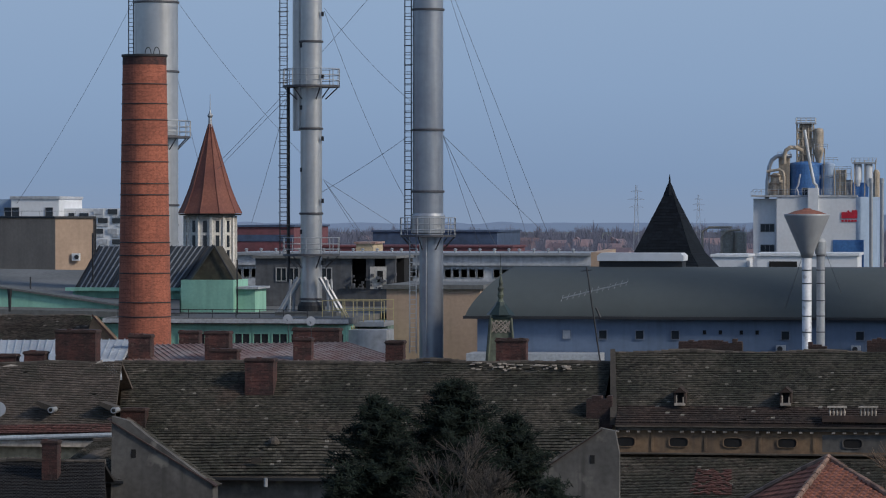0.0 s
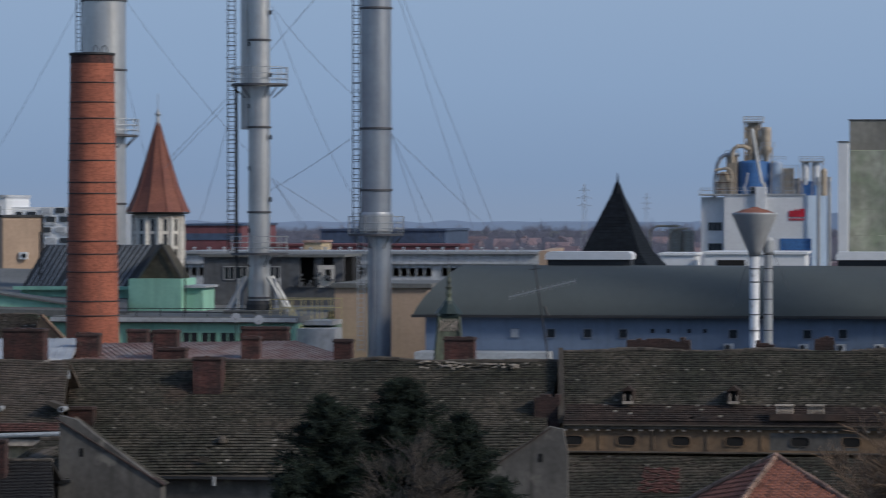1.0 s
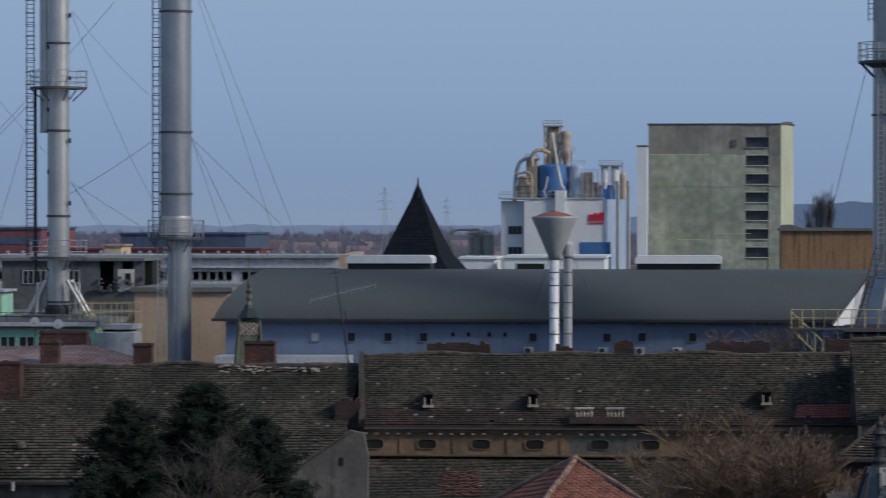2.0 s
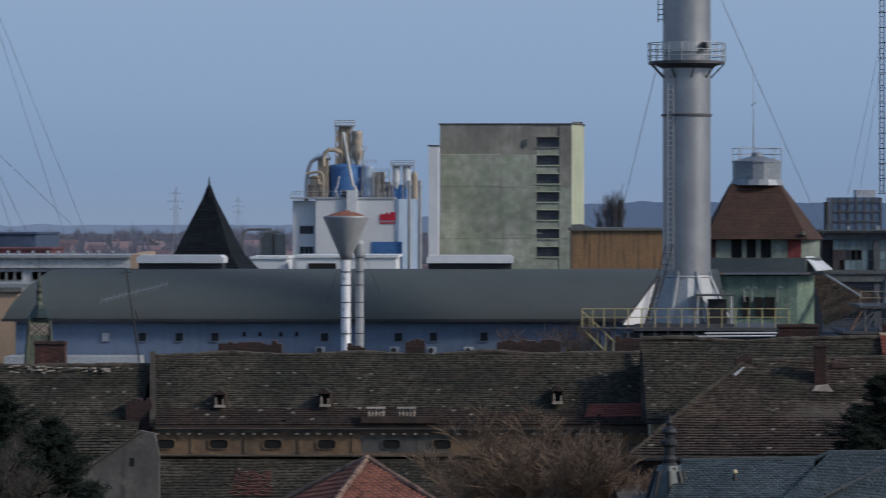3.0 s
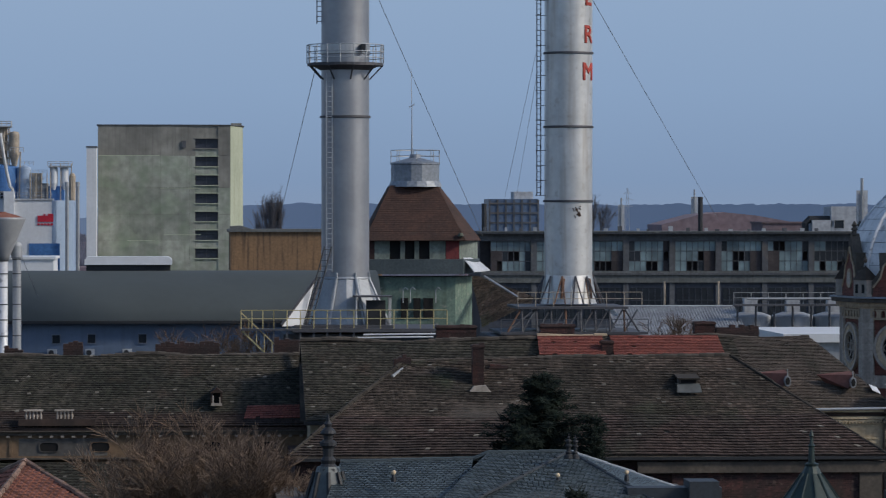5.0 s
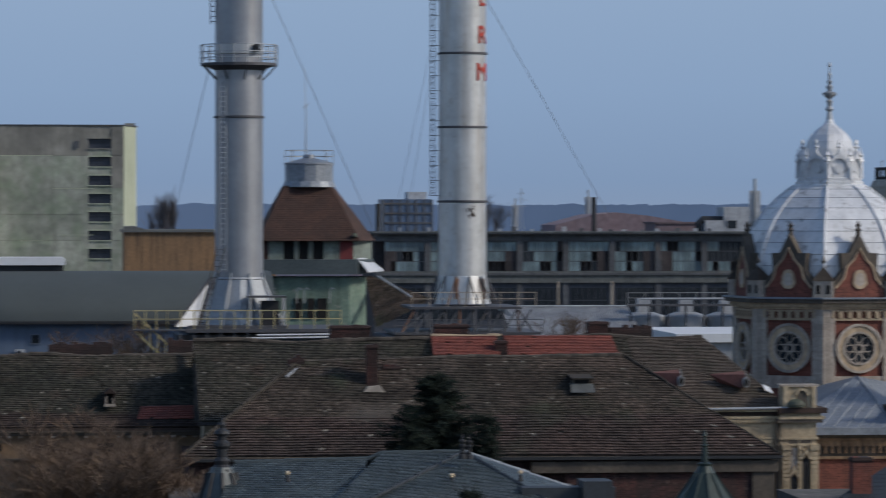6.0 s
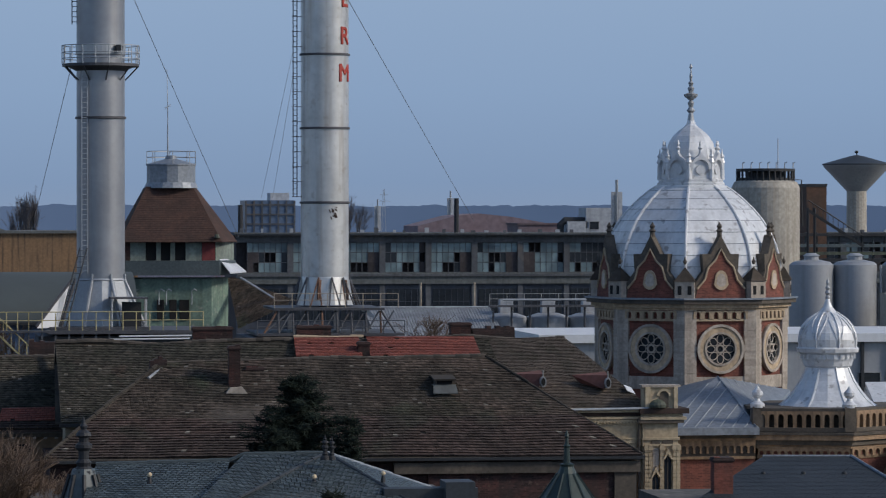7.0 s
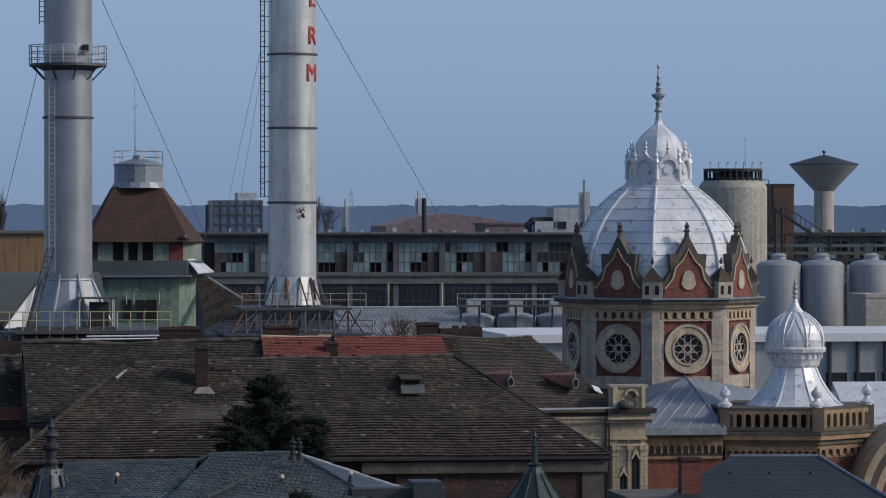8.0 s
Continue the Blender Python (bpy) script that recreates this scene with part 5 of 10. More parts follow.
part("rust_patch", lathe(B(), [(r6_ * 1.16, zf + 0.35), (r6_ * 1.05, zb - 0.15)], 5, x6_ + 0.12, y6_ - 0.12, -2.0, cap=False), BOARD_RUST, c6, "rusted panel of the skirt")
for i in range(12):
    a = radians(10 + 30 * i)
    for da in (-9, 9):
        b = a + radians(da)
        part("base_strut", tube(B(), (x6_ + r6_ * 1.06 * math.cos(a), y6_ + r6_ * 1.06 * math.sin(a), zb), (x6_ + r6_ * 1.5 * math.cos(b), y6_ + r6_ * 1.5 * math.sin(b), zf), 0.055, 5), FLANGE if i % 4 else BOARD_RUST, c6)
dk0, dk1, dz = 20.92, 30.62, 18.1
part("deck", box(B(), dk0 + 1.2, dk1 - 1.2, y6_ - 4, y6_ + 4, dz - 0.16, dz), FLANGE, c6)
lowz = 16.45
part("deck", box(B(), dk0, dk1, y6_ - 5, y6_ + 4, lowz - 0.16, lowz), FLANGE, c6)
for i in range(10):
    xx = dk0 + 0.5 + (dk1 - dk0 - 1) * i / 9
    xt = min(max(xx, dk0 + 1.4), dk1 - 1.4)
    part("trestle_leg", tube(B(), (xx, y6_ - 4.2, lowz), (xt, y6_ - 3.8, dz - 0.2), 0.07, 6), FLANGE if i % 4 else BOARD_RUST, c6)
    if i < 9:
        part("trestle_brace", tube(B(), (xx, y6_ - 4.15, lowz), (xt + 0.9, y6_ - 3.75, dz - 0.2), 0.06, 5), WORKS, c6)
rail_run(c6, [(dk0 + 1.2, y6_ - 4, dz), (dk1 - 0.3, y6_ - 4, dz)], TAN_STEEL, h=0.95, step=1.2, r=0.028)
rail_run(c6, [(dk0, y6_ - 5, lowz), (dk1, y6_ - 5, lowz)], WORKS, h=0.85, step=1.3, r=0.03)
part("boiler_house", box(B(), dk0 - 0.5, dk1, y6_ - 4.5, y6_ + 6, 0, lowz - 0.3), WORKS, c6)
part("leaning_plate", slab((x6_ + 1.9, y6_ - 3.9, dz), (x6_ + 2.3, y6_ - 3.9, dz), (x6_ + 2.9, y6_ - 3.6, dz - 0.5), (x6_ + 2.6, y6_ - 3.6, dz - 0.5)), WHITE, c6)


def wall_letter(body, x, y, r, ang, z, size, mat, parent):
    """One painted letter, bent round the shell."""
    cu = bpy.data.curves.new("letter", "FONT")
    cu.body, cu.size, cu.align_x, cu.extrude, cu.offset = body, size, "CENTER", 0.004, 0.0
    cu.bevel_depth, cu.bevel_resolution = 0.05, 0
    tmp = bpy.data.objects.new("letter_curve", cu)
    scene.collection.objects.link(tmp)
    dg = bpy.context.evaluated_depsgraph_get()
    me = bpy.data.meshes.new_from_object(tmp.evaluated_get(dg))
    bpy.data.objects.remove(tmp)
    for v in me.vertices:
        a = ang + v.co.x / r
        rr = r + 0.012 + v.co.z
        v.co = (x + rr * math.sin(a), y - rr * math.cos(a), z + v.co.y)
    me.materials.clear()
    me.materials.append(mat)
    return part("letter", me, mat, parent, "faded red painted letter")


la = radians(50)
for ch, zz in (("M", 33.14), ("R", 35.62), ("E", 38.1), ("T", 40.58)):
    wall_letter(ch, x6_, y6_, r6_, la, zz, 1.6, LETTER_RED, c6)
rs = B()
rg = random.Random(6)
for i in range(16):
    a = radians(2 + 24 * rg.random()); z = 24.42 + (rg.random() - 0.5) * 0.6
    tube(rs, (x6_ + (r6_ + 0.01) * math.sin(a), y6_ - (r6_ + 0.01) * math.cos(a), z), (x6_ + (r6_ + 0.01) * math.sin(a + 0.06), y6_ - (r6_ + 0.01) * math.cos(a + 0.06), z - 0.3 * rg.random()), 0.04, 4)
part("loose_wire_bundle", rs, BOARD_RUST, c6, "rusty tangle of wire")


def cable(a, b, r=0.015, label="thin steel guy wire staying a chimney", sag=0.0):
    a, b = Vector(a), Vector(b)
    pts = [a.lerp(b, i / 8) - Vector((0, 0, sag * 4 * (i / 8) * (1 - i / 8))) for i in range(9)]
    solid("guy_wire", pipe(B(), pts, r, 4), WIRE, label, "cable", group="guy wires")


# guy wires of the chimneys
cable((-60.24, 252.0, 39.27), (-71.6, 262.0, 24.76), sag=0.5)
cable((-56.97, 252.0, 39.0), (-45.85, 246.0, 27.05), sag=0.5)
cable((-40.9, 238.0, 38.28), (-56.07, 262.0, 27.89), sag=0.2)
cable((-44.19, 240.0, 37.86), (-36.52, 232.0, 30.91), sag=0.4)
cable((-44.19, 240.0, 37.67), (-40.07, 250.0, 24.71), sag=0.8)
cable((-36.94, 230.0, 28.92), (-43.98, 238.0, 25.44), sag=0.1)
cable((-46.72, 239.8, 31.83), (-52.91, 258.0, 23.3), sag=0.3)
cable((-44.27, 240.0, 26.29), (-41.88, 246.0, 21.58))
cable((-44.27, 240.0, 26.29), (-41.64, 240.0, 22.21))
cable((-44.27, 240.0, 26.29), (-42.92, 262.0, 23.09))
cable((-34.54, 230.0, 39.21), (-30.11, 240.0, 21.65))
cable((-34.36, 230.0, 39.21), (-29.54, 248.0, 21.58))
cable((-34.58, 230.0, 29.03), (-32.4, 240.0, 21.65))
cable((-34.58, 230.0, 29.03), (-32.99, 236.0, 21.69))
cable((-34.58, 230.0, 29.03), (-33.01, 270.0, 22.64))
cable((-57.05, 252.0, 33.6), (-57.7, 262.0, 27.69))
cable((-46.72, 239.8, 31.83), (-58.01, 270.0, 27.37))
cable((8.02, 214.0, 32.89), (8.06, 300.0, 23.22), r=0.022)
cable((11.76, 214.0, 36.91), (25.15, 300.0, 22.42), r=0.02)
cable((27.45, 240.0, 38.61), (52.84, 352.5, 23.71), r=0.022)
cable((23.71, 240.0, 34.99), (29.74, 330.0, 25.89))
cable((23.79, 240.0, 33.67), (30.78, 330.0, 25.89))


# ---------------- blue hall with the vaulted roof ----------------
def vault_hall():
    y0, y1 = 222, 236
    xl, xr = -31.99, 12.39
    ze, zt = 17.62, 20.61
    t = thing("vaulted_hall", ((xl + xr) / 2, y0, 0), "long blue hall with a grey-green rounded roof", "building", site=True)
    part("wall", box(B(), xl + 0.7, xr, y0 + 0.5, y1 - 0.5, 0, ze), BLUE_WALL, t)
    n = 14
    prof = []
    for i in range(n + 1):
        a = math.pi / 2 * i / n
        prof.append((y0 + 7.0 * (1 - math.cos(a)) ** 0.9, ze + (zt - ze) * math.sin(a) ** 0.92))
    prof += [(2 * (y0 + 7.0) - p[0], p[1]) for p in prof[-2::-1]]
    seams = 26
    bm = B()
    rows = []
    for k in range(seams + 1):
        f = k / seams
        row = []
        for yy, zz in prof:
            lean = (zz - ze) / (zt - ze)
            a = xl + 2.3 * lean ** 1.3
            row.append(bm.verts.new((a + (xr - a) * f, yy, zz)))
        rows.append(row)
    for a, b in zip(rows, rows[1:]):
        for i in range(len(prof) - 1):
            bm.faces.new((a[i], b[i], b[i + 1], a[i + 1]))
    part("roof", bm, VAULT, t, smooth=True)
    part("gutter", box(B(), xl - 0.1, xr, y0 - 0.22, y0 + 0.1, ze - 0.16, ze + 0.02), IRON, t)
    wz = 16.24
    for px, dark in ((1003, 0), (1067, 1), (1132, 1), (1195, 1), (1390, 1), (1522, 1)):
        window(t, (-61.916 + 36.964 * (px / 1000) + -0.839 * (px / 1000) ** 2), y0 + 0.46, wz, 0.46, 0.5, GLASS if dark else PALE_GREY, frame_mat=BLUE_FRAME, f=0.05)
    for px in (1585, 1676):
        window(t, (-61.916 + 36.964 * (px / 1000) + -0.839 * (px / 1000) ** 2), y0 + 0.46, wz + 0.02, 0.46, 0.52, frame_mat=BLUE_FRAME, f=0.05)
    for px in (1247, 1275, 1312, 1340):
        part("vent_hole", cube(0.2, 0.1, 0.25, (-61.916 + 36.964 * (px / 1000) + -0.839 * (px / 1000) ** 2), y0 + 0.47, wz + 0.3), VOID, t)
    for px in (1383, 1516, 1583, 1650):
        xx = (-61.777 + 36.881 * (px / 1000) + -0.837 * (px / 1000) ** 2)
        a = part("air_conditioner", box(B(), xx - 0.34, xx + 0.24, y0 + 0.05, y0 + 0.4, 15.45, 15.9), PALE_GREY, t)
        part("fan_grille", tube(B(), (xx - 0.1, y0 + 0.06, 15.68), (xx - 0.1, y0 + 0.02, 15.68), 0.17, 12), IRON, a)
    for px0 in (1063, 1575):
        xx, ww = (-64.003 + 38.210 * (px0 / 1000) + -0.867 * (px0 / 1000) ** 2), 5.4
        zz = zt - 0.05
        v = part("roof_monitor", box(B(), xx + 0.05, xx + ww - 0.05, 228.6, 231.4, zz, zz + 0.5), IRON, t, "white-topped ridge ventilator")
        bm = B()
        pr = [(xx - 0.05, zz + 0.42), (xx + ww + 0.05, zz + 0.42), (xx + ww + 0.05, zz + 0.75), (xx + ww - 0.15, zz + 0.92), (xx + 0.15, zz + 0.92), (xx - 0.05, zz + 0.75)]
        part("monitor_top", prism(bm, pr, "y", 228.3, 231.7), WHITE, v)
    part("snow_strip", box(B(), xl + 0.5, -23.31, 219, 222.3, 0, 15.4), LIGHT_SHEET, t, "pale low roof at its foot")


vault_hall()


def funnel_stack():
    """Two bright thin flues, one carrying a big funnel."""
    y = 205
    xa, xb = -9.99, -9.23
    t = thing("funnel_flue", (xa, y, 0), "bright thin flue topped by a grey funnel with a rusty lid", "flue", site=True)
    cut = [15.49] + [17.28, 18.19, 19.06, 20.04, 20.79, 21.6]
    part("pipe", lathe(B(), [(0.27, 0), (0.27, cut[-1])], 20, xa, y), SILVER_ROOF, t, smooth=True)
    for z in cut[1:]:
        part("pipe_band", lathe(B(), [(0.29, z - 0.03), (0.29, z + 0.03)], 20, xa, y), FLANGE, t)
    zf = cut[-1]
    part("funnel", lathe(B(), [(0.3, zf - 0.1), (0.42, zf + 0.25), (1.28, 23.84), (1.3, 23.94), (1.22, 23.97)], 40, xa, y), SILO, t, smooth=True)
    part("lid", lathe(B(), [(1.3, 23.9), (0.7, 24.13), (0.25, 24.23), (0.2, 24.29)], 28, xa, y), RUST_LID, t, "rust-red lid")
    u = thing("flue_pipe", (xb, y + 0.4, 0), "dull thin flue pipe with banded joints", "flue", site=True)
    part("pipe", lathe(B(), [(0.24, 0), (0.24, 21.6), (0.32, 21.73), (0.32, 22.38), (0.2, 22.57)], 18, xb, y + 0.4), GALV, u)
    for z in cut[1:]:
        part("pipe_band", lathe(B(), [(0.26, z - 0.03), (0.26, z + 0.03)], 18, xb, y + 0.4), FLANGE, u)
    cable((-8.93, 205.4, 21.69), (-8.6, 220.0, 19.13))
    cable((-10.25, 205.0, 21.54), (-12.02, 220.0, 18.26))


funnel_stack()


# ---------------- mint-green works on the left ----------------
def green_works():
    t = thing("green_works", (-54.9, 240, 0), "mint-green works with grey flat roofs and a skylight", "factory", site=True)
    xl, xr = -73.09, -41.3
    zr = 17.24
    part("wall", box(B(), -57.26, xr, 232, 262, 0, zr - 0.5), MINT, t)
    part("roof", box(B(), -57.26 - 0.2, xr + 0.2, 231.6, 262, zr - 0.5, zr - 0.1), GREY_FLAT, t)
    part("fascia", box(B(), -57.26 - 0.2, xr + 0.25, 231.4, 231.6, zr - 0.42, zr - 0.15), LIGHT_SHEET, t)
    for i in range(9):
        window(t, -51.93 + i * 1.25, 231.95, 15.4, 0.95, 0.7, frame_mat=MINT, cols=2)
    rail_run(t, [(-56.5, 231.8, zr - 0.1), (-43.81, 231.8, zr - 0.1)], IRON, h=0.55, step=1.6, r=0.03)
    # rear roof rising to the left, with a mint clerestory
    part("roof", slab((-75.54, 236, 17.68), (-53.29, 236, 17.35), (-60.97, 270, 19.55), (-86.88, 270, 19.89), 0.4), GREY_FLAT, t)
    bm = B()
    prism(bm, [(-75.78, 17.52), (-57.37, 17.29), (-57.37, 17.67), (-66.23, 18.95), (-75.78, 19.1)], "y", 238, 239)
    part("clerestory", bm, MINT, t, "mint clerestory strip")
    bm = B()
    prism(bm, [(-75.78, 19.06), (-66.23, 18.91), (-57.18, 17.63), (-57.18, 17.78), (-66.23, 19.06), (-75.78, 19.21)], "y", 237.7, 241)
    part("clerestory_coping", bm, GREY_FLAT, t)
    # skylight house with a ribbed sloping roof
    yb = 246
    a, b = (-63.04, 246.0, 18.7), (-55.35, 246.0, 18.72)
    c, d = (-53.78, 249.0, 21.69), (-62.03, 249.0, 21.68)
    part("skylight_roof", slab(a, b, c, d, 0.15), SLATE_BLUE, t, "dark ribbed sheet skylight roof")
    for i in range(23):
        f = i / 22
        p, q = Vector(a).lerp(Vector(b), f), Vector(d).lerp(Vector(c), f)
        part("roof_rib", tube(B(), p + Vector((0, 0, 0.04)), q + Vector((0, 0, 0.04)), 0.05, 4), ZINC if i % 7 else IRON, t)
    part("wall", box(B(), a[0] - 0.2, b[0] + 0.2, 246.2, 252, 5, 18.7), MINT, t)
    part("eave", box(B(), a[0] - 0.6, b[0] + 0.3, 245.6, 246.1, 18.58, 18.82), MINT, t)
    bm = B()
    prism(bm, [(-54.86, 19.36), (-51.69, 19.36), (-53.14, 21.7)], "y", 245.9, 249)
    part("gable", bm, OLD_TILE, t, "slate-hung gable end")
    part("gable_edge", tube(B(), (-53.07, 245.7, 21.8), (-51.55, 245.7, 19.21), 0.07, 5), IRON, t)
    part("gable_edge", tube(B(), (-53.07, 245.7, 21.8), (-55.2, 245.7, 18.73), 0.12, 5), SLATE_BLUE, t)
    part("wall", box(B(), -55.24, -51.52, 245, 250, 5, 19.38), MINT, t)
    part("wall", box(B(), -51.73, -50.21, 246, 250, 5, 18.78), MINT, t)
    part("annexe_roof", box(B(), -51.77, -49.93, 245.7, 250, 18.74, 18.9), LIGHT_SHEET, t)
    part("flue", tube(B(), (-64.64, 240.0, 17.93), (-64.64, 240.0, 19.67), 0.06, 6), IRON, t)
    part("flue", lathe(B(), [(0.09, 17.44), (0.12, 18.37), (0.2, 18.96)], 10, -64.45, 234), IRON, t)
    part("flue", tube(B(), (-60.27, 240.0, 19.29), (-60.27, 240.0, 22.65), 0.07, 6), IRON, t)
    part("flue", tube(B(), (-50.2, 240.0, 16.94), (-50.2, 240.0, 20.86), 0.06, 6), IRON, t)


green_works()


def ruin():
    """Burnt-out low block behind chimney two."""
    y = 262
    x0, x1 = -53.43, -42.92
    z0, z1 = 18.44, 20.68
    t = thing("derelict_block", ((x0 + x1) / 2, y, 0), "derelict dark block with broken walls and openings", "building", site=True)
    xm = -47.14
    part("wall", box(B(), x0, xm, y, y + 8, 0, z1), WORKS, t)
    part("roof", box(B(), x0 - 0.2, x1 + 0.1, y - 0.3, y + 8, z1, z1 + 0.2), GREY_FLAT, t)
    for a, b in ((600, 622), (648, 662), (682, 700)):
        part("wall", box(B(), (-72.908 + 43.526 * (a / 1000) + -0.987 * (a / 1000) ** 2), (-72.908 + 43.526 * (b / 1000) + -0.987 * (b / 1000) ** 2), y, y + 0.4, z0, z1), WORKS, t)
    part("wall", box(B(), -44.82, -43.6, y - 0.05, y + 0.4, z0, z1 - 0.6), WHITE_BRICK, t, "bared pale brickwork")
    part("opening", box(B(), -44.27, -43.85, y - 0.08, y + 0.3, z0 + 0.5, z1 - 0.9), VOID, t)
    part("wall", box(B(), xm, x1, y + 4, y + 8, 0, z1), VOID, t)
    part("wall", box(B(), xm, x1, y + 0.01, y + 4, 0, z0), WORKS, t)
    for px in (498, 520, 578):
        window(t, (-72.908 + 43.526 * (px / 1000) + -0.987 * (px / 1000) ** 2), y - 0.03, z0 + 0.6, 0.7, 0.9, cols=2)
    rng = random.Random(31)
    bm = B()
    for i in range(34):
        xx, zz = x0 + (x1 - x0) * (0.62 + 0.38 * rng.random()), z0 + rng.random() ** 2 * 1.0
        s = 0.08 + 0.15 * rng.random()
        box(bm, xx, xx + s, y - 0.3, y - 0.05, zz, zz + s)
    tagged(part("rubble", bm, WORKS, t, "heaped broken masonry"), kind="stuff")
    # yellow gallery and tan wall in front of chimney three
    g = thing("gallery", (-40.94, 236, 0), "grey steel gallery with yellow railings and stair", "gallery", site=True)
    gz = 16.82
    gx0, gx1 = -43.42, -39.27
    part("deck", box(B(), gx0, gx1, 235, 239, gz - 0.3, gz), GALV, g)
    part("wall", box(B(), gx0, gx1, 236.5, 239, 0, gz - 0.3), MINT_OLD, g)
    rail_run(g, [(gx0, 235.1, gz), (gx1, 235.1, gz)], YELLOW, h=1.4, step=0.75, r=0.035)
    rail_run(g, [(gx0, 238.9, gz), (gx1, 238.9, gz)], YELLOW, h=1.4, step=0.9, r=0.03)
    sx = -41.92
    st = part("stair", slab((sx, 234, gz), (sx, 234.8, gz), (sx + 1.6, 234.8, gz - 3), (sx + 1.6, 234, gz - 3)), YELLOW, g)
    for q in (234.0, 234.8):
        part("handrail", tube(B(), (sx, q, gz + 0.9), (sx + 1.6, q, gz - 2.1), 0.04, 5), YELLOW, st)
    for i in range(6):
        part("baluster", tube(B(), (sx + 0.32 * i, 234, gz - 0.6 * i), (sx + 0.32 * i, 234, gz + 0.9 - 0.6 * i), 0.03, 5), YELLOW, st)
    s = shed("tan_wall_shed", -40.6, -34.11, 244, 256, 18.82, BEIGE, "plain tan rendered wall of a low shed", GREY_FLAT)
    part("lean_to", box(B(), -41.55, -38.77, 233, 236, 0, 16.36), PALE_GREY, g)


ruin()


# ---------------- tower with the brown tent roof ----------------
def malt_tower():
    y = 256
    def PX(px): return (-31.009 + 40.079 * (px / 1000) + 0.010 * (px / 1000) ** 2)
    t = thing("works_tower", (PX(1205), y, 0), "mint-green works tower with a rusty brown tent roof", "tower", site=True)
    ze, zt = 22.33, 26.26
    x0, x1, x2 = PX(1105), PX(1268), PX(1306)
    yb = y + 6
    # lower body
    part("wall", prism(B(), [(x0 - 1, y), (x1 - 0.3, y), (x2 - 0.4, y + 3), (x2 - 0.4, yb), (x0 - 1, yb)], "z", 0, 19.72), MINT_OLD, t)
    # band roof
    part("pent_roof", prism(B(), [(x0 - 1.5, y - 0.8), (x1 + 0.2, y - 0.8), (x2 + 0.1, y + 2.6), (x2 + 0.1, yb), (x0 - 1.5, yb)], "z", 19.96, 21.0), SLATE_GREEN, t, "dark sheet pent roof")
    # silver colour gives this edge of the dark roof its sunlit brightness
    part("pent_edge", slab((x1 + 0.95, y - 1.0, 20.15), (x2 + 0.85, y + 2.4, 20.2), (x2 - 0.2, y + 3, 21.1), (x1 + 0.25, y - 0.2, 21.1), 0.08), SILVER_ROOF, t, "sheet edge coloured bright silver as if sunlit")
    # window storey
    zs = 21.0
    part("wall", prism(B(), [(x0, y + 0.3), (x1, y + 0.3), (x2, y + 3), (x2, yb), (x0, yb)], "z", zs, ze), VOID, t)
    for a, b, mt in ((1108, 1117, BRICK_RED), (1117, 1144, MINT_PANEL), (1163, 1171, MINT_PANEL), (1188, 1196, MINT_PANEL), (1215, 1243, MINT_PANEL), (1244, 1267, MAROON_PANEL)):
        part("window_panel", box(B(), PX(a), PX(b), y + 0.12, y + 0.28, zs, ze - 0.05), mt, t)
    part("wall", prism(B(), [(x1, y + 0.2), (x2, y + 2.9), (x2, y + 3), (x1, y + 0.35)], "z", zs, ze), MINT_PANEL, t)
    # tent roof
    L, Rr, S = PX(1097), PX(1278), PX(1312)
    base = [(L, y - 0.5), (Rr, y - 0.5), (S, y + 3), (S, yb + 0.5), (L, yb + 0.5)]
    tl, tr = PX(1148), PX(1236)
    top = [(tl, y + 2.0), (tr - 0.2, y + 2.0), (tr, y + 2.6), (tr, y + 4.5), (tl, y + 4.5)]
    planes = []
    for i in range(5):
        j = (i + 1) % 5
        planes.append(((*base[i], ze), (*base[j], ze), (*top[j], zt), (*top[i], zt)))
    part("roof", tile_mesh("roof", planes, TOWER_ROOF, course=0.2, width=0.25, sag=0.02, lift=0.02, lost=0.0), TOWER_ROOF, t)
    bm = B()
    lo, hi = [bm.verts.new((*p, ze - 0.03)) for p in base], [bm.verts.new((*p, zt - 0.03)) for p in top]
    for i in range(5):
        j = (i + 1) % 5
        bm.faces.new((lo[i], lo[j], hi[j], hi[i]))
    bm.faces.new(lo[::-1]), bm.faces.new(hi)
    part("roof_deck", bm, TOWER_ROOF, t)
    # lantern: sheet collar, drum, railing, aerial
    cx, cy, r = PX(1194), y + 3.1, 1.74
    part("collar", lathe(B(), [(r * 1.12, zt - 0.1), (r * 1.02, zt + 0.3)], 16, cx, cy), ZINC, t)
    part("lantern", lathe(B(), [(r, zt + 0.3), (r, 27.73), (r * 1.03, 27.77), (r * 1.03, 27.89), (r * 0.25, 28.25), (r * 0.22, 28.5)], 14, cx, cy), ZINC, t)
    zr = 27.85
    ring = [(cx + r * math.cos(a), cy + r * math.sin(a), zr) for a in (2 * math.pi * i / 8 for i in range(9))]
    rail_run(t, ring, GALV, h=0.95, step=1.4, r=0.028)
    ax = PX(1188)
    ae = part("aerial", tube(B(), (ax, cy, 28.37), (ax, cy, 32.01), 0.06, 6, 0.03), GALV, t)
    part("aerial_rod", tube(B(), (ax, cy, 32.01), (ax - 0.05, cy, 34.71), 0.03, 5, 0.015), GALV, ae)
    for dz_, dx_ in ((0.0, 0.22), (0.25, -0.22)):
        part("aerial_bar", tube(B(), (ax - dx_, cy, 31.93 + dz_), (ax + dx_, cy, 32.05 - dz_), 0.02, 4), GALV, ae)
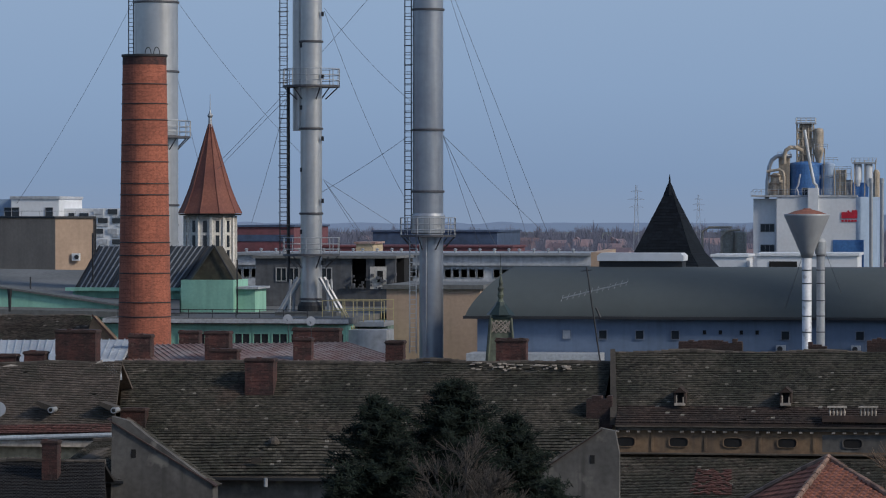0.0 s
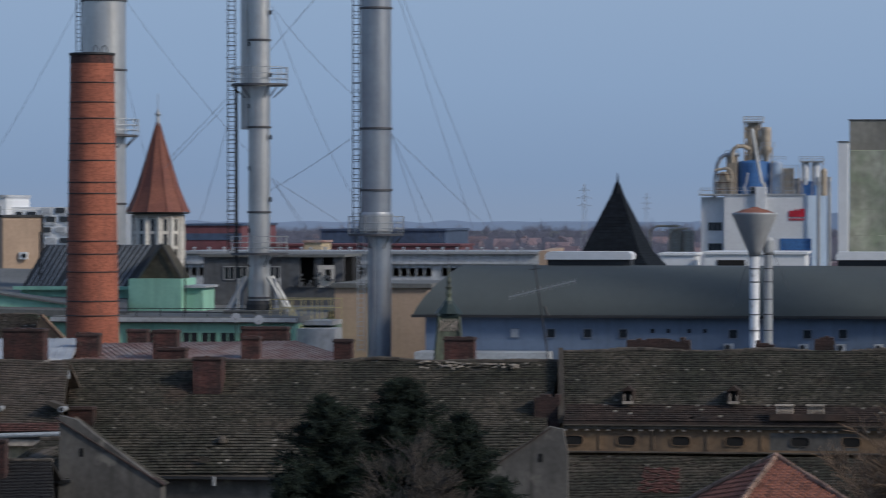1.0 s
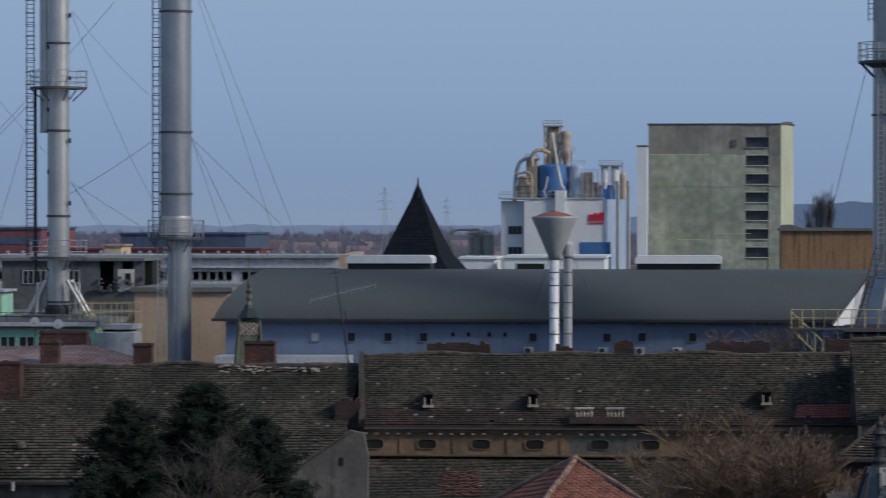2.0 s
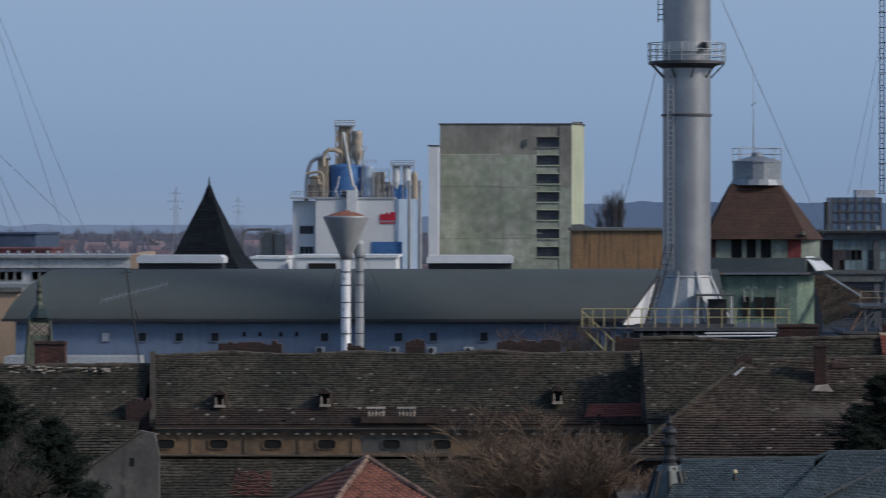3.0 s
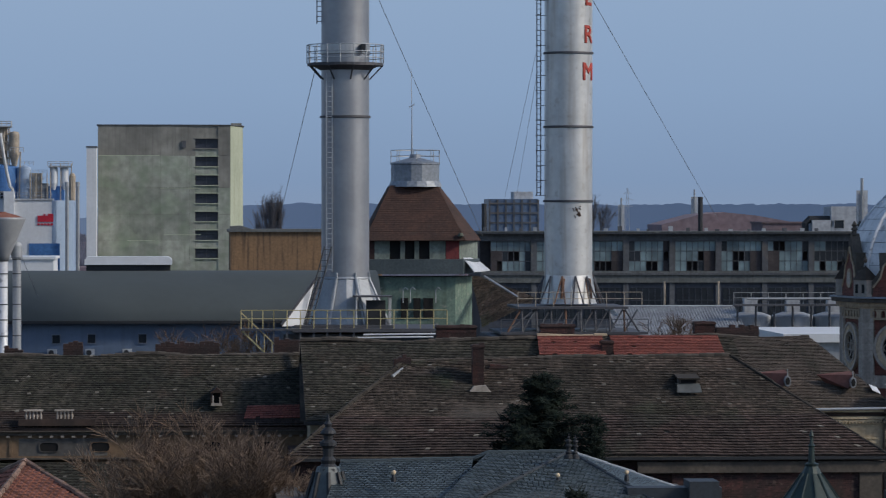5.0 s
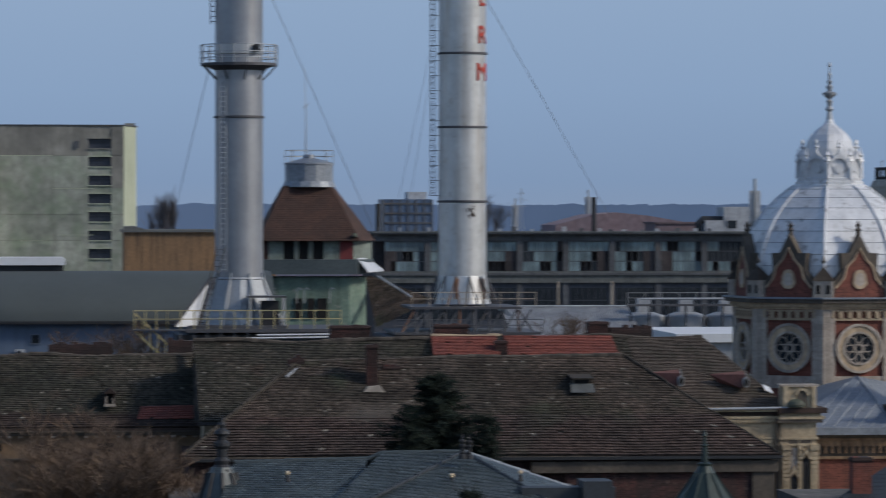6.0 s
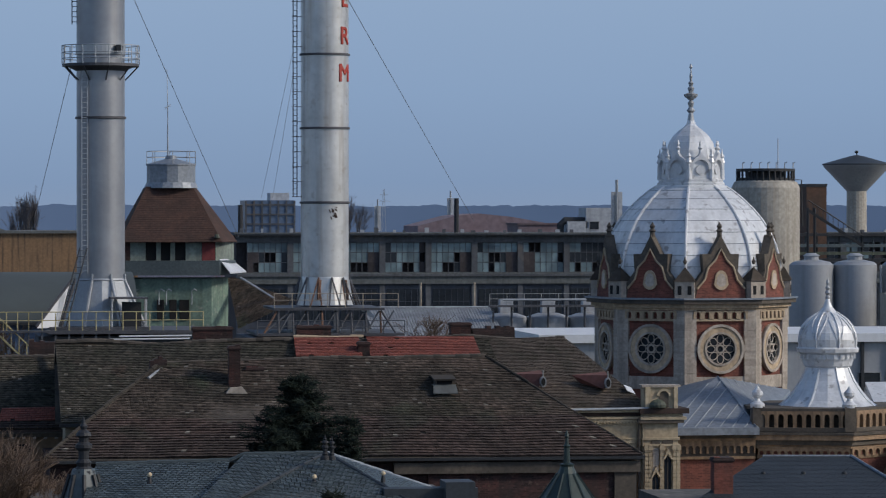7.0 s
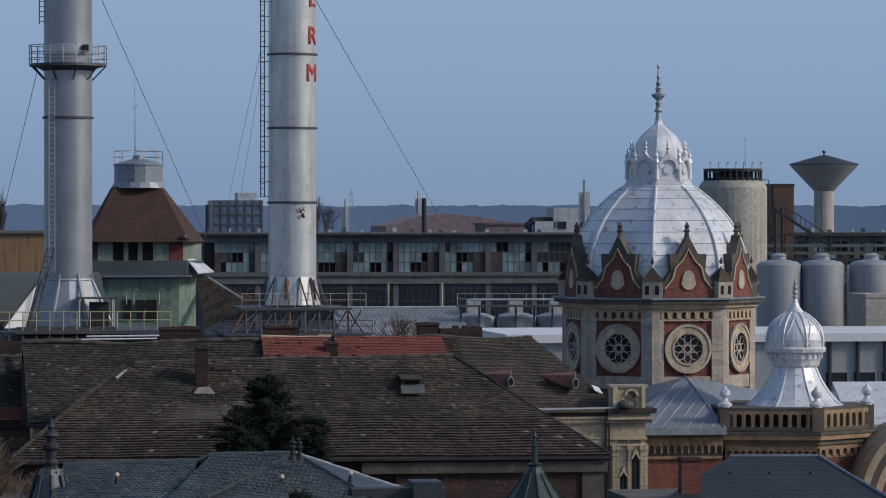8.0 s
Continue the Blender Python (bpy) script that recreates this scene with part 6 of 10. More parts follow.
    for px in (1167, 1180, 1225):
        p = [(PX(px), y - 0.3, 17.88), (PX(px), y - 0.3, 18.84), (PX(px) + 0.15, y - 0.4, 19.0), (PX(px) + 0.35, y - 0.5, 18.84)]
        part("swan_neck_lamp", pipe(B(), p, 0.035, 5), GALV, t)
    for px, w in ((1170, 0.5), (1192, 0.5), (1212, 0.7)):
        part("doorway", cube(w, 0.2, 1.4, PX(px), y - 0.05, 16.83), VOID, t)
    part("lamp_head", lathe(B(), [(0.05, 0), (0.22, 0.1), (0.12, 0.35)], 10), COPPER, t, m=Matrix.Translation((PX(1269), y - 0.5, 22.53)))
    # tiled lean-to at its side
    part("lean_to_roof", tile_mesh("lean_to", [((PX(1300), 252, 16.24), (PX(1400), 252, 18.21), (PX(1312), 262, 19.7), (PX(1300), 262, 19.7))], OLD_TILE_BROWN), OLD_TILE_BROWN, t)
    part("lean_to_edge", tube(B(), (PX(1312), 256, 19.8), (PX(1375), 254, 18.16), 0.08, 5), LIGHT_SHEET, t)


malt_tower()


# ---------------- long old workshop with wide windows ----------------
def workshop():
    y = 420
    def PX(px): return (11.330 + 64.805 * (px / 1000) + 1.586 * (px / 1000) ** 2)
    x0, x1 = PX(362), PX(1700)
    z1 = 22.17
    t = thing("old_workshop", ((x0 + x1) / 2, y, 0), "long sooty workshop with wide many-paned windows", "factory", site=True)
    # solid core, coloured dark for the dim inside behind missing panes
    part("core", box(B(), x0, x1, y + 1.2, y + 18, 0, z1 - 0.2), DOOR_BROWN, t)
    part("roof", box(B(), x0 - 0.4, x1, y - 0.9, y + 18, z1 - 0.15, z1 + 0.15), WORKS, t)
    part("parapet", box(B(), x0, x1, y - 0.05, y + 0.5, 21.17, z1 - 0.15), WORKS, t)
    zw0, zw1 = 17.65, 21.17
    part("spandrel", box(B(), x0, x1, y - 0.1, y + 1.0, 16.3, zw0), WORKS_BAND, t)
    part("ledge", box(B(), x0, x1, y - 0.3, y - 0.1, 17.18, 17.45), WORKS, t)
    part("roof_edge", box(B(), x0 - 0.4, x1, y - 0.98, y - 0.9, z1 + 0.02, z1 + 0.16), WORKS_BAND, t, "weathered sheet roof edge")
    part("wall", box(B(), x0, x1, y + 0.3, y + 1.1, 0, 16.3), LOW_WALL, t)
    rng = random.Random(77)
    bay = 81.5
    n = 16
    for i in range(n):
        a, b = PX(375 + i * bay), PX(375 + (i + 1) * bay)
        part("pier", box(B(), b - 0.35, b + 0.35, y - 0.12, y + 1.0, zw0, zw1), WORKS, t)
        w = b - a - 0.7
        m = a + 0.35
        # each bay: a lattice of panes, some broken or boarded
        fr = B()
        cols, rows = 7, 3
        for c in range(cols + 1):
            xx = m + w * c / cols
            box(fr, xx - 0.035, xx + 0.035, y + 0.2, y + 0.3, zw0, zw1)
        for r in range(rows + 1):
            zz = zw0 + (zw1 - zw0) * r / rows
            box(fr, m, m + w, y + 0.19, y + 0.29, zz - 0.04, zz + 0.04)
        lat = part("window_lattice", fr, WORKS, t)
        # a brown door leaf on one side, one open patch, the rest pale or dark panes
        door = {(c, r) for c in ((5, 6) if i % 3 else (0, 1)) for r in (0, 1)} if i % 4 != 3 else {(6, r) for r in range(3)}
        hc, hr = rng.randrange(1, 5), rng.randrange(0, 3)
        hole = {(hc, hr), (hc + 1, hr), (rng.randrange(0, 7), rng.randrange(0, 2))}
        if i == 8:
            door = {(c, r) for c in range(0, 7) for r in (1, 2) if c != 3}
            hole = {(c, 0) for c in (0, 1, 2, 4, 5, 6)}
        for c in range(cols):
            for r in range(rows):
                xa_, xb_ = m + w * c / cols, m + w * (c + 1) / cols
                za_, zb_ = zw0 + (zw1 - zw0) * r / rows, zw0 + (zw1 - zw0) * (r + 1) / rows
                if (c, r) in hole:
                    continue
                if (c, r) in door:
                    part("board", box(B(), xa_, xb_, y + 0.15, y + 0.19, za_, zb_), BOARD_RUST if i == 8 and r == 1 else DOOR_BROWN, lat)
                    continue
                pale = noise.noise((c * 0.3 + i * 3.7, r * 0.9, 1.5)) > -0.22
                part("pane", box(B(), xa_ + 0.035, xb_ - 0.035, y + 0.23, y + 0.26, za_ + 0.04, zb_ - 0.04), GLASS_PALE if pale else GLASS, lat)
        # lower storey: wide dim windows between posts
        part("lower_post", box(B(), b - 0.3, b + 0.3, y + 0.1, y + 0.3, 0, 16.3), WORKS, t)
        low = part("lower_window", box(B(), m + 0.2, m + w - 0.2, y + 0.2, y + 0.29, 12.0, 15.7), GLASS, t)
        for c in range(1, 6):
            xx = m + 0.2 + (w - 0.4) * c / 6
            part("glazing_bar", box(B(), xx - 0.03, xx + 0.03, y + 0.15, y + 0.2, 12.0, 15.7), LOW_WALL, low)
        part("glazing_bar", box(B(), m + 0.2, m + w - 0.2, y + 0.14, y + 0.19, 14.2, 14.28), LOW_WALL, low)
    for i in range(46):
        xx = x0 + (x1 - x0) * (i + rng.random() * 0.6) / 46
        part("roof_stub", cube(0.25 + 0.3 * rng.random(), 0.3, 0.25 + 0.35 * rng.random(), xx, y + rng.random() * 3, z1 + 0.15), GALV if i % 2 else WORKS, t)
    # roof-top boxes and stacks
    part("blue_sheet_house", box(B(), PX(383), PX(470), y + 4, y + 12, z1, 26.12), BLUE_GLAZED, t, "blue-grey glazed roof house")
    for j in range(7):
        xx = PX(383) + (PX(470) - PX(383)) * j / 6
        part("mullion", box(B(), xx - 0.1, xx + 0.1, y + 3.9, y + 4.02, z1, 26.05), WORKS, t)
    for j in range(1, 4):
        zz = z1 + (26.05 - z1) * j / 3.4
        part("transom", box(B(), PX(383), PX(470), y + 3.88, y + 4.0, zz - 0.1, zz + 0.1), WORKS, t)
    part("pale_box", box(B(), PX(428), PX(462), y + 5, y + 9, 26.12, 27.0), PALE_GREY, t)
    for px, py, r in ((372, 360, 0.3), (757, 348, 0.3)):
        part("flue", tube(B(), (PX(px), y + 3, z1), (PX(px), y + 3, 24 - (py - 384) * 0.0658), r, 10), IRON, t)
    part("white_cabin", box(B(), PX(988), PX(1032), y + 3, y + 8, z1, 25.24), PALE_GREY, t)
    window(t, PX(1002), y + 2.95, 22.69, 1.1, 0.9)
    bm = B()
    pts = [(PX(945), y + 4, z1), (PX(945), y + 4, 23.23), (PX(952), y + 4, 23.7), (PX(988), y + 4, 23.7)]
    part("duct", pipe(bm, pts, 0.45, 10), IRON, t)
    part("tank_box", box(B(), PX(955), PX(990), y + 3, y + 6, z1, 23.63), PALE_GREY, t)
    # low roofs beyond
    f = thing("far_hangar", (94.74, 640, 0), "dark domed shed roof beyond the workshop", "building", site=True)
    cx = 96.79
    part("roof", prism(B(), [(cx - 11, 0), (cx + 14, 0), (cx + 14, 22.84), (cx + 6, 24.25), (cx, 24.86), (cx - 4, 24.46), (cx - 11, 22.63)], "y", 640, 660), FAR_ROOF, f)
    f2 = shed("red_roofed_shed", 97.48, 106.17, 600, 612, 22.91, FAR_ROOF, "low shed with a dull red roof", FAR_ROOF)


workshop()


def yard_tanks():
    """Squat grey tanks and tall silos behind and beside the synagogue."""
    for px in (838, 912, 984):
        x, r = (8.093 + 46.289 * (px / 1000) + 1.133 * (px / 1000) ** 2), 1.76
        t = thing("squat_tank", (x, 300, 0), "squat grey tank with a railed hatch on top", "tank", "squat tanks")
        zt = 15.66
        part("shell", lathe(B(), [(r, 0), (r, zt), (r * 0.96, zt + 0.1), (r * 0.5, zt + 0.36)], 48), SILO, t)
        part("hatch", box(B(), -0.55, 0.55, -0.5, 0.5, zt + 0.25, zt + 1.55), PALE_GREY, t, "pale square hatch box")
    g = thing("tank_gallery", (51.18, 303, 0), "grey steel walkway over the squat tanks", "gallery", site=True)
    gz = 16.75
    part("deck", box(B(), 45.9, 59.01, 297.3, 298.1, gz - 0.18, gz), FLANGE, g)
    rail_run(g, [(45.9, 297.4, gz), (59.01, 297.4, gz)], FRAME_GREY, h=0.95, step=1.5, r=0.03)
    for k in range(9):
        part("leg", tube(B(), (46.3 + 1.55 * k, 298.0, 0), (46.3 + 1.55 * k, 298.0, gz - 0.15), 0.09, 6), FLANGE, g)
    part("wall", box(B(), 45.9, 59.21, 304, 312, 0, 15.3), WORKS, g)
    part("pipe", tube(B(), (46.97, 297.2, gz + 0.45), (55.7, 297.2, gz + 0.45), 0.09, 8), GALV, g)
    # low shed with a ribbed sheet roof beside the tanks
    rs_ = thing("ribbed_shed", (41.2, 300, 0), "low shed with a weathered ribbed sheet roof", "building", site=True)
    ra, rb = Vector((35.9, 294.0, 14.2)), Vector((46.6, 294.0, 14.2))
    rc, rd = Vector((46.6, 302.0, 16.4)), Vector((35.9, 302.0, 16.4))
    part("roof", slab(ra, rb, rc, rd, 0.12), SHED_SHEET, rs_)
    for k in range(44):
        q = k / 43
        part("roof_rib", tube(B(), ra.lerp(rb, q) + Vector((0, 0, 0.03)), rd.lerp(rc, q) + Vector((0, 0, 0.03)), 0.05, 4), SHED_SHEET, rs_)
    part("ridge_flashing", tube(B(), rd + Vector((0, 0, 0.08)), rc + Vector((0, 0, 0.08)), 0.09, 6), LIGHT_SHEET, rs_)
    part("wall", box(B(), 36.0, 46.5, 294.5, 304, 0, 14.0), WORKS, rs_)
    for px in (687, 782):
        solid("lamp_pole", tube(B(), ((8.255 + 47.215 * (px / 1000) + 1.155 * (px / 1000) ** 2), 306, 0), ((8.255 + 47.215 * (px / 1000) + 1.155 * (px / 1000) ** 2), 306, 18.5), 0.09, 6), TAN_STEEL, "thin rusty yellow pole", "pole", group="poles")
    # tall fermenting silo with a crown of railings
    x, y = 77.03, 330
    r = 3.2
    t = thing("tall_silo", (x, y, 0), "tall tan silo with a dark railed crown", "silo", site=True)
    zt = 26.85
    part("shell", lathe(B(), [(r, 0), (r, zt), (r * 0.92, 27.37), (r * 0.8, 27.58)], 36, x, y), SILO_TAN, t)
    for k in range(36):
        a = 2 * math.pi * k / 36
        part("stave", tube(B(), (x + r * math.cos(a), y + r * math.sin(a), 8), (x + r * 0.99 * math.cos(a), y + r * 0.99 * math.sin(a), zt), 0.035, 4), SILO_TAN, t)
    zc, zd = 27.37, 28.63
    part("crown", lathe(B(), [(r * 0.83, zc), (r * 0.83, zc + 0.4)], 30, x, y), IRON, t)
    part("crown", lathe(B(), [(r * 0.86, zd - 0.25), (r * 0.86, zd)], 30, x, y), IRON, t)
    for k in range(30):
        a = 2 * math.pi * k / 30
        part("crown_post", tube(B(), (x + r * 0.83 * math.cos(a), y + r * 0.83 * math.sin(a), zc), (x + r * 0.83 * math.cos(a), y + r * 0.83 * math.sin(a), zd), 0.09, 5), IRON, t)
    part("crown_core", lathe(B(), [(r * 0.55, zc), (r * 0.55, zd - 0.3)], 20, x, y), IRON, t)
    for k in range(7):
        xx = x - r * 0.75 + k * r * 0.25
        part("lamp", pipe(B(), [(xx, y - 1, zd), (xx, y - 1, zd + 0.55), (xx + 0.18, y - 1.1, zd + 0.6)], 0.05, 5), GALV, t)
    part("rod", tube(B(), (78.22, y, zd), (78.22, y, 31.5), 0.04, 5), GALV, t)
    part("rail", pipe(B(), [(x + r * 0.7, y - 2, 27.58), (x + r, y - 1, 27.58), (x + r + 0.1, y - 1, 23.3)], 0.06, 5), IRON, t)
    # brown shaft, stair and pipe bridge
    s = shed("brown_shaft", 88.35, 90.43, 360, 364, 27.22, BOARD_RUST, "tall rust-brown sheet lift shaft", IRON, 0.05)
    b = thing("conveyor_stair", (87.52, 345, 0), "dark steel stair slanting down to the silos", "stair", site=True)
    p0, p1 = Vector((84.78, 345.0, 24.8)), Vector((90.37, 345.0, 21.25))
    part("stringer", tube(B(), p0, p1, 0.2, 4), IRON, b)
    part("handrail", tube(B(), p0 + Vector((0, 0, 1.0)), p1 + Vector((0, 0, 1.0)), 0.06, 5), IRON, b)
    for i in range(12):
        p = p0.lerp(p1, i / 11)
        part("baluster", tube(B(), p, p + Vector((0, 0, 1.0)), 0.04, 4), IRON, b)
    for px in (1372, 1384):
        part("leg", tube(B(), ((9.307 + 53.232 * (px / 1000) + 1.302 * (px / 1000) ** 2), 345, 0), ((9.307 + 53.232 * (px / 1000) + 1.302 * (px / 1000) ** 2), 345, 25.01), 0.14, 6), IRON, b)
    g = thing("pipe_gallery", (91.1, 350, 0), "dark green pipe gallery above the silos", "gallery", site=True)
    for py, mt in ((412, IRON), (432, SLATE_GREEN), (446, COPPER), (458, IRON)):
        z = 24 - (py - 384) * 0.0548
        part("beam", box(B(), 84.46, 105.07, 350, 351, z - 0.25, z + 0.05), mt, g)
    for i in range(17):
        xx = 84.75 + i * 1.15
        part("post", tube(B(), (xx, 350.5, 0), (xx, 350.5, 22.59), 0.1, 5), SLATE_GREEN if i % 2 else IRON, g)
    # row of silos
    for px, py in ((1378, 462), (1455, 462), (1542, 462), (1625, 462)):
        r = 1.88
        x = (8.093 + 46.289 * (px / 1000) + 1.133 * (px / 1000) ** 2)
        u = thing("silo", (x, 300, 0), "tall plain grey steel silo with a domed lid", "silo", "silos")
        zt = 20.03
        part("shell", lathe(B(), [(r, 0), (r, zt), (r * 0.85, zt + 0.25), (r * 0.35, zt + 0.45)], 64), SILO, u, smooth=False)
        part("lid", lathe(B(), [(r * 0.34, zt + 0.4), (r * 0.34, zt + 0.75), (r * 0.4, zt + 0.78), (r * 0.2, zt + 1.0)], 14), SILO, u)
        part("pipe", tube(B(), (r + 0.25, -0.5, 0), (r + 0.25, -0.5, zt), 0.1, 6), GALV, u)
    shed("tan_box_shed", 78.99, 87.06, 290, 296, 17.41, SILO_TAN, "plain tan box shed", SILO_TAN, 0.05)
    # long white-topped hall in front of the silos
    h = thing("white_banded_hall", (67.1, 268, 0), "low hall with a broad white roof band", "building", site=True)
    part("wall", box(B(), 45.26, 81.35, 268, 285, 0, 14.6), SILO, h)
    part("roof_band", box(B(), 45.05, 81.58, 267.5, 285, 14.6, 15.23), WHITE, h)
    for i in range(16):
        part("post", box(B(), 69.98 + i * 2.2, 69.98 + i * 2.2 + 0.22, 267.7, 268, 0, 14.6), IRON, h)
        window(h, 70.64 + i * 2.2, 267.9, 11.11, 1.7, 1.1)
    # water tower far off
    x, y = 161.17, 620
    w = thing("water_tower", (x, y, 0), "concrete mushroom water tower", "tower", site=True)
    part("stem", lathe(B(), [(1.9, 0), (1.75, 28.76)], 20, x, y), SILO_TAN, w)
    part("bowl", lathe(B(), [(1.75, 28.76), (2.2, 29.25), (5.8, 33.08), (5.9, 33.38), (5.6, 33.47)], 56, x, y), SILO, w)
    part("bowl_roof", lathe(B(), [(6.1, 33.38), (6.1, 33.57), (1.2, 34.95), (0.2, 35.14)], 56, x, y), SLATE_BLUE, w, "dark conical lid")
    part("beacon", lathe(B(), [(0.12, 34.85), (0.12, 35.44), (0.35, 35.63), (0.3, 35.93)], 8, x, y), IRON, w)


yard_tanks()


# ---------------- old tiled houses in the foreground ----------------
def roof_house(name, label, a, b, c, d, back, mat, wall, seed=1, course=0.16, width=0.2, ground=0.0, sag=0.1, ridge=True, coarse=0.0):
    """a, b: eave corners (left, right); c, d: ridge ends (right, left). back: how far the house goes on behind the ridge."""
    t = thing(name, ((a[0] + b[0]) / 2, a[1], ground), label, "house", "old tiled houses", site=True)
    if coarse:
        la, lb = (tuple(Vector(p).lerp(Vector(q), coarse)) for p, q in ((a, d), (b, c)))
        tagged(part("roof", tile_mesh("roof_tiles", [(la, lb, c, d)], mat, course, width, sag, seed=seed), mat, t), kind="stuff")
        low_mat = LOWER_TILE if mat is OLD_TILE_BROWN else mat
        tagged(part("lower_roof", tile_mesh("lower_tiles", [(a, b, lb, la)], low_mat, course * 1.55, width * 1.15, sag, seed=seed + 50, lift=0.075), low_mat, t), kind="stuff")
    else:
        tagged(part("roof", tile_mesh("roof_tiles", [(a, b, c, d)], mat, course, width, sag, seed=seed), mat, t), kind="stuff")
    part("roof_deck", slab(*[(p[0], p[1], p[2] - 0.06) for p in (a, b, c, d)], 0.15), STONE_DARK, t)
    e, f = (d[0], d[1] + back, a[2]), (c[0], c[1] + back, b[2])
    part("back_roof", slab(f, e, d, c, 0.15), mat, t)
    if ridge:
        ridge_caps(t, "ridge", d, c, RIDGE_TILE, seed=seed, sag=sag)
    bm = B()
    prism(bm, [(a[1] + 0.5, ground), (e[1] - 0.2, ground), (e[1] - 0.2, min(a[2], b[2]) - 0.2), (a[1] + 0.5, min(a[2], b[2]) - 0.2)], "x", min(a[0], d[0]) + 0.3, max(b[0], c[0]) - 0.3)
    part("wall", bm, wall, t)
    bm = B()
    box(bm, a[0] - 0.1, b[0] + 0.1, a[1] - 0.12, a[1] + 0.05, min(a[2], b[2]) - 0.16, min(a[2], b[2]) - 0.02)
    part("gutter", bm, IRON, t)
    return t


# house A
hA = roof_house("old_house", "old house with a mossy sagging brown tile roof", (-43.51, 178.0, 10.73), (-19.5, 178.0, 10.99), (-19.01, 185.0, 16.32), (-44.85, 185.0, 16.16), 6.5, OLD_TILE, PLASTER_GREY, seed=2, coarse=0.36, course=0.14)
for px in (620, 785):
    part("attic_patch", box(B(), 0, 0.5, -0.05, 0.05, 0, 0.3), RIDGE_TILE, hA, m=Matrix.Translation((-36.59, 178.4, 11.4)) if px == 620 else Matrix.Translation((-32.68, 178.4, 11.39)))
part("roof_eye", lathe(B(), [(0.3, 0), (0.28, 0.2), (0.12, 0.36)], 10), RIDGE_TILE, hA, m=Matrix.Translation((-35.71, 179.8, 12.29)))
rg = random.Random(90)
bm = B()
for i in range(70):
    f = rg.random()
    p = Vector((-26.26, 184.7, 16.17)).lerp(Vector((-21.1, 184.6, 16.03)), f) + Vector((0, -rg.random() ** 2 * 0.5, -rg.random() ** 2 * 0.35 + 0.12))
    q = 0.05 + 0.12 * rg.random()
    box(bm, p.x - q, p.x + q * 0.6, p.y - 0.06, p.y + 0.06, p.z - 0.02, p.z + 0.01 + 0.05 * rg.random())
tagged(part("mortar_rubble", bm, STONE_GREY, hA, "pale broken mortar along the ridge"), kind="stuff")
part("vent_pipe", tube(B(), (-35.7, 177.6, 10.28), (-35.7, 177.6, 10.73), 0.1, 8), GALV, hA)

# house B, with attic storey
hB = roof_house("old_house", "old town house with ochre attic storey and mossy roof", (-18.4, 181.0, 13.75), (6.0, 181.0, 13.83), (6.13, 185.0, 16.94), (-19.01, 185.0, 16.84), 5.0, OLD_TILE, PLASTER_OCHRE, seed=4, course=0.14)


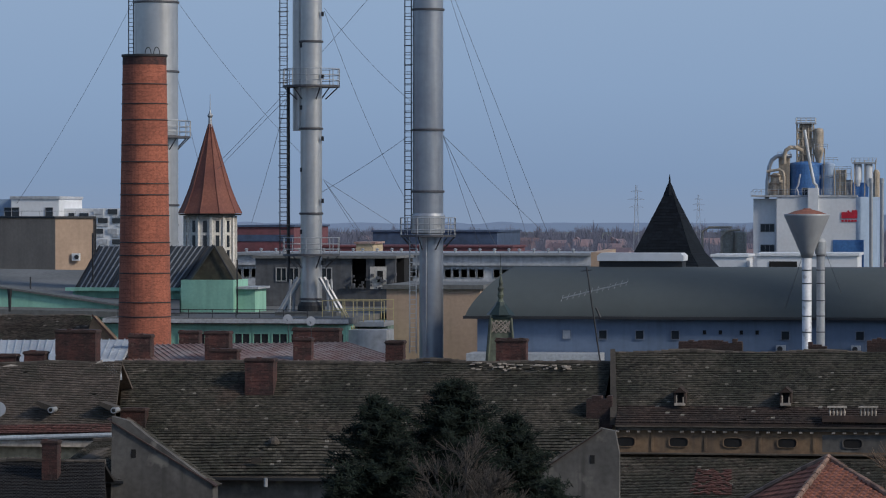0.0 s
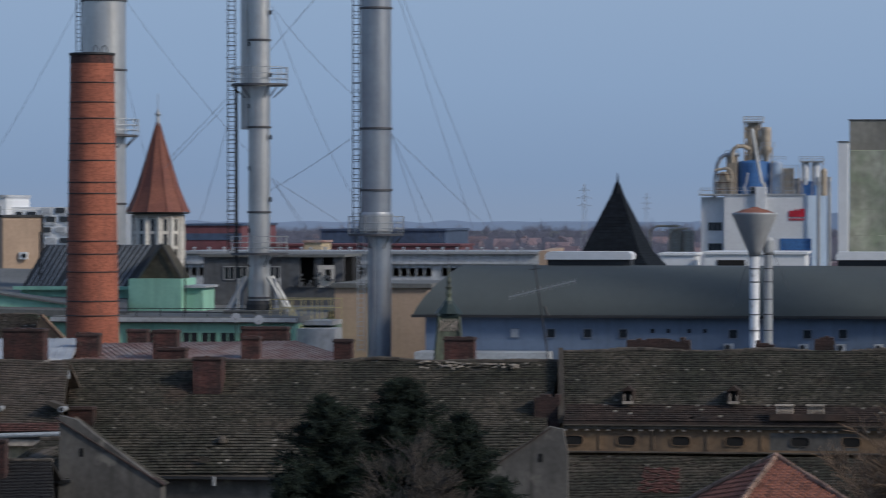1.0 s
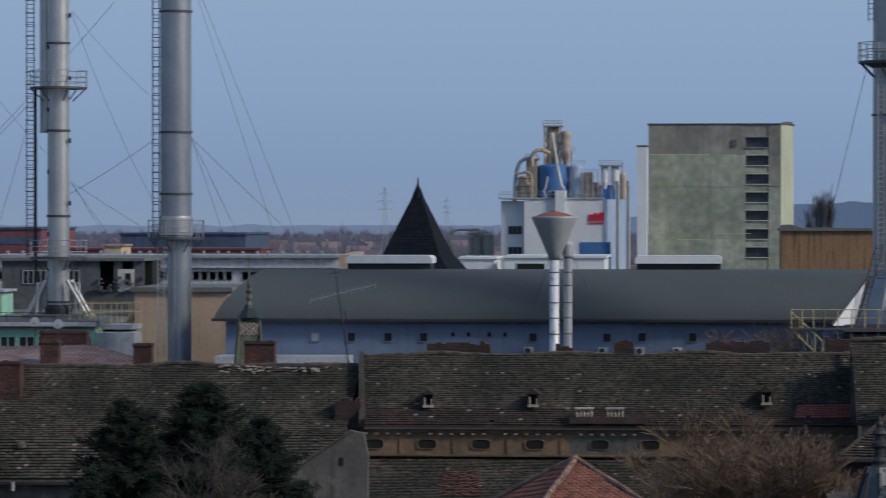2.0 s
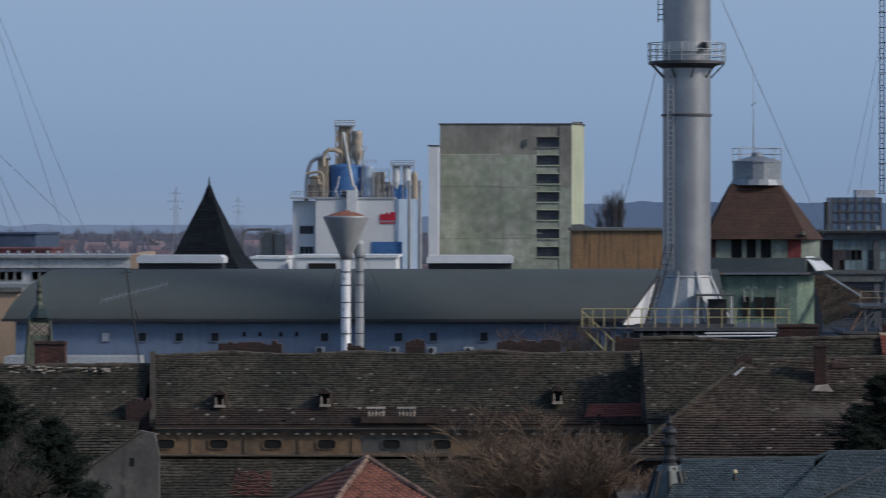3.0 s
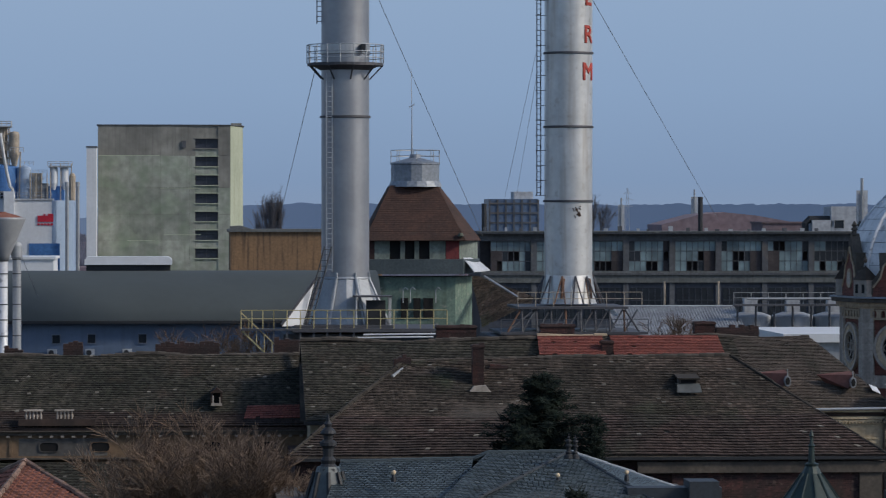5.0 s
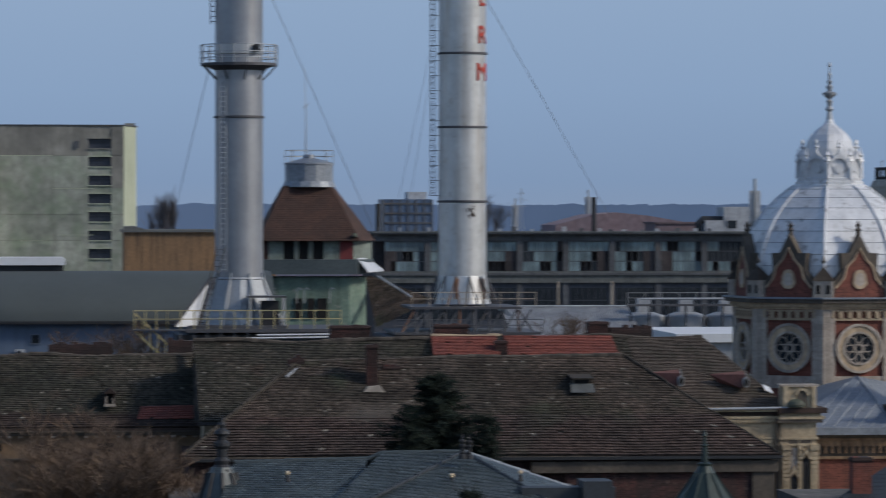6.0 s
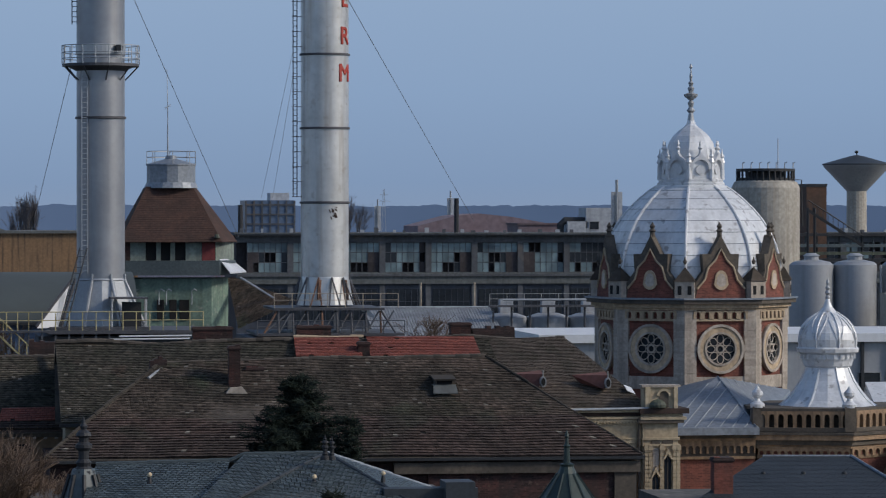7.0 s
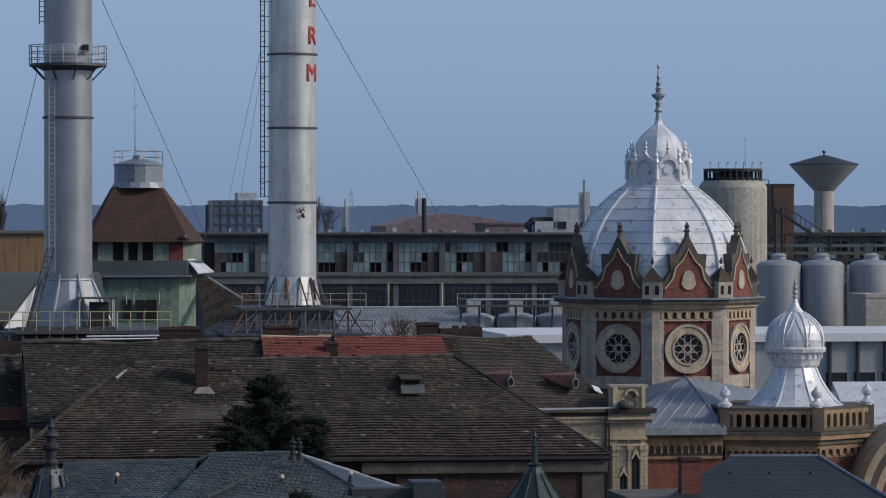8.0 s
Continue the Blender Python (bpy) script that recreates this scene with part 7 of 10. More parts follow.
def attic_front():
    xl, xr = -18.35, 6.4
    y = 180.6
    k = (-20.92 - -50.23) / 1000
    o = -50.23
    part("cornice", box(B(), xl, xr, y - 0.34, y + 0.4, 13.34, 13.5), EAVE_OLD, hB, "dark eaves cornice")
    part("cornice", box(B(), xl, xr, y - 0.2, y + 0.4, 13.12, 13.34), STONE_DARK, hB)
    part("cornice_lip", box(B(), xl, xr, y - 0.37, y - 0.3, 13.3, 13.36), RIDGE_TILE, hB)
    den = finish(box(B(), 0, 0.16, y - 0.24, y + 0.1, 13.02, 13.1), "dentil", STONE_GREY)
    i = 0
    while xl + i * 0.54 < xr:
        if i % 7 != 5:
            part("dentil", den, STONE_GREY, hB, m=Matrix.Translation((xl + i * 0.54, 0, 0)))
        i += 1
    part("moulding", box(B(), xl, xr, y - 0.1, y + 0.3, 11.92, 12.0), STONE_DARK, hB)
    tagged(part("eave_tiles", tile_mesh("eave_tiles", [((xl, y - 0.35, 13.52), (xr - 0.2, y - 0.35, 13.55), (xr - 0.2, y + 1.15, 14.34), (xl, y + 1.15, 14.32))], EAVE_OLD, 0.19, 0.22, 0.04, seed=71), EAVE_OLD, hB, "sooty brown lower courses"), kind="stuff")
    part("attic_wall", box(B(), xl, xr, y, y + 0.4, 11.99, 13.16), PLASTER_OCHRE, hB)
    for px in (1107, 1201, 1297, 1393, 1509, 1600, 1700, 1800, 1900):
        x = (-50.229 + 29.987 * (px / 1000) + -0.680 * (px / 1000) ** 2)
        w, h = 0.46, 0.23
        zc = 12.53
        bm = B()
        n = 16
        ring = [(math.copysign(abs(math.cos(2 * math.pi * j / n)) ** 0.55, math.cos(2 * math.pi * j / n)), math.copysign(abs(math.sin(2 * math.pi * j / n)) ** 0.55, math.sin(2 * math.pi * j / n))) for j in range(n)]
        loops = [[bm.verts.new((x + s * q[0] * w, yy, zc + s * q[1] * h)) for q in ring] for s, yy in ((1, y + 0.02), (1, y - 0.07), (1.13, y - 0.07), (1.13, y + 0.02))]
        for la_, lb_ in zip(loops, loops[1:]):
            for j in range(n):
                e = (j + 1) % n
                bm.faces.new((la_[j], la_[e], lb_[e], lb_[j]))
        wi = part("oval_window", bm, PLASTER_OCHRE if px != 1509 else PLASTER_GREY, hB)
        bm = B()
        bm.faces.new([bm.verts.new((x + q[0] * w, y - 0.02, zc + q[1] * h)) for q in ring])
        part("opening", bm, VOID, wi)
        if px < 1450:
            part("pilaster", box(B(), x + 1.28, x + 1.42, y - 0.06, y + 0.02, 12.1, 12.85), PLASTER_OCHRE, hB)
    part("bare_patch", box(B(), o + 1440 * k, o + 1590 * k, y - 0.012, y + 0.02, 12.1, 12.96), PLASTER_GREY, hB, "patch of bare grey plaster")
    # parapet balustrade pieces
    for px in (1465, 1520):
        x0 = (-50.229 + 29.987 * (px / 1000) + -0.680 * (px / 1000) ** 2)
        zb, zt = 13.95, 14.42
        bl = part("balustrade", box(B(), x0, x0 + 0.95, y - 0.45, y - 0.15, zt - 0.08, zt), STONE_GREY, hB)
        for j in range(5):
            part("baluster", lathe(B(), [(0.04, zb), (0.065, zb + 0.16), (0.03, zb + 0.3), (0.05, zt - 0.08)], 8, x0 + 0.12 + j * 0.18, y - 0.3), STONE_GREY, bl)
    part("balustrade_plinth", box(B(), o + 1440 * k, o + 1570 * k, y - 0.5, y - 0.1, 13.62, 13.95), EAVE_OLD, hB)
    # lower mossy lean-to roof in front
    lo = [(xl, 174, 9.47), (xr, 174, 9.47), (xr, 180, 11.79), (xl, 180, 11.79)]
    part("lower_roof", tile_mesh("lower_roof", [tuple(lo)], OLD_TILE, 0.17, 0.2, 0.05, seed=9, lost=0.02), OLD_TILE, hB)
    tagged(part("worn_patch", tile_mesh("worn_patch", [((-14.3, 175.9, 10.28), (-12.2, 175.9, 10.28), (-12.4, 178.6, 11.33), (-14.1, 178.6, 11.33))], EAVE_TILE, 0.17, 0.2, 0.04, lost=0.3, seed=15), EAVE_TILE, hB, "patch of redder bared tiles"), kind="stuff")
    part("lower_roof_deck", slab(*[(p[0], p[1], p[2] - 0.05) for p in lo]), BRICK_RED, hB)
    part("lower_wall", box(B(), xl, xr, 174.4, 180.4, 0, 9.27), PLASTER_GREY, hB)
    # new red tiles and a darker mended strip along the eave
    e0, e1 = Vector((3.16, 180.9, 13.78)), Vector((5.99, 180.9, 13.83))
    part("mended_tiles", tile_mesh("mended", [(e0 + Vector((0, -0.05, 0.1)), e1 + Vector((0, -0.05, 0.1)), e1 + Vector((0, 0.8, 0.72)), e0 + Vector((0.2, 0.8, 0.72)))], RED_TILE, 0.16, 0.2, 0.02), RED_TILE, hB, "strip of newer red tiles")
    # upright joints where roofs meet
    for t0, px, dd in ((0, 1084, 0),):
        part("firewall_coping", slab((-18.67, 180.8, 13.76), (-18.32, 180.8, 13.76), (-18.84, 185.0, 17.02), (-19.1, 185.0, 17.01), 0.4), RIDGE_TILE, hB)
    part("valley", slab((5.98, 180.6, 13.79), (6.3, 180.6, 13.79), (6.26, 184.6, 17.56), (6.06, 184.6, 17.56), 0.3), STONE_DARK, hB)


attic_front()


def dormer(at, w=0.46, h=0.6, label="tiny roof dormer with an open shutter"):
    t = thing("roof_dormer", at, label, "dormer", "roof dormers")
    part("cheek", box(B(), -w / 2 - 0.06, -w / 2 + 0.03, -0.3, 0.9, 0, h), EAVE_OLD, t)
    part("cheek", box(B(), w / 2 - 0.03, w / 2 + 0.06, -0.3, 0.9, 0, h), EAVE_OLD, t)
    part("jamb", box(B(), -w / 2 + 0.03, -w / 2 + 0.09, -0.32, -0.2, 0, h * 0.7), STONE_GREY, t)
    part("jamb", box(B(), w / 2 - 0.09, w / 2 - 0.03, -0.32, -0.2, 0, h * 0.55), STONE_GREY, t)
    part("sill", box(B(), -w / 2 - 0.04, w / 2 + 0.04, -0.36, -0.2, -0.1, 0.03), STONE_GREY, t)
    part("opening", box(B(), -w / 2 + 0.06, w / 2 - 0.06, -0.1, 0.8, 0, h), VOID, t)
    part("roof", prism(B(), [(-w / 2 - 0.1, h - 0.05), (w / 2 + 0.1, h - 0.05), (0, h + 0.22)], "y", -0.42, 1.2), EAVE_OLD, t)
    return t


d0 = dormer((-15.2, 181.6, 14.43))
copy_thing(d0, pose(-9.89, 181.6, 14.47))
copy_thing(d0, pose(1.81, 181.6, 14.62))

# house C: rear range and the hipped front range
hC = roof_house("old_house", "long old house with a mossy tile roof", (6.11, 176.0, 14.03), (28.59, 176.0, 14.46), (27.99, 182.0, 17.87), (6.03, 182.0, 17.71), 6.0, OLD_TILE, PLASTER_CREAM, seed=6, course=0.15)
hE = roof_house("old_house", "old house with a dusty brown tile roof", (28.59, 176.0, 14.46), (35.42, 176.0, 14.46), (31.91, 182.0, 17.91), (27.99, 182.0, 17.87), 6.0, LEFT_TILE, PLASTER_CREAM, seed=16, course=0.15)
za = Vector((17.94, 179.9, 17.0))
zb_ = Vector((27.35, 179.9, 16.95))
zc_ = Vector((27.23, 182.0, 17.93))
zd_ = Vector((18.03, 182.0, 17.89))
up = Vector((0, -0.02, 0.09))
part("mended_tiles", tile_mesh("mended", [(za + up, za.lerp(zb_, 0.36) + up, zd_.lerp(zc_, 0.36) + up, zd_ + up)], RED_TILE, 0.17, 0.22, 0.03), RED_TILE, hC, "stretch of newer red tiles")
part("mended_tiles", tile_mesh("mended", [(za.lerp(zb_, 0.40) + up, zb_ + up, zc_ + up, zd_.lerp(zc_, 0.40) + up)], RED_TILE, 0.17, 0.22, 0.03), RED_TILE, hC, "stretch of newer red tiles")
ridge_caps(hC, "ridge", zd_ + Vector((0, 0, 0.1)), zd_.lerp(zc_, 0.38) + Vector((0, 0, 0.12)), STONE, r=0.1, step=0.5)

eL, eR = (5.04, 168.0, 12.87), (33.27, 168.0, 12.76)
rL, rR = (10.83, 174.5, 17.03), (26.67, 174.5, 17.27)
hD = roof_house("old_house", "old house with a broad hipped patchy tile roof", eL, eR, rR, rL, 6.5, OLD_TILE_BROWN, BRICK_RED, seed=12, course=0.17, width=0.21, sag=0.09, coarse=0.4)
ridge_caps(hD, "hip", (eL[0], eL[1], eL[2] + 0.03), (rL[0], rL[1], rL[2] + 0.03), DARK_HIP, r=0.12)
ridge_caps(hD, "hip", eR, rR, DARK_HIP, r=0.08)
part("hip_lead", tube(B(), (10.18, 173.3, 16.32), (10.98, 174.3, 16.82), 0.08, 6), GALV, hD)
bk = Vector((1.5, 9, 0))
part("side_roof", tile_mesh("side", [(eR, tuple(Vector(eR) + Vector((0, 13, 0))), tuple(Vector(rR) + Vector((0, 0.5, 0))), rR)], OLD_TILE, seed=14), OLD_TILE, hD)
part("under_eave_wall", box(B(), 23.07, 32.29, 168.32, 168.8, 2, 12.64), BRICK_RED, hD)
part("eave_moulding", box(B(), 21.41, 33.17, 168.08, 168.4, 11.97, 12.5), STONE_DARK, hD)
part("corner_pier", box(B(), 31.96, 33.0, 168.2, 172, 2, 12.5), STONE_DARK, hD)

# beige ornate town house at the end of house C
def corner_house():
    y = 175.9
    o = 34.83 - 1080 * 0.027802
    k = 0.027802
    def Z(py): return 34.84 - py * (34.84 - 6.78) / 1000
    t = thing("ornate_town_house", (o + 1080 * k, y, 0), "weathered beige town house with rich cornices", "house", site=True)
    part("wall", box(B(), o + 940 * k, o + 1078 * k, y - 0.1, y + 9, 0, Z(735)), PLASTER_CREAM, t)
    part("wall", box(B(), o + 1078 * k, o + 1142 * k, y - 0.3, y + 9, 0, Z(736)), PLASTER_CREAM, t)
    # dark courses mix their red-brown tone with the shade under the gutter
    for py0, py1, pr in ((722, 729, 0.22), (730, 736, 0.05), (737, 741, 0.16), (742, 747, 0.1), (774, 777, 0.09), (778, 784, 0.05)):
        part("cornice", box(B(), o + 930 * k, o + 1085 * k, y - 0.1 - pr, y + 0.5, Z(py1), Z(py0)), EAVE_OLD if py0 == 730 else PLASTER_CREAM, t)
    for py0, py1, pr, ex in ((722, 731, 0.35, 18), (732, 737, 0.12, 8), (737, 742, 0.25, 14), (742, 748, 0.1, 6), (774, 778, 0.08, 3), (785, 789, 0.06, 2)):
        part("cornice", box(B(), o + (1078 - ex * 0.4) * k, o + (1142 + ex) * k, y - 0.3 - pr, y + 3, Z(py1), Z(py0)), EAVE_OLD if py0 < 730 else PLASTER_CREAM, t)
    part("parapet", box(B(), o + 1080 * k, o + 1140 * k, y - 0.3, y + 0.5, Z(736), Z(684)), PLASTER_CREAM, t)
    part("parapet_cap", box(B(), o + 1076 * k, o + 1146 * k, y - 0.42, y + 0.62, Z(685), Z(681)), STONE_GREY, t)
    # niche in the parapet, a dark plate for its shade, with a domed copper cover before it
    arc = [(o + 1116 * k + 0.24 * math.cos(radians(v)), Z(700) + 0.24 * math.sin(radians(v))) for v in range(0, 181, 20)]
    part("niche", prism(B(), [(o + 1116 * k + 0.24, Z(720)), *arc, (o + 1116 * k - 0.24, Z(720))], "y", y - 0.34, y - 0.28), STONE_DARK, t)
    rim = [(o + 1116 * k + 0.36 * math.cos(radians(v)), Z(700) + 0.36 * math.sin(radians(v))) for v in range(0, 181, 20)]
    part("niche_arch", prism(B(), [*rim, *arc[::-1]], "y", y - 0.42, y - 0.3), PLASTER_CREAM, t)
    part("copper_cover", lathe(B(), [(0.42, 0), (0.44, 0.12), (0.36, 0.26), (0.2, 0.36), (0.06, 0.4)], 14), COPPER, t, "domed verdigris cover", m=Matrix.Translation((o + 1104 * k, y - 0.5, Z(720))))
    part("end_block", box(B(), o + 1082 * k, o + 1091 * k, y - 0.44, y - 0.28, Z(724), Z(684)), PLASTER_CREAM, t)
    part("end_block", box(B(), o + 1134 * k, o + 1141 * k, y - 0.44, y - 0.28, Z(724), Z(684)), PLASTER_CREAM, t)
    # the cornice's shade is put into this strip's dark colour
    part("soffit", box(B(), o + 1068 * k, o + 1152 * k, y - 0.5, y + 0.2, Z(748), Z(742)), STONE_DARK, t, "cornice underside coloured dark for its shade")
    for px in (1084, 1091, 1112, 1135, 1142):
        pl = part("pilaster", box(B(), o + (px - 2.6) * k, o + (px + 2.6) * k, y - 0.42, y - 0.3, 3, Z(786)), PLASTER_CREAM, t)
        for j in range(14):
            part("quoin", box(B(), o + (px - 3.2) * k, o + (px + 3.2) * k, y - 0.46, y - 0.3, Z(882) + j * 0.21 - 0.4, Z(882) + j * 0.21 - 0.24), PLASTER_CREAM, pl)
        part("capital", box(B(), o + (px - 4) * k, o + (px + 4) * k, y - 0.5, y - 0.3, Z(796), Z(787)), PLASTER_CREAM, pl)
    for px, top in ((1101, 838), (1123, 806)):
        w = part("arched_window", prism(B(), [(o + (px - 6) * k, 5), (o + (px + 6) * k, 5), (o + (px + 6) * k, Z(top + 8)), (o + px * k, Z(top)), (o + (px - 6) * k, Z(top + 8))], "y", y - 0.36, y - 0.28), GLASS, t)
        part("window_bar", box(B(), o + (px - 0.7) * k, o + (px + 0.7) * k, y - 0.38, y - 0.36, 5, Z(top + 2)), STONE_DARK, w)
        part("hood", prism(B(), [(o + (px - 9) * k, Z(top + 6)), (o + (px - 6) * k, Z(top + 6)), (o + px * k, Z(top - 4)), (o + (px + 6) * k, Z(top + 6)), (o + (px + 9) * k, Z(top + 6)), (o + px * k, Z(top - 14))], "y", y - 0.5, y - 0.28), PLASTER_CREAM, w)
    # dark strip that stands for shade below the gutter
    part("shadow_gap", box(B(), o + 935 * k, o + 1078 * k, y - 0.13, y + 0.3, Z(748), Z(742)), STONE_DARK, t, "dark band painted as shade under the gutter")
    part("rain_gutter", tube(B(), (o + 925 * k, y - 0.42, Z(724)), (o + 1090 * k, y - 0.42, Z(722)), 0.07, 8), GALV, t, "pale sheet gutter")
    for px0, px1 in ((1094, 1109), (1114, 1133)):
        part("frieze_panel", box(B(), o + px0 * k, o + px1 * k, y - 0.35, y - 0.28, Z(787), Z(779)), STONE_DARK, t, "dark frieze panel")
    part("relief_panel", box(B(), o + 1096 * k, o + 1107 * k, y - 0.34, y - 0.28, Z(832), Z(793)), STONE_GREY, t)
    den = finish(box(B(), 0, 0.08, y - 0.24, y - 0.05, Z(749), Z(744)), "dentil", PLASTER_CREAM)
    for i in range(21):
        part("dentil", den, PLASTER_CREAM, t, m=Matrix.Translation((o + 955 * k + i * 0.165, 0, 0)))
    for px in (1010, 1050):
        window(t, o + px * k, y - 0.12, Z(870), 0.8, 1.9, frame_mat=STONE, sill=True, cols=2)
    part("down_pipe", tube(B(), (o + 1072 * k, y - 0.25, 4), (o + 1072 * k, y - 0.25, Z(740)), 0.07, 6), STONE_DARK, t)


corner_house()


# ---------------- synagogue: domed drum, turret, porch roofs ----------------
def synagogue():
    D = 200
    cx, cy = 43.43, 205.0
    s = 205 / 6385.2
    view = math.atan2(cx, cy)
    th0 = -math.pi / 2 - view + radians(19)      # outward normal of the facet that faces the viewer
    A = 156 * s                                # apothem
    R = A / math.cos(math.pi / 8)
    def Z(py): return 36.65 - py * (36.65 - 3.89) / 1000
    t = thing("synagogue_dome", (cx, cy, 0), "brick drum with rose windows under a silver dome", "dome", site=True)
    n8 = th0 + math.pi / 8
    part("drum", lathe(B(), [(R, 0), (R, Z(530))], 8, cx, cy, n8), BRICK_SYN, t, "red brick octagonal drum")
    for py0, py1, rr, mt in ((682, 660, 1.02, STONE_GREY), (564, 560, 1.03, STONE), (545, 541, 1.035, STONE), (541, 534, 1.07, STONE), (534, 527, 1.12, STONE_DARK), (527, 524, 1.14, ZINC)):
        part("cornice", lathe(B(), [(R * rr, Z(py0)), (R * rr, Z(py1))], 8, cx, cy, n8), mt, t)
    # dome
    prof = [(152, 500), (152, 470), (149, 450), (143, 430), (134, 410), (122, 390), (106, 370), (88, 352), (70, 337), (58, 330)]
    part("dome", lathe(B(), [(r * s / math.cos(math.pi / 8) * 0.97, Z(p)) for r, p in prof], 8, cx, cy, n8), SILVER_ROOF, t, "silver sheet dome")
    for i in range(8):
        a = n8 + i * math.pi / 4
        pts = [(cx + r * s / math.cos(math.pi / 8) * 0.975 * math.cos(a), cy + r * s / math.cos(math.pi / 8) * 0.975 * math.sin(a), Z(p)) for r, p in prof]
        part("dome_rib", pipe(B(), pts, 0.085, 6), SILVER_ROOF, t)
        for j in range(1, len(prof) - 1):
            b = a + math.pi / 4
            r, p = prof[j]
            q = r * s / math.cos(math.pi / 8) * 0.972
            part("sheet_seam", tube(B(), (cx + q * math.cos(a), cy + q * math.sin(a), Z(p)), (cx + q * math.cos(b), cy + q * math.sin(b), Z(p)), 0.018, 4), ZINC, t)
    # lantern
    k8 = 1 / math.cos(math.pi / 8)
    ln = part("lantern", lathe(B(), [(r * s, Z(p)) for r, p in ((66, 334), (65, 330), (61, 328), (61, 324), (58, 322), (58, 318), (55, 316), (54, 296), (53, 284), (46, 281))], 8, cx, cy, n8), SILVER_ROOF, t, "silver sheet lantern")
    part("cap", lathe(B(), [(r * s * k8 * 0.97, Z(p)) for r, p in ((45, 292), (44, 280), (42, 266), (38, 252), (31, 241), (22, 232), (13, 225), (8, 220), (6, 213))], 8, cx, cy, n8), SILVER_ROOF, ln)
    for i in range(8):
        a = th0 + i * math.pi / 4
        m = Matrix.Translation((cx, cy, 0)) @ Matrix.Rotation(a + math.pi / 2, 4, "Z")
        q = 55 * s * math.cos(math.pi / 8)
        bm = B()
        ww = 17 * s
        arc = [(ww * math.cos(radians(v)), Z(296) + ww * 0.9 * math.sin(radians(v))) for v in range(0, 181, 20)]
        hood = [(ww * 1.18, Z(300)), (ww * 1.1, Z(290)), (ww * 0.75, Z(282)), (ww * 0.3, Z(277)), (0, Z(269)), (-ww * 0.3, Z(277)), (-ww * 0.75, Z(282)), (-ww * 1.1, Z(290)), (-ww * 1.18, Z(300))]
        inner = [(0.85 * px_, Z(296) + 0.85 * (pz_ - Z(296))) for px_, pz_ in arc]
        prism(bm, [*hood, (-ww * 0.85, Z(300)), *inner[::-1], (ww * 0.85, Z(300))], "y", -q - 0.16, -q + 0.1)
        part("ogee_hood", bm, SILVER_ROOF, ln, m=m)
        ro_ = [(ww * 0.5 * math.cos(2 * math.pi * v / 14), Z(301) + ww * 0.5 * math.sin(2 * math.pi * v / 14)) for v in range(14)]
        part("roundel", prism(B(), ro_, "y", -q - 0.08, -q + 0.05), SILVER_ROOF, ln, m=m)
        part("hood_finial", lathe(B(), [(0.1, Z(272)), (0.07, Z(266)), (0.15, Z(263)), (0.05, Z(259)), (0.08, Z(256)), (0.02, Z(249))], 8, 0, -q - 0.03), SILVER_ROOF, ln, m=m)
        b = a + math.pi / 8
        part("pinnacle", lathe(B(), [(0.16, Z(318)), (0.13, Z(290)), (0.19, Z(288)), (0.1, Z(280)), (0.15, Z(277)), (0.05, Z(272)), (0.02, Z(264))], 8, cx + 56 * s * math.cos(b), cy + 56 * s * math.sin(b)), SILVER_ROOF, ln)
    fi = [(7, 218), (4, 200), (8, 196), (4, 190), (6, 182), (3, 178), (12, 171), (13, 167), (4, 164), (6, 156), (3, 152), (5, 147), (2, 143), (3, 135), (1.5, 130), (1.2, 122), (3, 119), (1, 113)]
    part("finial", lathe(B(), [(r * s, Z(p)) for r, p in fi], 12, cx, cy), GALV, t, "tall turned metal finial")
    # facets
    W = 2 * A * math.tan(math.pi / 8)
    for i in range(8):
        a = th0 + i * math.pi / 4
        m = Matrix.Translation((cx, cy, 0)) @ Matrix.Rotation(a + math.pi / 2, 4, "Z")
        # corner piers
        pr = part("pier", box(B(), W / 2 - 0.62, W / 2 + 0.06, -A - 0.14, -A + 0.2, 0, Z(541)), STONE_GREY, t, "grey stone corner pier", m=m)
        part("pier", box(B(), -W / 2 - 0.06, -W / 2 + 0.62, -A - 0.14, -A + 0.2, 0, Z(541)), STONE_GREY, t, m=m)
        for j in range(11):
            zz = Z(678) + j * 0.4
            part("pier_block", box(B(), W / 2 - 0.64, W / 2 + 0.065, -A - 0.16, -A + 0.1, zz, zz + 0.37), STONE_GREY, t, m=m)
            part("pier_block", box(B(), -W / 2 - 0.065, -W / 2 + 0.64, -A - 0.16, -A + 0.1, zz, zz + 0.37), STONE_GREY, t, m=m)
        # rose window
        zc = Z(612)
        def ring(r0, r1, y0, y1, nn=36):
            bm = B()
            loops = [[bm.verts.new((r * math.cos(2 * math.pi * j / nn), yy, zc + r * math.sin(2 * math.pi * j / nn))) for j in range(nn)] for r, yy in ((r0, y1), (r0, y0), (r1, y0), (r1, y1))]
            for la, lb in zip(loops, loops[1:]):
                for j in range(nn):
                    k = (j + 1) % nn
                    bm.faces.new((la[j], la[k], lb[k], lb[j]))
            return bm
        ro = 42 * s
        rose = part("rose_window", ring(ro * 0.66, ro, -A - 0.2, -A + 0.05), STONE, t, "stone rose window with eight petals", m=m)
        part("outer_moulding", ring(ro * 0.93, ro * 1.04, -A - 0.26, -A - 0.15), STONE_GREY, rose)
        part("inner_moulding", ring(ro * 0.63, ro * 0.71, -A - 0.25, -A - 0.1), STONE_GREY, rose)
        bm = B()
        nn = 32
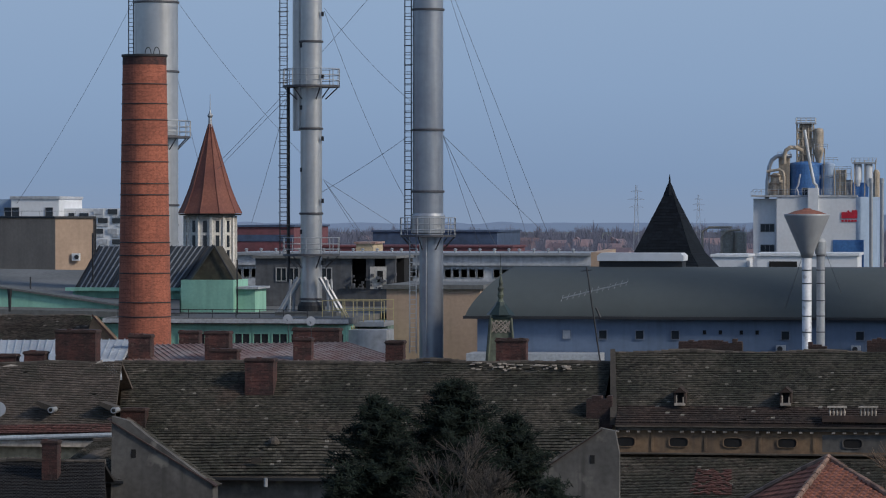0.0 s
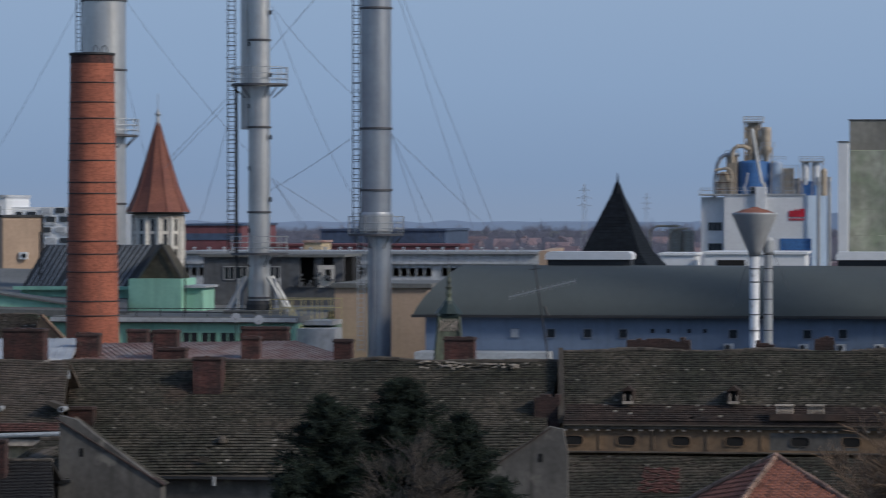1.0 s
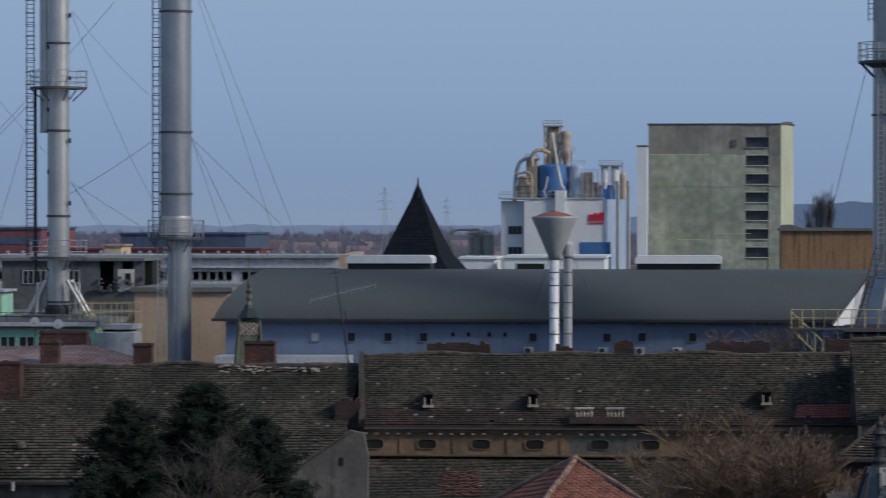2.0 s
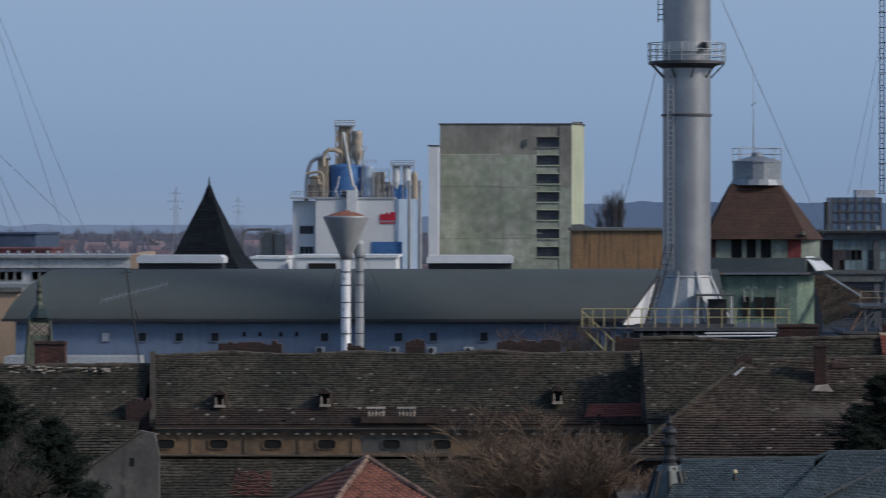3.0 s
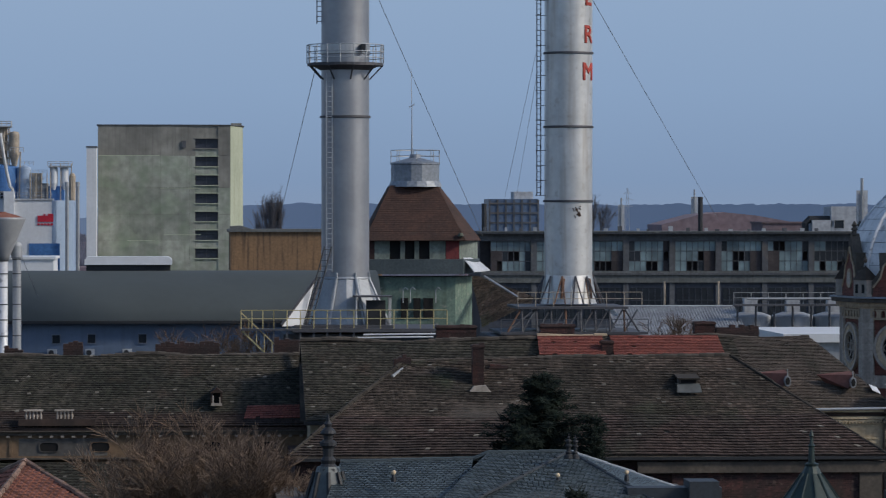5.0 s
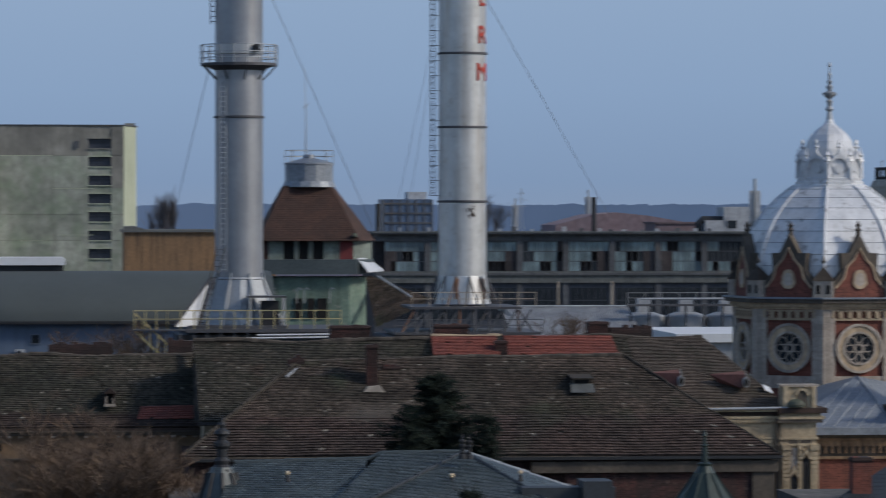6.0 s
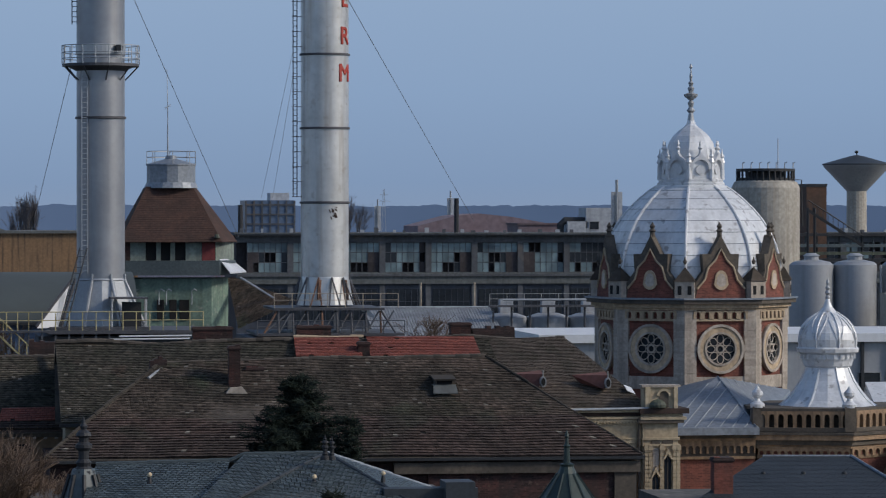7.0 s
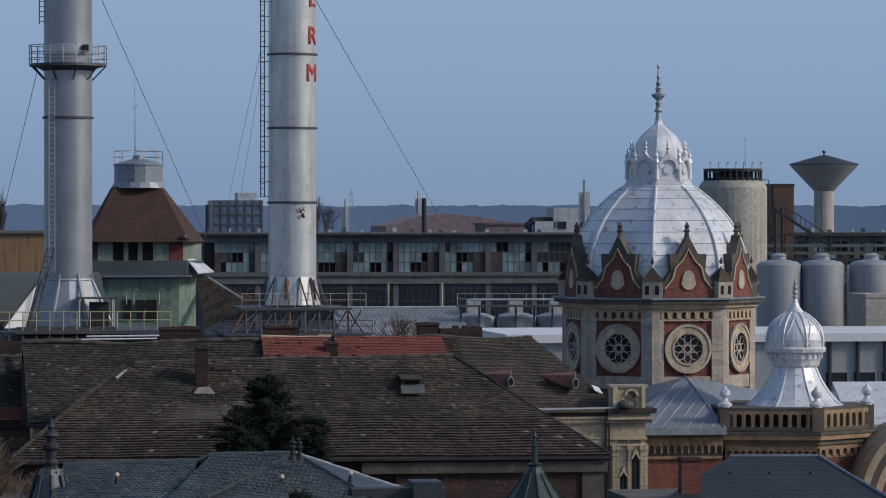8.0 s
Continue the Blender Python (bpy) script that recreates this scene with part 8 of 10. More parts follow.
        bm.faces.new([bm.verts.new((ro * 0.68 * math.cos(2 * math.pi * j / nn), -A - 0.02, zc + ro * 0.68 * math.sin(2 * math.pi * j / nn))) for j in range(nn)])
        part("glass", bm, GLASS, rose)
        # tracery: petals as stone rings round dark lights
        for j in range(8):
            u = 2 * math.pi * j / 8 + math.pi / 8 * 0
            px_, pz_ = ro * 0.42 * math.cos(u), ro * 0.42 * math.sin(u)
            bm = B()
            mm = 16
            for e in range(mm):
                v0, v1 = 2 * math.pi * e / mm, 2 * math.pi * (e + 1) / mm
                q = []
                for rr, vv in ((1.0, v0), (1.24, v0), (1.24, v1), (1.0, v1)):
                    lx, lz = ro * 0.17 * rr * math.cos(vv), ro * 0.128 * rr * math.sin(vv)
                    q.append(bm.verts.new((px_ + lx * math.cos(u) - lz * math.sin(u), -A - 0.12, zc + pz_ + lx * math.sin(u) + lz * math.cos(u))))
                bm.faces.new(q)
            part("petal", bm, STONE_GREY, rose)
        part("hub", ring(ro * 0.13, ro * 0.2, -A - 0.14, -A - 0.03, 16), STONE_GREY, rose)
        # arcaded frieze
        fw = W - 0.9
        for j in range(6):
            xx = -fw / 2 + (j + 0.5) * fw / 6
            bm = B()
            arc = [(0.13 * math.cos(radians(v)), Z(552) + 0.13 * math.sin(radians(v))) for v in range(0, 181, 30)]
            hw = fw / 12
            prism(bm, [(hw, Z(560)), (hw, Z(546)), (-hw, Z(546)), (-hw, Z(560)), (-0.13, Z(560)), *arc[::-1], (0.13, Z(560))], "y", -A - 0.2, -A - 0.02)
            part("frieze_arch", bm, STONE, t, m=m @ Matrix.Translation((xx, 0, 0)))
        # gable above
        g = W * 0.40
        out = [(-g, Z(525)), (g, Z(525)), (g * 0.95, Z(500)), (g * 0.62, Z(478)), (g * 0.66, Z(448)), (g * 0.36, Z(448)), (0.0, Z(415)), (-g * 0.36, Z(448)), (-g * 0.66, Z(448)), (-g * 0.62, Z(478)), (-g * 0.95, Z(500))]
        ga = part("gable", prism(B(), out, "y", -A - 0.18, -A + 0.35), STONE_DARK, t, "brick gable with sooty stone edging", m=m)
        inn = [(-g * 0.9, Z(524)), (g * 0.9, Z(524)), (g * 0.84, Z(508)), (g * 0.56, Z(492)), (g * 0.44, Z(472)), (g * 0.2, Z(460)), (0, Z(441)), (-g * 0.2, Z(460)), (-g * 0.44, Z(472)), (-g * 0.56, Z(492)), (-g * 0.84, Z(508))]
        part("gable_brick", prism(B(), inn, "y", -A - 0.21, -A - 0.17), BRICK_SYN, ga)
        edge = [(-g * 0.86, Z(508)), (-g * 0.58, Z(492)), (-g * 0.46, Z(471)), (-g * 0.21, Z(459)), (0, Z(439)), (g * 0.21, Z(459)), (g * 0.46, Z(471)), (g * 0.58, Z(492)), (g * 0.86, Z(508))]
        part("gable_moulding", pipe(B(), [(q[0], -A - 0.24, q[1]) for q in edge], 0.06, 6), STONE, ga)
        ov = [(0.48 * math.cos(2 * math.pi * j / 14) * (1 if math.sin(2 * math.pi * j / 14) < 0 else 0.8), Z(493) + 0.56 * math.sin(2 * math.pi * j / 14)) for j in range(14)]
        part("tear_panel", prism(B(), ov, "y", -A - 0.30, -A - 0.2), STONE, ga)
        ov2 = [(q[0] * 0.68, Z(493) + (q[1] - Z(493)) * 0.68) for q in ov]
        part("tear_inset", prism(B(), ov2, "y", -A - 0.31, -A - 0.29), STONE_GREY, ga)
        part("gable_finial", lathe(B(), [(0.16, Z(418)), (0.13, Z(410)), (0.22, Z(408)), (0.1, Z(404)), (0.17, Z(400)), (0.08, Z(396)), (0.03, Z(393))], 8, 0, -A + 0.05), STONE_DARK, ga)
        # corner aedicule
        b = a + math.pi / 8
        mc = Matrix.Translation((cx + R * math.cos(b), cy + R * math.sin(b), 0)) @ Matrix.Rotation(b + math.pi / 2, 4, "Z")
        ae = part("corner_turret", box(B(), -0.56, 0.56, -0.35, 0.5, Z(527), Z(494)), STONE_GREY, t, m=mc)
        for e in (-0.28, 0.28):
            part("niche", box(B(), e - 0.11, e + 0.11, -0.37, -0.34, Z(518), Z(503)), VOID, ae)
        bm = B()
        q = [bm.verts.new(p) for p in ((-0.62, -0.42, Z(495)), (0.62, -0.42, Z(495)), (0.62, 0.56, Z(495)), (-0.62, 0.56, Z(495)), (0, 0.05, Z(470)))]
        for j in range(4):
            bm.faces.new((q[j], q[(j + 1) % 4], q[4]))
        bm.faces.new((q[3], q[2], q[1], q[0]))
        part("turret_roof", bm, OLD_TILE_BROWN, ae)
        part("turret_ball", lathe(B(), [(0.05, Z(466)), (0.12, Z(461)), (0.05, Z(457)), (0.02, Z(453))], 8, 0, 0.05), STONE_DARK, ae)

    # grey hipped sheet roof in front of the drum
    p = thing("synagogue_wing_roof", (42.71, 192, 0), "grey standing-seam hip roof over a brick wing", "roof", site=True)
    a, b, ap = Vector((37.38, 188.0, 12.89)), Vector((43.08, 186.5, 12.92)), Vector((42.84, 195.0, 15.25))
    c, d = Vector((47.95, 198.0, 12.22)), Vector((48.35, 201.0, 14.21))
    back = Vector((41.11, 201.0, 14.26))
    def plate(v):
        bm = B()
        top = [bm.verts.new(q) for q in v]
        low = [bm.verts.new((q[0], q[1], q[2] - 0.1)) for q in v]
        bm.faces.new(top)
        bm.faces.new(low[::-1])
        for i in range(len(v)):
            k = (i + 1) % len(v)
            bm.faces.new((top[i], low[i], low[k], top[k]))
        return bm
    part("slope", plate([a, b, ap]), ZINC, p)
    part("slope", plate([b, c, d, ap]), ZINC, p, "slope that faces the sun")
    part("slope", plate([back, a, ap]), ZINC, p)
    up = Vector((0, 0, 0.03))
    # standing seams run aslant up the front slope and down the sunny one
    for i in range(1, 9):
        u = i / 9
        v = min((1 - u) / 0.73, u / 0.26, 1.0)
        foot = a.lerp(b, u)
        row = (a + (ap - a) * v, b + (ap - b) * v)
        w = min(1.0, max(0.0, (u + 0.40 * v - 0.655 * v) / max(1 - v, 0.02)))
        part("seam", tube(B(), foot + up, row[0].lerp(row[1], w) + up, 0.028, 4), LIGHT_SHEET, p)
    for i in range(1, 9):
        f = i / 9
        part("seam", tube(B(), ap.lerp(d, f) + up, b.lerp(c, f) + up, 0.028, 4), LIGHT_SHEET, p)
    part("hip_roll", tube(B(), ap + up, b + up, 0.05, 5), ZINC, p)
    part("eave_sheet", box(B(), a.x, b.x + 0.1, 186.3, 187.6, b.z - 0.36, b.z + 0.02), ZINC, p)
    zt_ = b.z - 0.36
    part("wing_body", box(B(), a.x + 0.1, b.x, 187.0, 203, 0, zt_), BRICK_SYN, p)
    for dz0, dz1, out, mt in ((0.2, 0.0, 0.3, STONE_DARK), (0.32, 0.2, 0.2, STONE_BROWN), (1.3, 1.16, 0.16, STONE_BROWN)):
        part("cornice", box(B(), a.x + 0.1, b.x, 187.0 - out, 187.2, zt_ - dz0, zt_ - dz1), mt, p)
    # dark backing puts shade behind the frieze arches
    part("frieze_back", box(B(), a.x + 0.1, b.x, 186.96, 187.1, zt_ - 1.2, zt_ - 0.3), STONE_DARK, p)
    n = 15
    w = (b.x - a.x - 0.2) / n
    arc = [(0.13 * math.cos(radians(v)), zt_ - 0.72 + 0.13 * math.sin(radians(v))) for v in range(0, 181, 30)]
    me = finish(prism(B(), [(w / 2, zt_ - 1.0), (w / 2, zt_ - 0.32), (-w / 2, zt_ - 0.32), (-w / 2, zt_ - 1.0), (-0.13, zt_ - 1.0), *arc[::-1], (0.13, zt_ - 1.0)], "y", 186.84, 187.0), "frieze_arch", STONE_BROWN)
    for i in range(n):
        part("frieze_arch", me, STONE_BROWN, p, m=Matrix.Translation((a.x + 0.2 + (i + 0.5) * w, 0, 0)))


synagogue()


def turret_block():
    """Square stair block with balustrade and a small silver onion turret."""
    y = 186
    k = 0.029399
    o = 48.01 - 1447 * k
    def Z(py): return 35.55 - py * (35.55 - 5.64) / 1000
    t = thing("synagogue_turret", (o + 1407 * k, y, 0), "square brick stair block with a silver onion turret", "tower", site=True)
    x0, xc, x1 = 43.3, 48.01, 51.46
    # corner towards the viewer: long left face, short sunlit right face
    L, C, Rr = (x0, y + 1.2), (xc, y), (x1, y + 2.6)
    Bk = (x0 + (x1 - xc), y + 1.2 + 2.6 + 2)
    plan = [L, C, Rr, (x1 + 0.3, y + 9), (x0 + 0.3, y + 9)]
    def grow(e):
        mx, my = (x0 + x1) / 2, y + 4.5
        return [(mx + (p[0] - mx) * (1 + e), my + (p[1] - my) * (1 + e)) for p in plan]
    part("wall", prism(B(), plan, "z", 0, Z(792)), BRICK_SYN, t, "red brick wall")
    for py0, py1, e, mt in ((812, 806, 0.02, STONE_BROWN), (794, 788, 0.03, STONE_BROWN), (788, 779, 0.06, STONE_DARK), (779, 770, 0.1, STONE_BROWN), (770, 766, 0.12, STONE_DARK), (766, 760, 0.03, STONE_DARK), (728, 723, 0.03, STONE_DARK)):
        part("cornice", prism(B(), grow(e), "z", Z(py0), Z(py1)), mt, t)
    # dark core colour stands for the shade between the baluster arches
    part("parapet_core", prism(B(), grow(-0.10), "z", Z(770), Z(724)), STONE_DARK, t)
    def along(p, q, n, fn):
        p, q = Vector((*p, 0)), Vector((*q, 0))
        d = (q - p)
        ang = math.atan2(d.y, d.x)
        for i in range(n):
            c_ = p + d * ((i + 0.5) / n)
            fn(Matrix.Translation(c_) @ Matrix.Rotation(ang, 4, "Z"), d.length / n)
    def bal(m, w):
        q = w * 0.29
        arc = [(q * math.cos(radians(v)), Z(739) + q * 1.2 * math.sin(radians(v))) for v in range(0, 181, 30)]
        part("baluster_arch", prism(B(), [(w / 2, Z(762)), (w / 2, Z(727)), (-w / 2, Z(727)), (-w / 2, Z(762)), (-q, Z(762)), (-q, Z(757)), (-q, Z(739)), *arc[::-1], (q, Z(757)), (q, Z(762))], "y", -0.12, 0.12), STONE_BROWN, t, m=m)
        part("baluster_foot", box(B(), -w / 2, w / 2, -0.16, 0.14, Z(764), Z(757)), STONE_DARK, t, m=m)
    def arch(m, w):
        bm = B()
        q = w * 0.3
        arc = [(q * math.cos(radians(v)), Z(802) + q * math.sin(radians(v))) for v in range(0, 181, 30)]
        prism(bm, [(w / 2, Z(808)), (w / 2, Z(792)), (-w / 2, Z(792)), (-w / 2, Z(808)), (-q, Z(808)), *arc[::-1], (q, Z(808))], "y", -0.16, 0.05)
        part("frieze_arch", bm, STONE_BROWN, t, m=m)
    g = grow(0.0)
    along(g[0], g[1], 10, bal)
    along(g[1], g[2], 8, bal)
    along(g[0], g[1], 13, arch)
    along(g[1], g[2], 7, arch)
    for p in (g[0], g[1], g[2]):
        ped = part("pedestal", cube(0.62, 0.62, Z(720) - Z(764), p[0], p[1] + 0.15, Z(764)), STONE_DARK, t)
        part("urn", lathe(B(), [(0.38, Z(722)), (0.4, Z(716)), (0.16, Z(710)), (0.14, Z(706)), (0.3, Z(700)), (0.3, Z(695)), (0.12, Z(688)), (0.05, Z(684))], 14, p[0], p[1] + 0.15), SILVER_ROOF, ped, "silver sheet urn")
    # onion turret
    tx, ty, s = 47.79, 190.0, 190 / 6385.2
    def U(py): return 35.8 - py * (35.8 - 5.25) / 1000
    pr = [(112, 726), (92, 718), (76, 706), (62, 690), (50, 672), (42, 655), (39, 648)]
    part("flared_skirt", lathe(B(), [(r * s, U(p)) for r, p in pr], 16, tx, ty, 0.15), SILVER_ROOF, t, "flared silver skirt")
    for i in range(8):
        a = 0.15 + i * math.pi / 4
        part("hip_roll", pipe(B(), [(tx + r * s * math.cos(a), ty + r * s * math.sin(a), U(p)) for r, p in pr], 0.06, 5), SILVER_ROOF, t)
    part("neck", lathe(B(), [(r * s, U(p)) for r, p in ((39, 650), (44, 646), (46, 638), (48, 634), (48, 626), (56, 622), (57, 616), (54, 613))], 16, tx, ty), SILVER_ROOF, t)
    for i in range(24):
        a = 2 * math.pi * i / 24
        part("bracket", cube(0.08, 0.08, 0.25, tx + 49 * s * math.cos(a), ty + 49 * s * math.sin(a), U(634)), SILVER_ROOF, t)
    cap = [(53, 614), (54, 600), (52, 588), (46, 576), (36, 565), (25, 557), (16, 552), (9, 543), (5, 534), (3, 526)]
    cp = part("onion_cap", lathe(B(), [(r * s, U(p)) for r, p in cap], 40, tx, ty, 0.15), SILVER_ROOF, t, "silver onion cap")
    for i in range(8):
        a = 0.15 + i * math.pi / 4
        part("rib", pipe(B(), [(tx + (r + 1) * s * math.cos(a), ty + (r + 1) * s * math.sin(a), U(p)) for r, p in cap[:7]], 0.05, 5), SILVER_ROOF, cp)
        for sg in (-1, 1):
            pts = [(tx + (r + 0.8) * s * math.cos(a + sg * w), ty + (r + 0.8) * s * math.sin(a + sg * w), U(p)) for (r, p), w in zip(cap[1:6], (0.06, 0.14, 0.24, 0.32, 0.39))]
            part("tracery", pipe(B(), pts, 0.03, 4), SILVER_ROOF, cp)
    part("finial", lathe(B(), [(r * s, U(p)) for r, p in ((3, 530), (5, 526), (2.5, 522), (5.5, 518), (3, 513), (4.5, 509), (2, 505), (3, 500), (1, 494))], 10, tx, ty), GALV, t)
    # neighbouring arched gable at the edge of view
    g = thing("synagogue_gable", (o + 1575 * k, y - 1, 0), "stone arched gable of the synagogue front", "gable", site=True)
    oc = (o + 1640 * k, Z(900))
    for r0, r1, yy, mt in ((125, 112, -1.2, STONE), (112, 98, -1.0, STONE_DARK), (98, 84, -0.8, STONE), (84, 0.5, -0.5, BRICK_SYN)):
        nn = 24
        up = [(oc[0] + r0 * k * math.cos(math.pi * j / nn), oc[1] + r0 * k * 1.25 * math.sin(math.pi * j / nn)) for j in range(nn + 1)]
        dn = [(oc[0] + r1 * k * math.cos(math.pi * j / nn), oc[1] + r1 * k * 1.25 * math.sin(math.pi * j / nn)) for j in range(nn + 1)]
        bm = prism(B(), up + dn[::-1], "y", y + yy, y + 3)
        part("arch_ring", bm, mt, g)
    part("wall", box(B(), o + 1515 * k, o + 1760 * k, y - 0.4, y + 3, 0, Z(900)), BRICK_SYN, g)
    # silver roof beyond
    part("silver_roof", slab((o + 1545 * k, y + 4, Z(760)), (o + 1800 * k, y + 4, Z(760)), (o + 1800 * k, y + 9, Z(690)), (o + 1555 * k, y + 9, Z(690)), 0.2), SILVER_ROOF, g)


turret_block()


# ---------------- left edge and small roofs ----------------
hL = roof_house("old_house", "old house with a brown tile roof and cream wall", (-52.51, 176.0, 12.77), (-43.16, 176.0, 13.03), (-43.91, 181.0, 16.39), (-54.3, 181.0, 16.03), 5.5, LEFT_TILE, PLASTER_CREAM, seed=22, course=0.15)
part("eave_course", tile_mesh("eave_course", [((-52.48, 175.9, 12.84), (-43.25, 175.9, 13.06), (-43.37, 176.5, 13.45), (-52.66, 176.5, 13.26))], EAVE_TILE, 0.15, 0.19, 0.02, seed=23), EAVE_TILE, hL, "dull red lowest course")
part("mortar_ridge", pipe(B(), [(-53.36, 180.9, 16.04), (-50.35, 180.9, 16.0), (-49.75, 180.9, 16.12), (-48.84, 180.9, 16.04), (-47.65, 180.9, 16.19), (-46.99, 180.9, 15.99), (-45.85, 180.9, 16.03), (-44.9, 180.9, 16.38)], 0.09, 6), STONE_GREY, hL, "pale mortar along the ridge")
part("white_gutter", tube(B(), (-52.39, 175.6, 12.6), (-43.06, 175.6, 12.94), 0.12, 8), LIGHT_SHEET, hL)
part("cornice", box(B(), -52.5, -43.38, 175.7, 176.4, 12.31, 12.62), STONE_GREY, hL)
part("lead_edge", slab((-44.26, 180.0, 15.73), (-43.66, 180.0, 15.62), (-44.07, 181.2, 16.38), (-45.09, 181.2, 16.54), 0.15), LIGHT_SHEET, hL)
for px, py in ((92, 730), (205, 730)):
    x, z = -49.25 + px * (-20.52 - -49.25) / 1000, 13.99
    e = thing("eyebrow_dormer", (x, 177.0, z), "tiny tiled dormer with a round vent pipe", "dormer", "roof dormers")
    part("cover", prism(B(), [(-0.8, 0.45), (-0.05, 0.05), (0.25, 0.05), (0.15, 0.3), (-0.6, 0.55)], "y", -0.4, 0.6), RIDGE_TILE, e)
    part("pipe", tube(B(), (0.1, -0.5, 0.12), (0.1, 0.3, 0.12), 0.16, 10), GALV, e)
    part("pipe_hole", tube(B(), (0.1, -0.51, 0.12), (0.1, -0.49, 0.12), 0.1, 10), VOID, e)


def firewall(name, pts, y0, y1, label, coping=True, hole=None):
    t = thing(name, (sum(p[0] for p in pts) / len(pts), y0, 0), label, "wall", site=True)
    part("wall", prism(B(), pts, "y", y0, y1), PLASTER_GREY, t)
    if hole:
        part("opening", box(B(), hole[0] - 0.1, hole[0] + 0.12, y0 - 0.02, y0 + 0.05, hole[1], hole[1] + 0.4), VOID, t)
    return t


k0 = 168.0
def FX(px): return (-46.750 + 27.910 * (px / 1000) + -0.633 * (px / 1000) ** 2)
def FZ(py): return 34.05 - py * (34.05 - 7.44) / 1000
w1 = firewall("gable_firewall", [(FX(190), 0), (FX(376), 0), (FX(376), FZ(862)), (FX(262), FZ(778)), (FX(228), FZ(750)), (FX(198), FZ(742))], k0, k0 + 0.5, "stained grey plaster firewall with a sloping top", hole=(FX(236), FZ(816)))
part("coping", slab((FX(190), k0 - 0.1, FZ(746)), (FX(190), k0 + 0.6, FZ(746)), (FX(382), k0 + 0.6, FZ(864)), (FX(382), k0 - 0.1, FZ(864)), 0.06), SOOT_BRICK, w1)
part("tiled_slope", tile_mesh("slope", [((FX(382), k0 + 0.5, FZ(866)), (FX(382), k0 + 1.2, FZ(866)), (FX(215), k0 + 1.2, FZ(746)), (FX(215), k0 + 0.5, FZ(752)))], OLD_TILE), OLD_TILE, w1)
part("side_body", prism(B(), [(FX(200), 0), (FX(376), 0), (FX(376), FZ(868)), (FX(215), FZ(756)), (FX(200), FZ(752))], "y", k0 + 0.5, k0 + 1.2), PLASTER_GREY, w1)
w2 = firewall("gable_firewall", [(FX(925), 0), (FX(1096), 0), (FX(1096), FZ(800)), (FX(1088), FZ(760)), (FX(1062), FZ(755)), (FX(1045), FZ(770)), (FX(985), FZ(806)), (FX(925), FZ(852))], k0, k0 + 0.5, "stained grey plaster firewall of a lower wing", hole=(FX(1048), FZ(818)))
part("coping", slab((FX(1066), k0 - 0.1, FZ(757)), (FX(1066), k0 + 0.6, FZ(757)), (FX(920), k0 + 0.6, FZ(856)), (FX(920), k0 - 0.1, FZ(856)), 0.06), SOOT_BRICK, w2)
part("side_body", prism(B(), [(FX(930), 0), (FX(1092), 0), (FX(1092), FZ(800)), (FX(1062), FZ(762)), (FX(930), FZ(856))], "y", k0 + 0.5, k0 + 1.2), PLASTER_GREY, w2)

# dark yard roofs in the corner
hY = roof_house("yard_house", "low dark roof of a yard building", (-47.74, 160.0, 9.7), (-39.5, 160.0, 9.8), (-41.12, 166.0, 12.26), (-49.53, 166.0, 12.17), 5, TAR_ROOF, PLASTER_GREY, seed=33)
hY2 = roof_house("yard_house", "small tiled lean-to in the yard", (-43.97, 168.0, 11.82), (-40.79, 168.0, 11.26), (-41.75, 172.0, 12.89), (-43.17, 172.0, 12.83), 4, OLD_TILE, PLASTER_GREY, seed=34)

# rusty sheet roof and pale sheet roof behind house A
def sheet_roof(name, label, a, b, c, d, mat, n, wall):
    t = thing(name, ((a[0] + b[0]) / 2, a[1], 0), label, "house", site=True)
    part("roof", slab(a, b, c, d, 0.2), mat, t)
    for i in range(n + 1):
        f = i / n
        p, q = Vector(a).lerp(Vector(b), f), Vector(d).lerp(Vector(c), f)
        part("standing_seam", tube(B(), p + Vector((0, 0, 0.03)), q + Vector((0, 0, 0.03)), 0.035, 4), mat, t)
    part("wall", box(B(), min(a[0], d[0]) + 0.3, max(b[0], c[0]) - 0.3, a[1] + 0.4, d[1] + 6, 0, min(a[2], b[2]) - 0.2), wall, t)
    part("back_roof", slab((c[0], c[1] + 6, a[2]), (d[0], d[1] + 6, a[2]), d, c, 0.2), mat, t)
    return t


sheet_roof("rusty_roofed_house", "house with a rust-streaked standing-seam sheet roof", (-45.81, 190.0, 15.34), (-28.38, 190.0, 15.45), (-35.78, 201.0, 16.71), (-49.95, 201.0, 16.47), RUST_SHEET, 44, BRICK_RED)
sheet_roof("pale_roofed_house", "house with a pale sheet-metal roof", (-56.68, 190.0, 15.94), (-46.12, 190.0, 16.01), (-47.89, 200.0, 16.84), (-59.66, 200.0, 16.72), LIGHT_SHEET, 26, BRICK_RED)
hG = roof_house("old_house", "house with a dark brown tile roof and peeling gable", (-61.45, 206.0, 16.4), (-51.53, 206.0, 16.52), (-52.88, 210.0, 17.86), (-62.64, 210.0, 17.75), 4, OLD_TILE_BROWN, PLASTER_OCHRE, seed=41)
part("gable", prism(B(), [(-52.08, 16.58), (-50.15, 16.58), (-51.57, 18.01)], "y", 205.5, 206.2), PLASTER_OCHRE, hG)
part("gable_tiles", slab((-49.91, 205.2, 16.36), (-50.59, 208.0, 16.25), (-52.27, 208.0, 18.05), (-51.57, 205.2, 18.13), 0.15), BRICK_RED, hG)

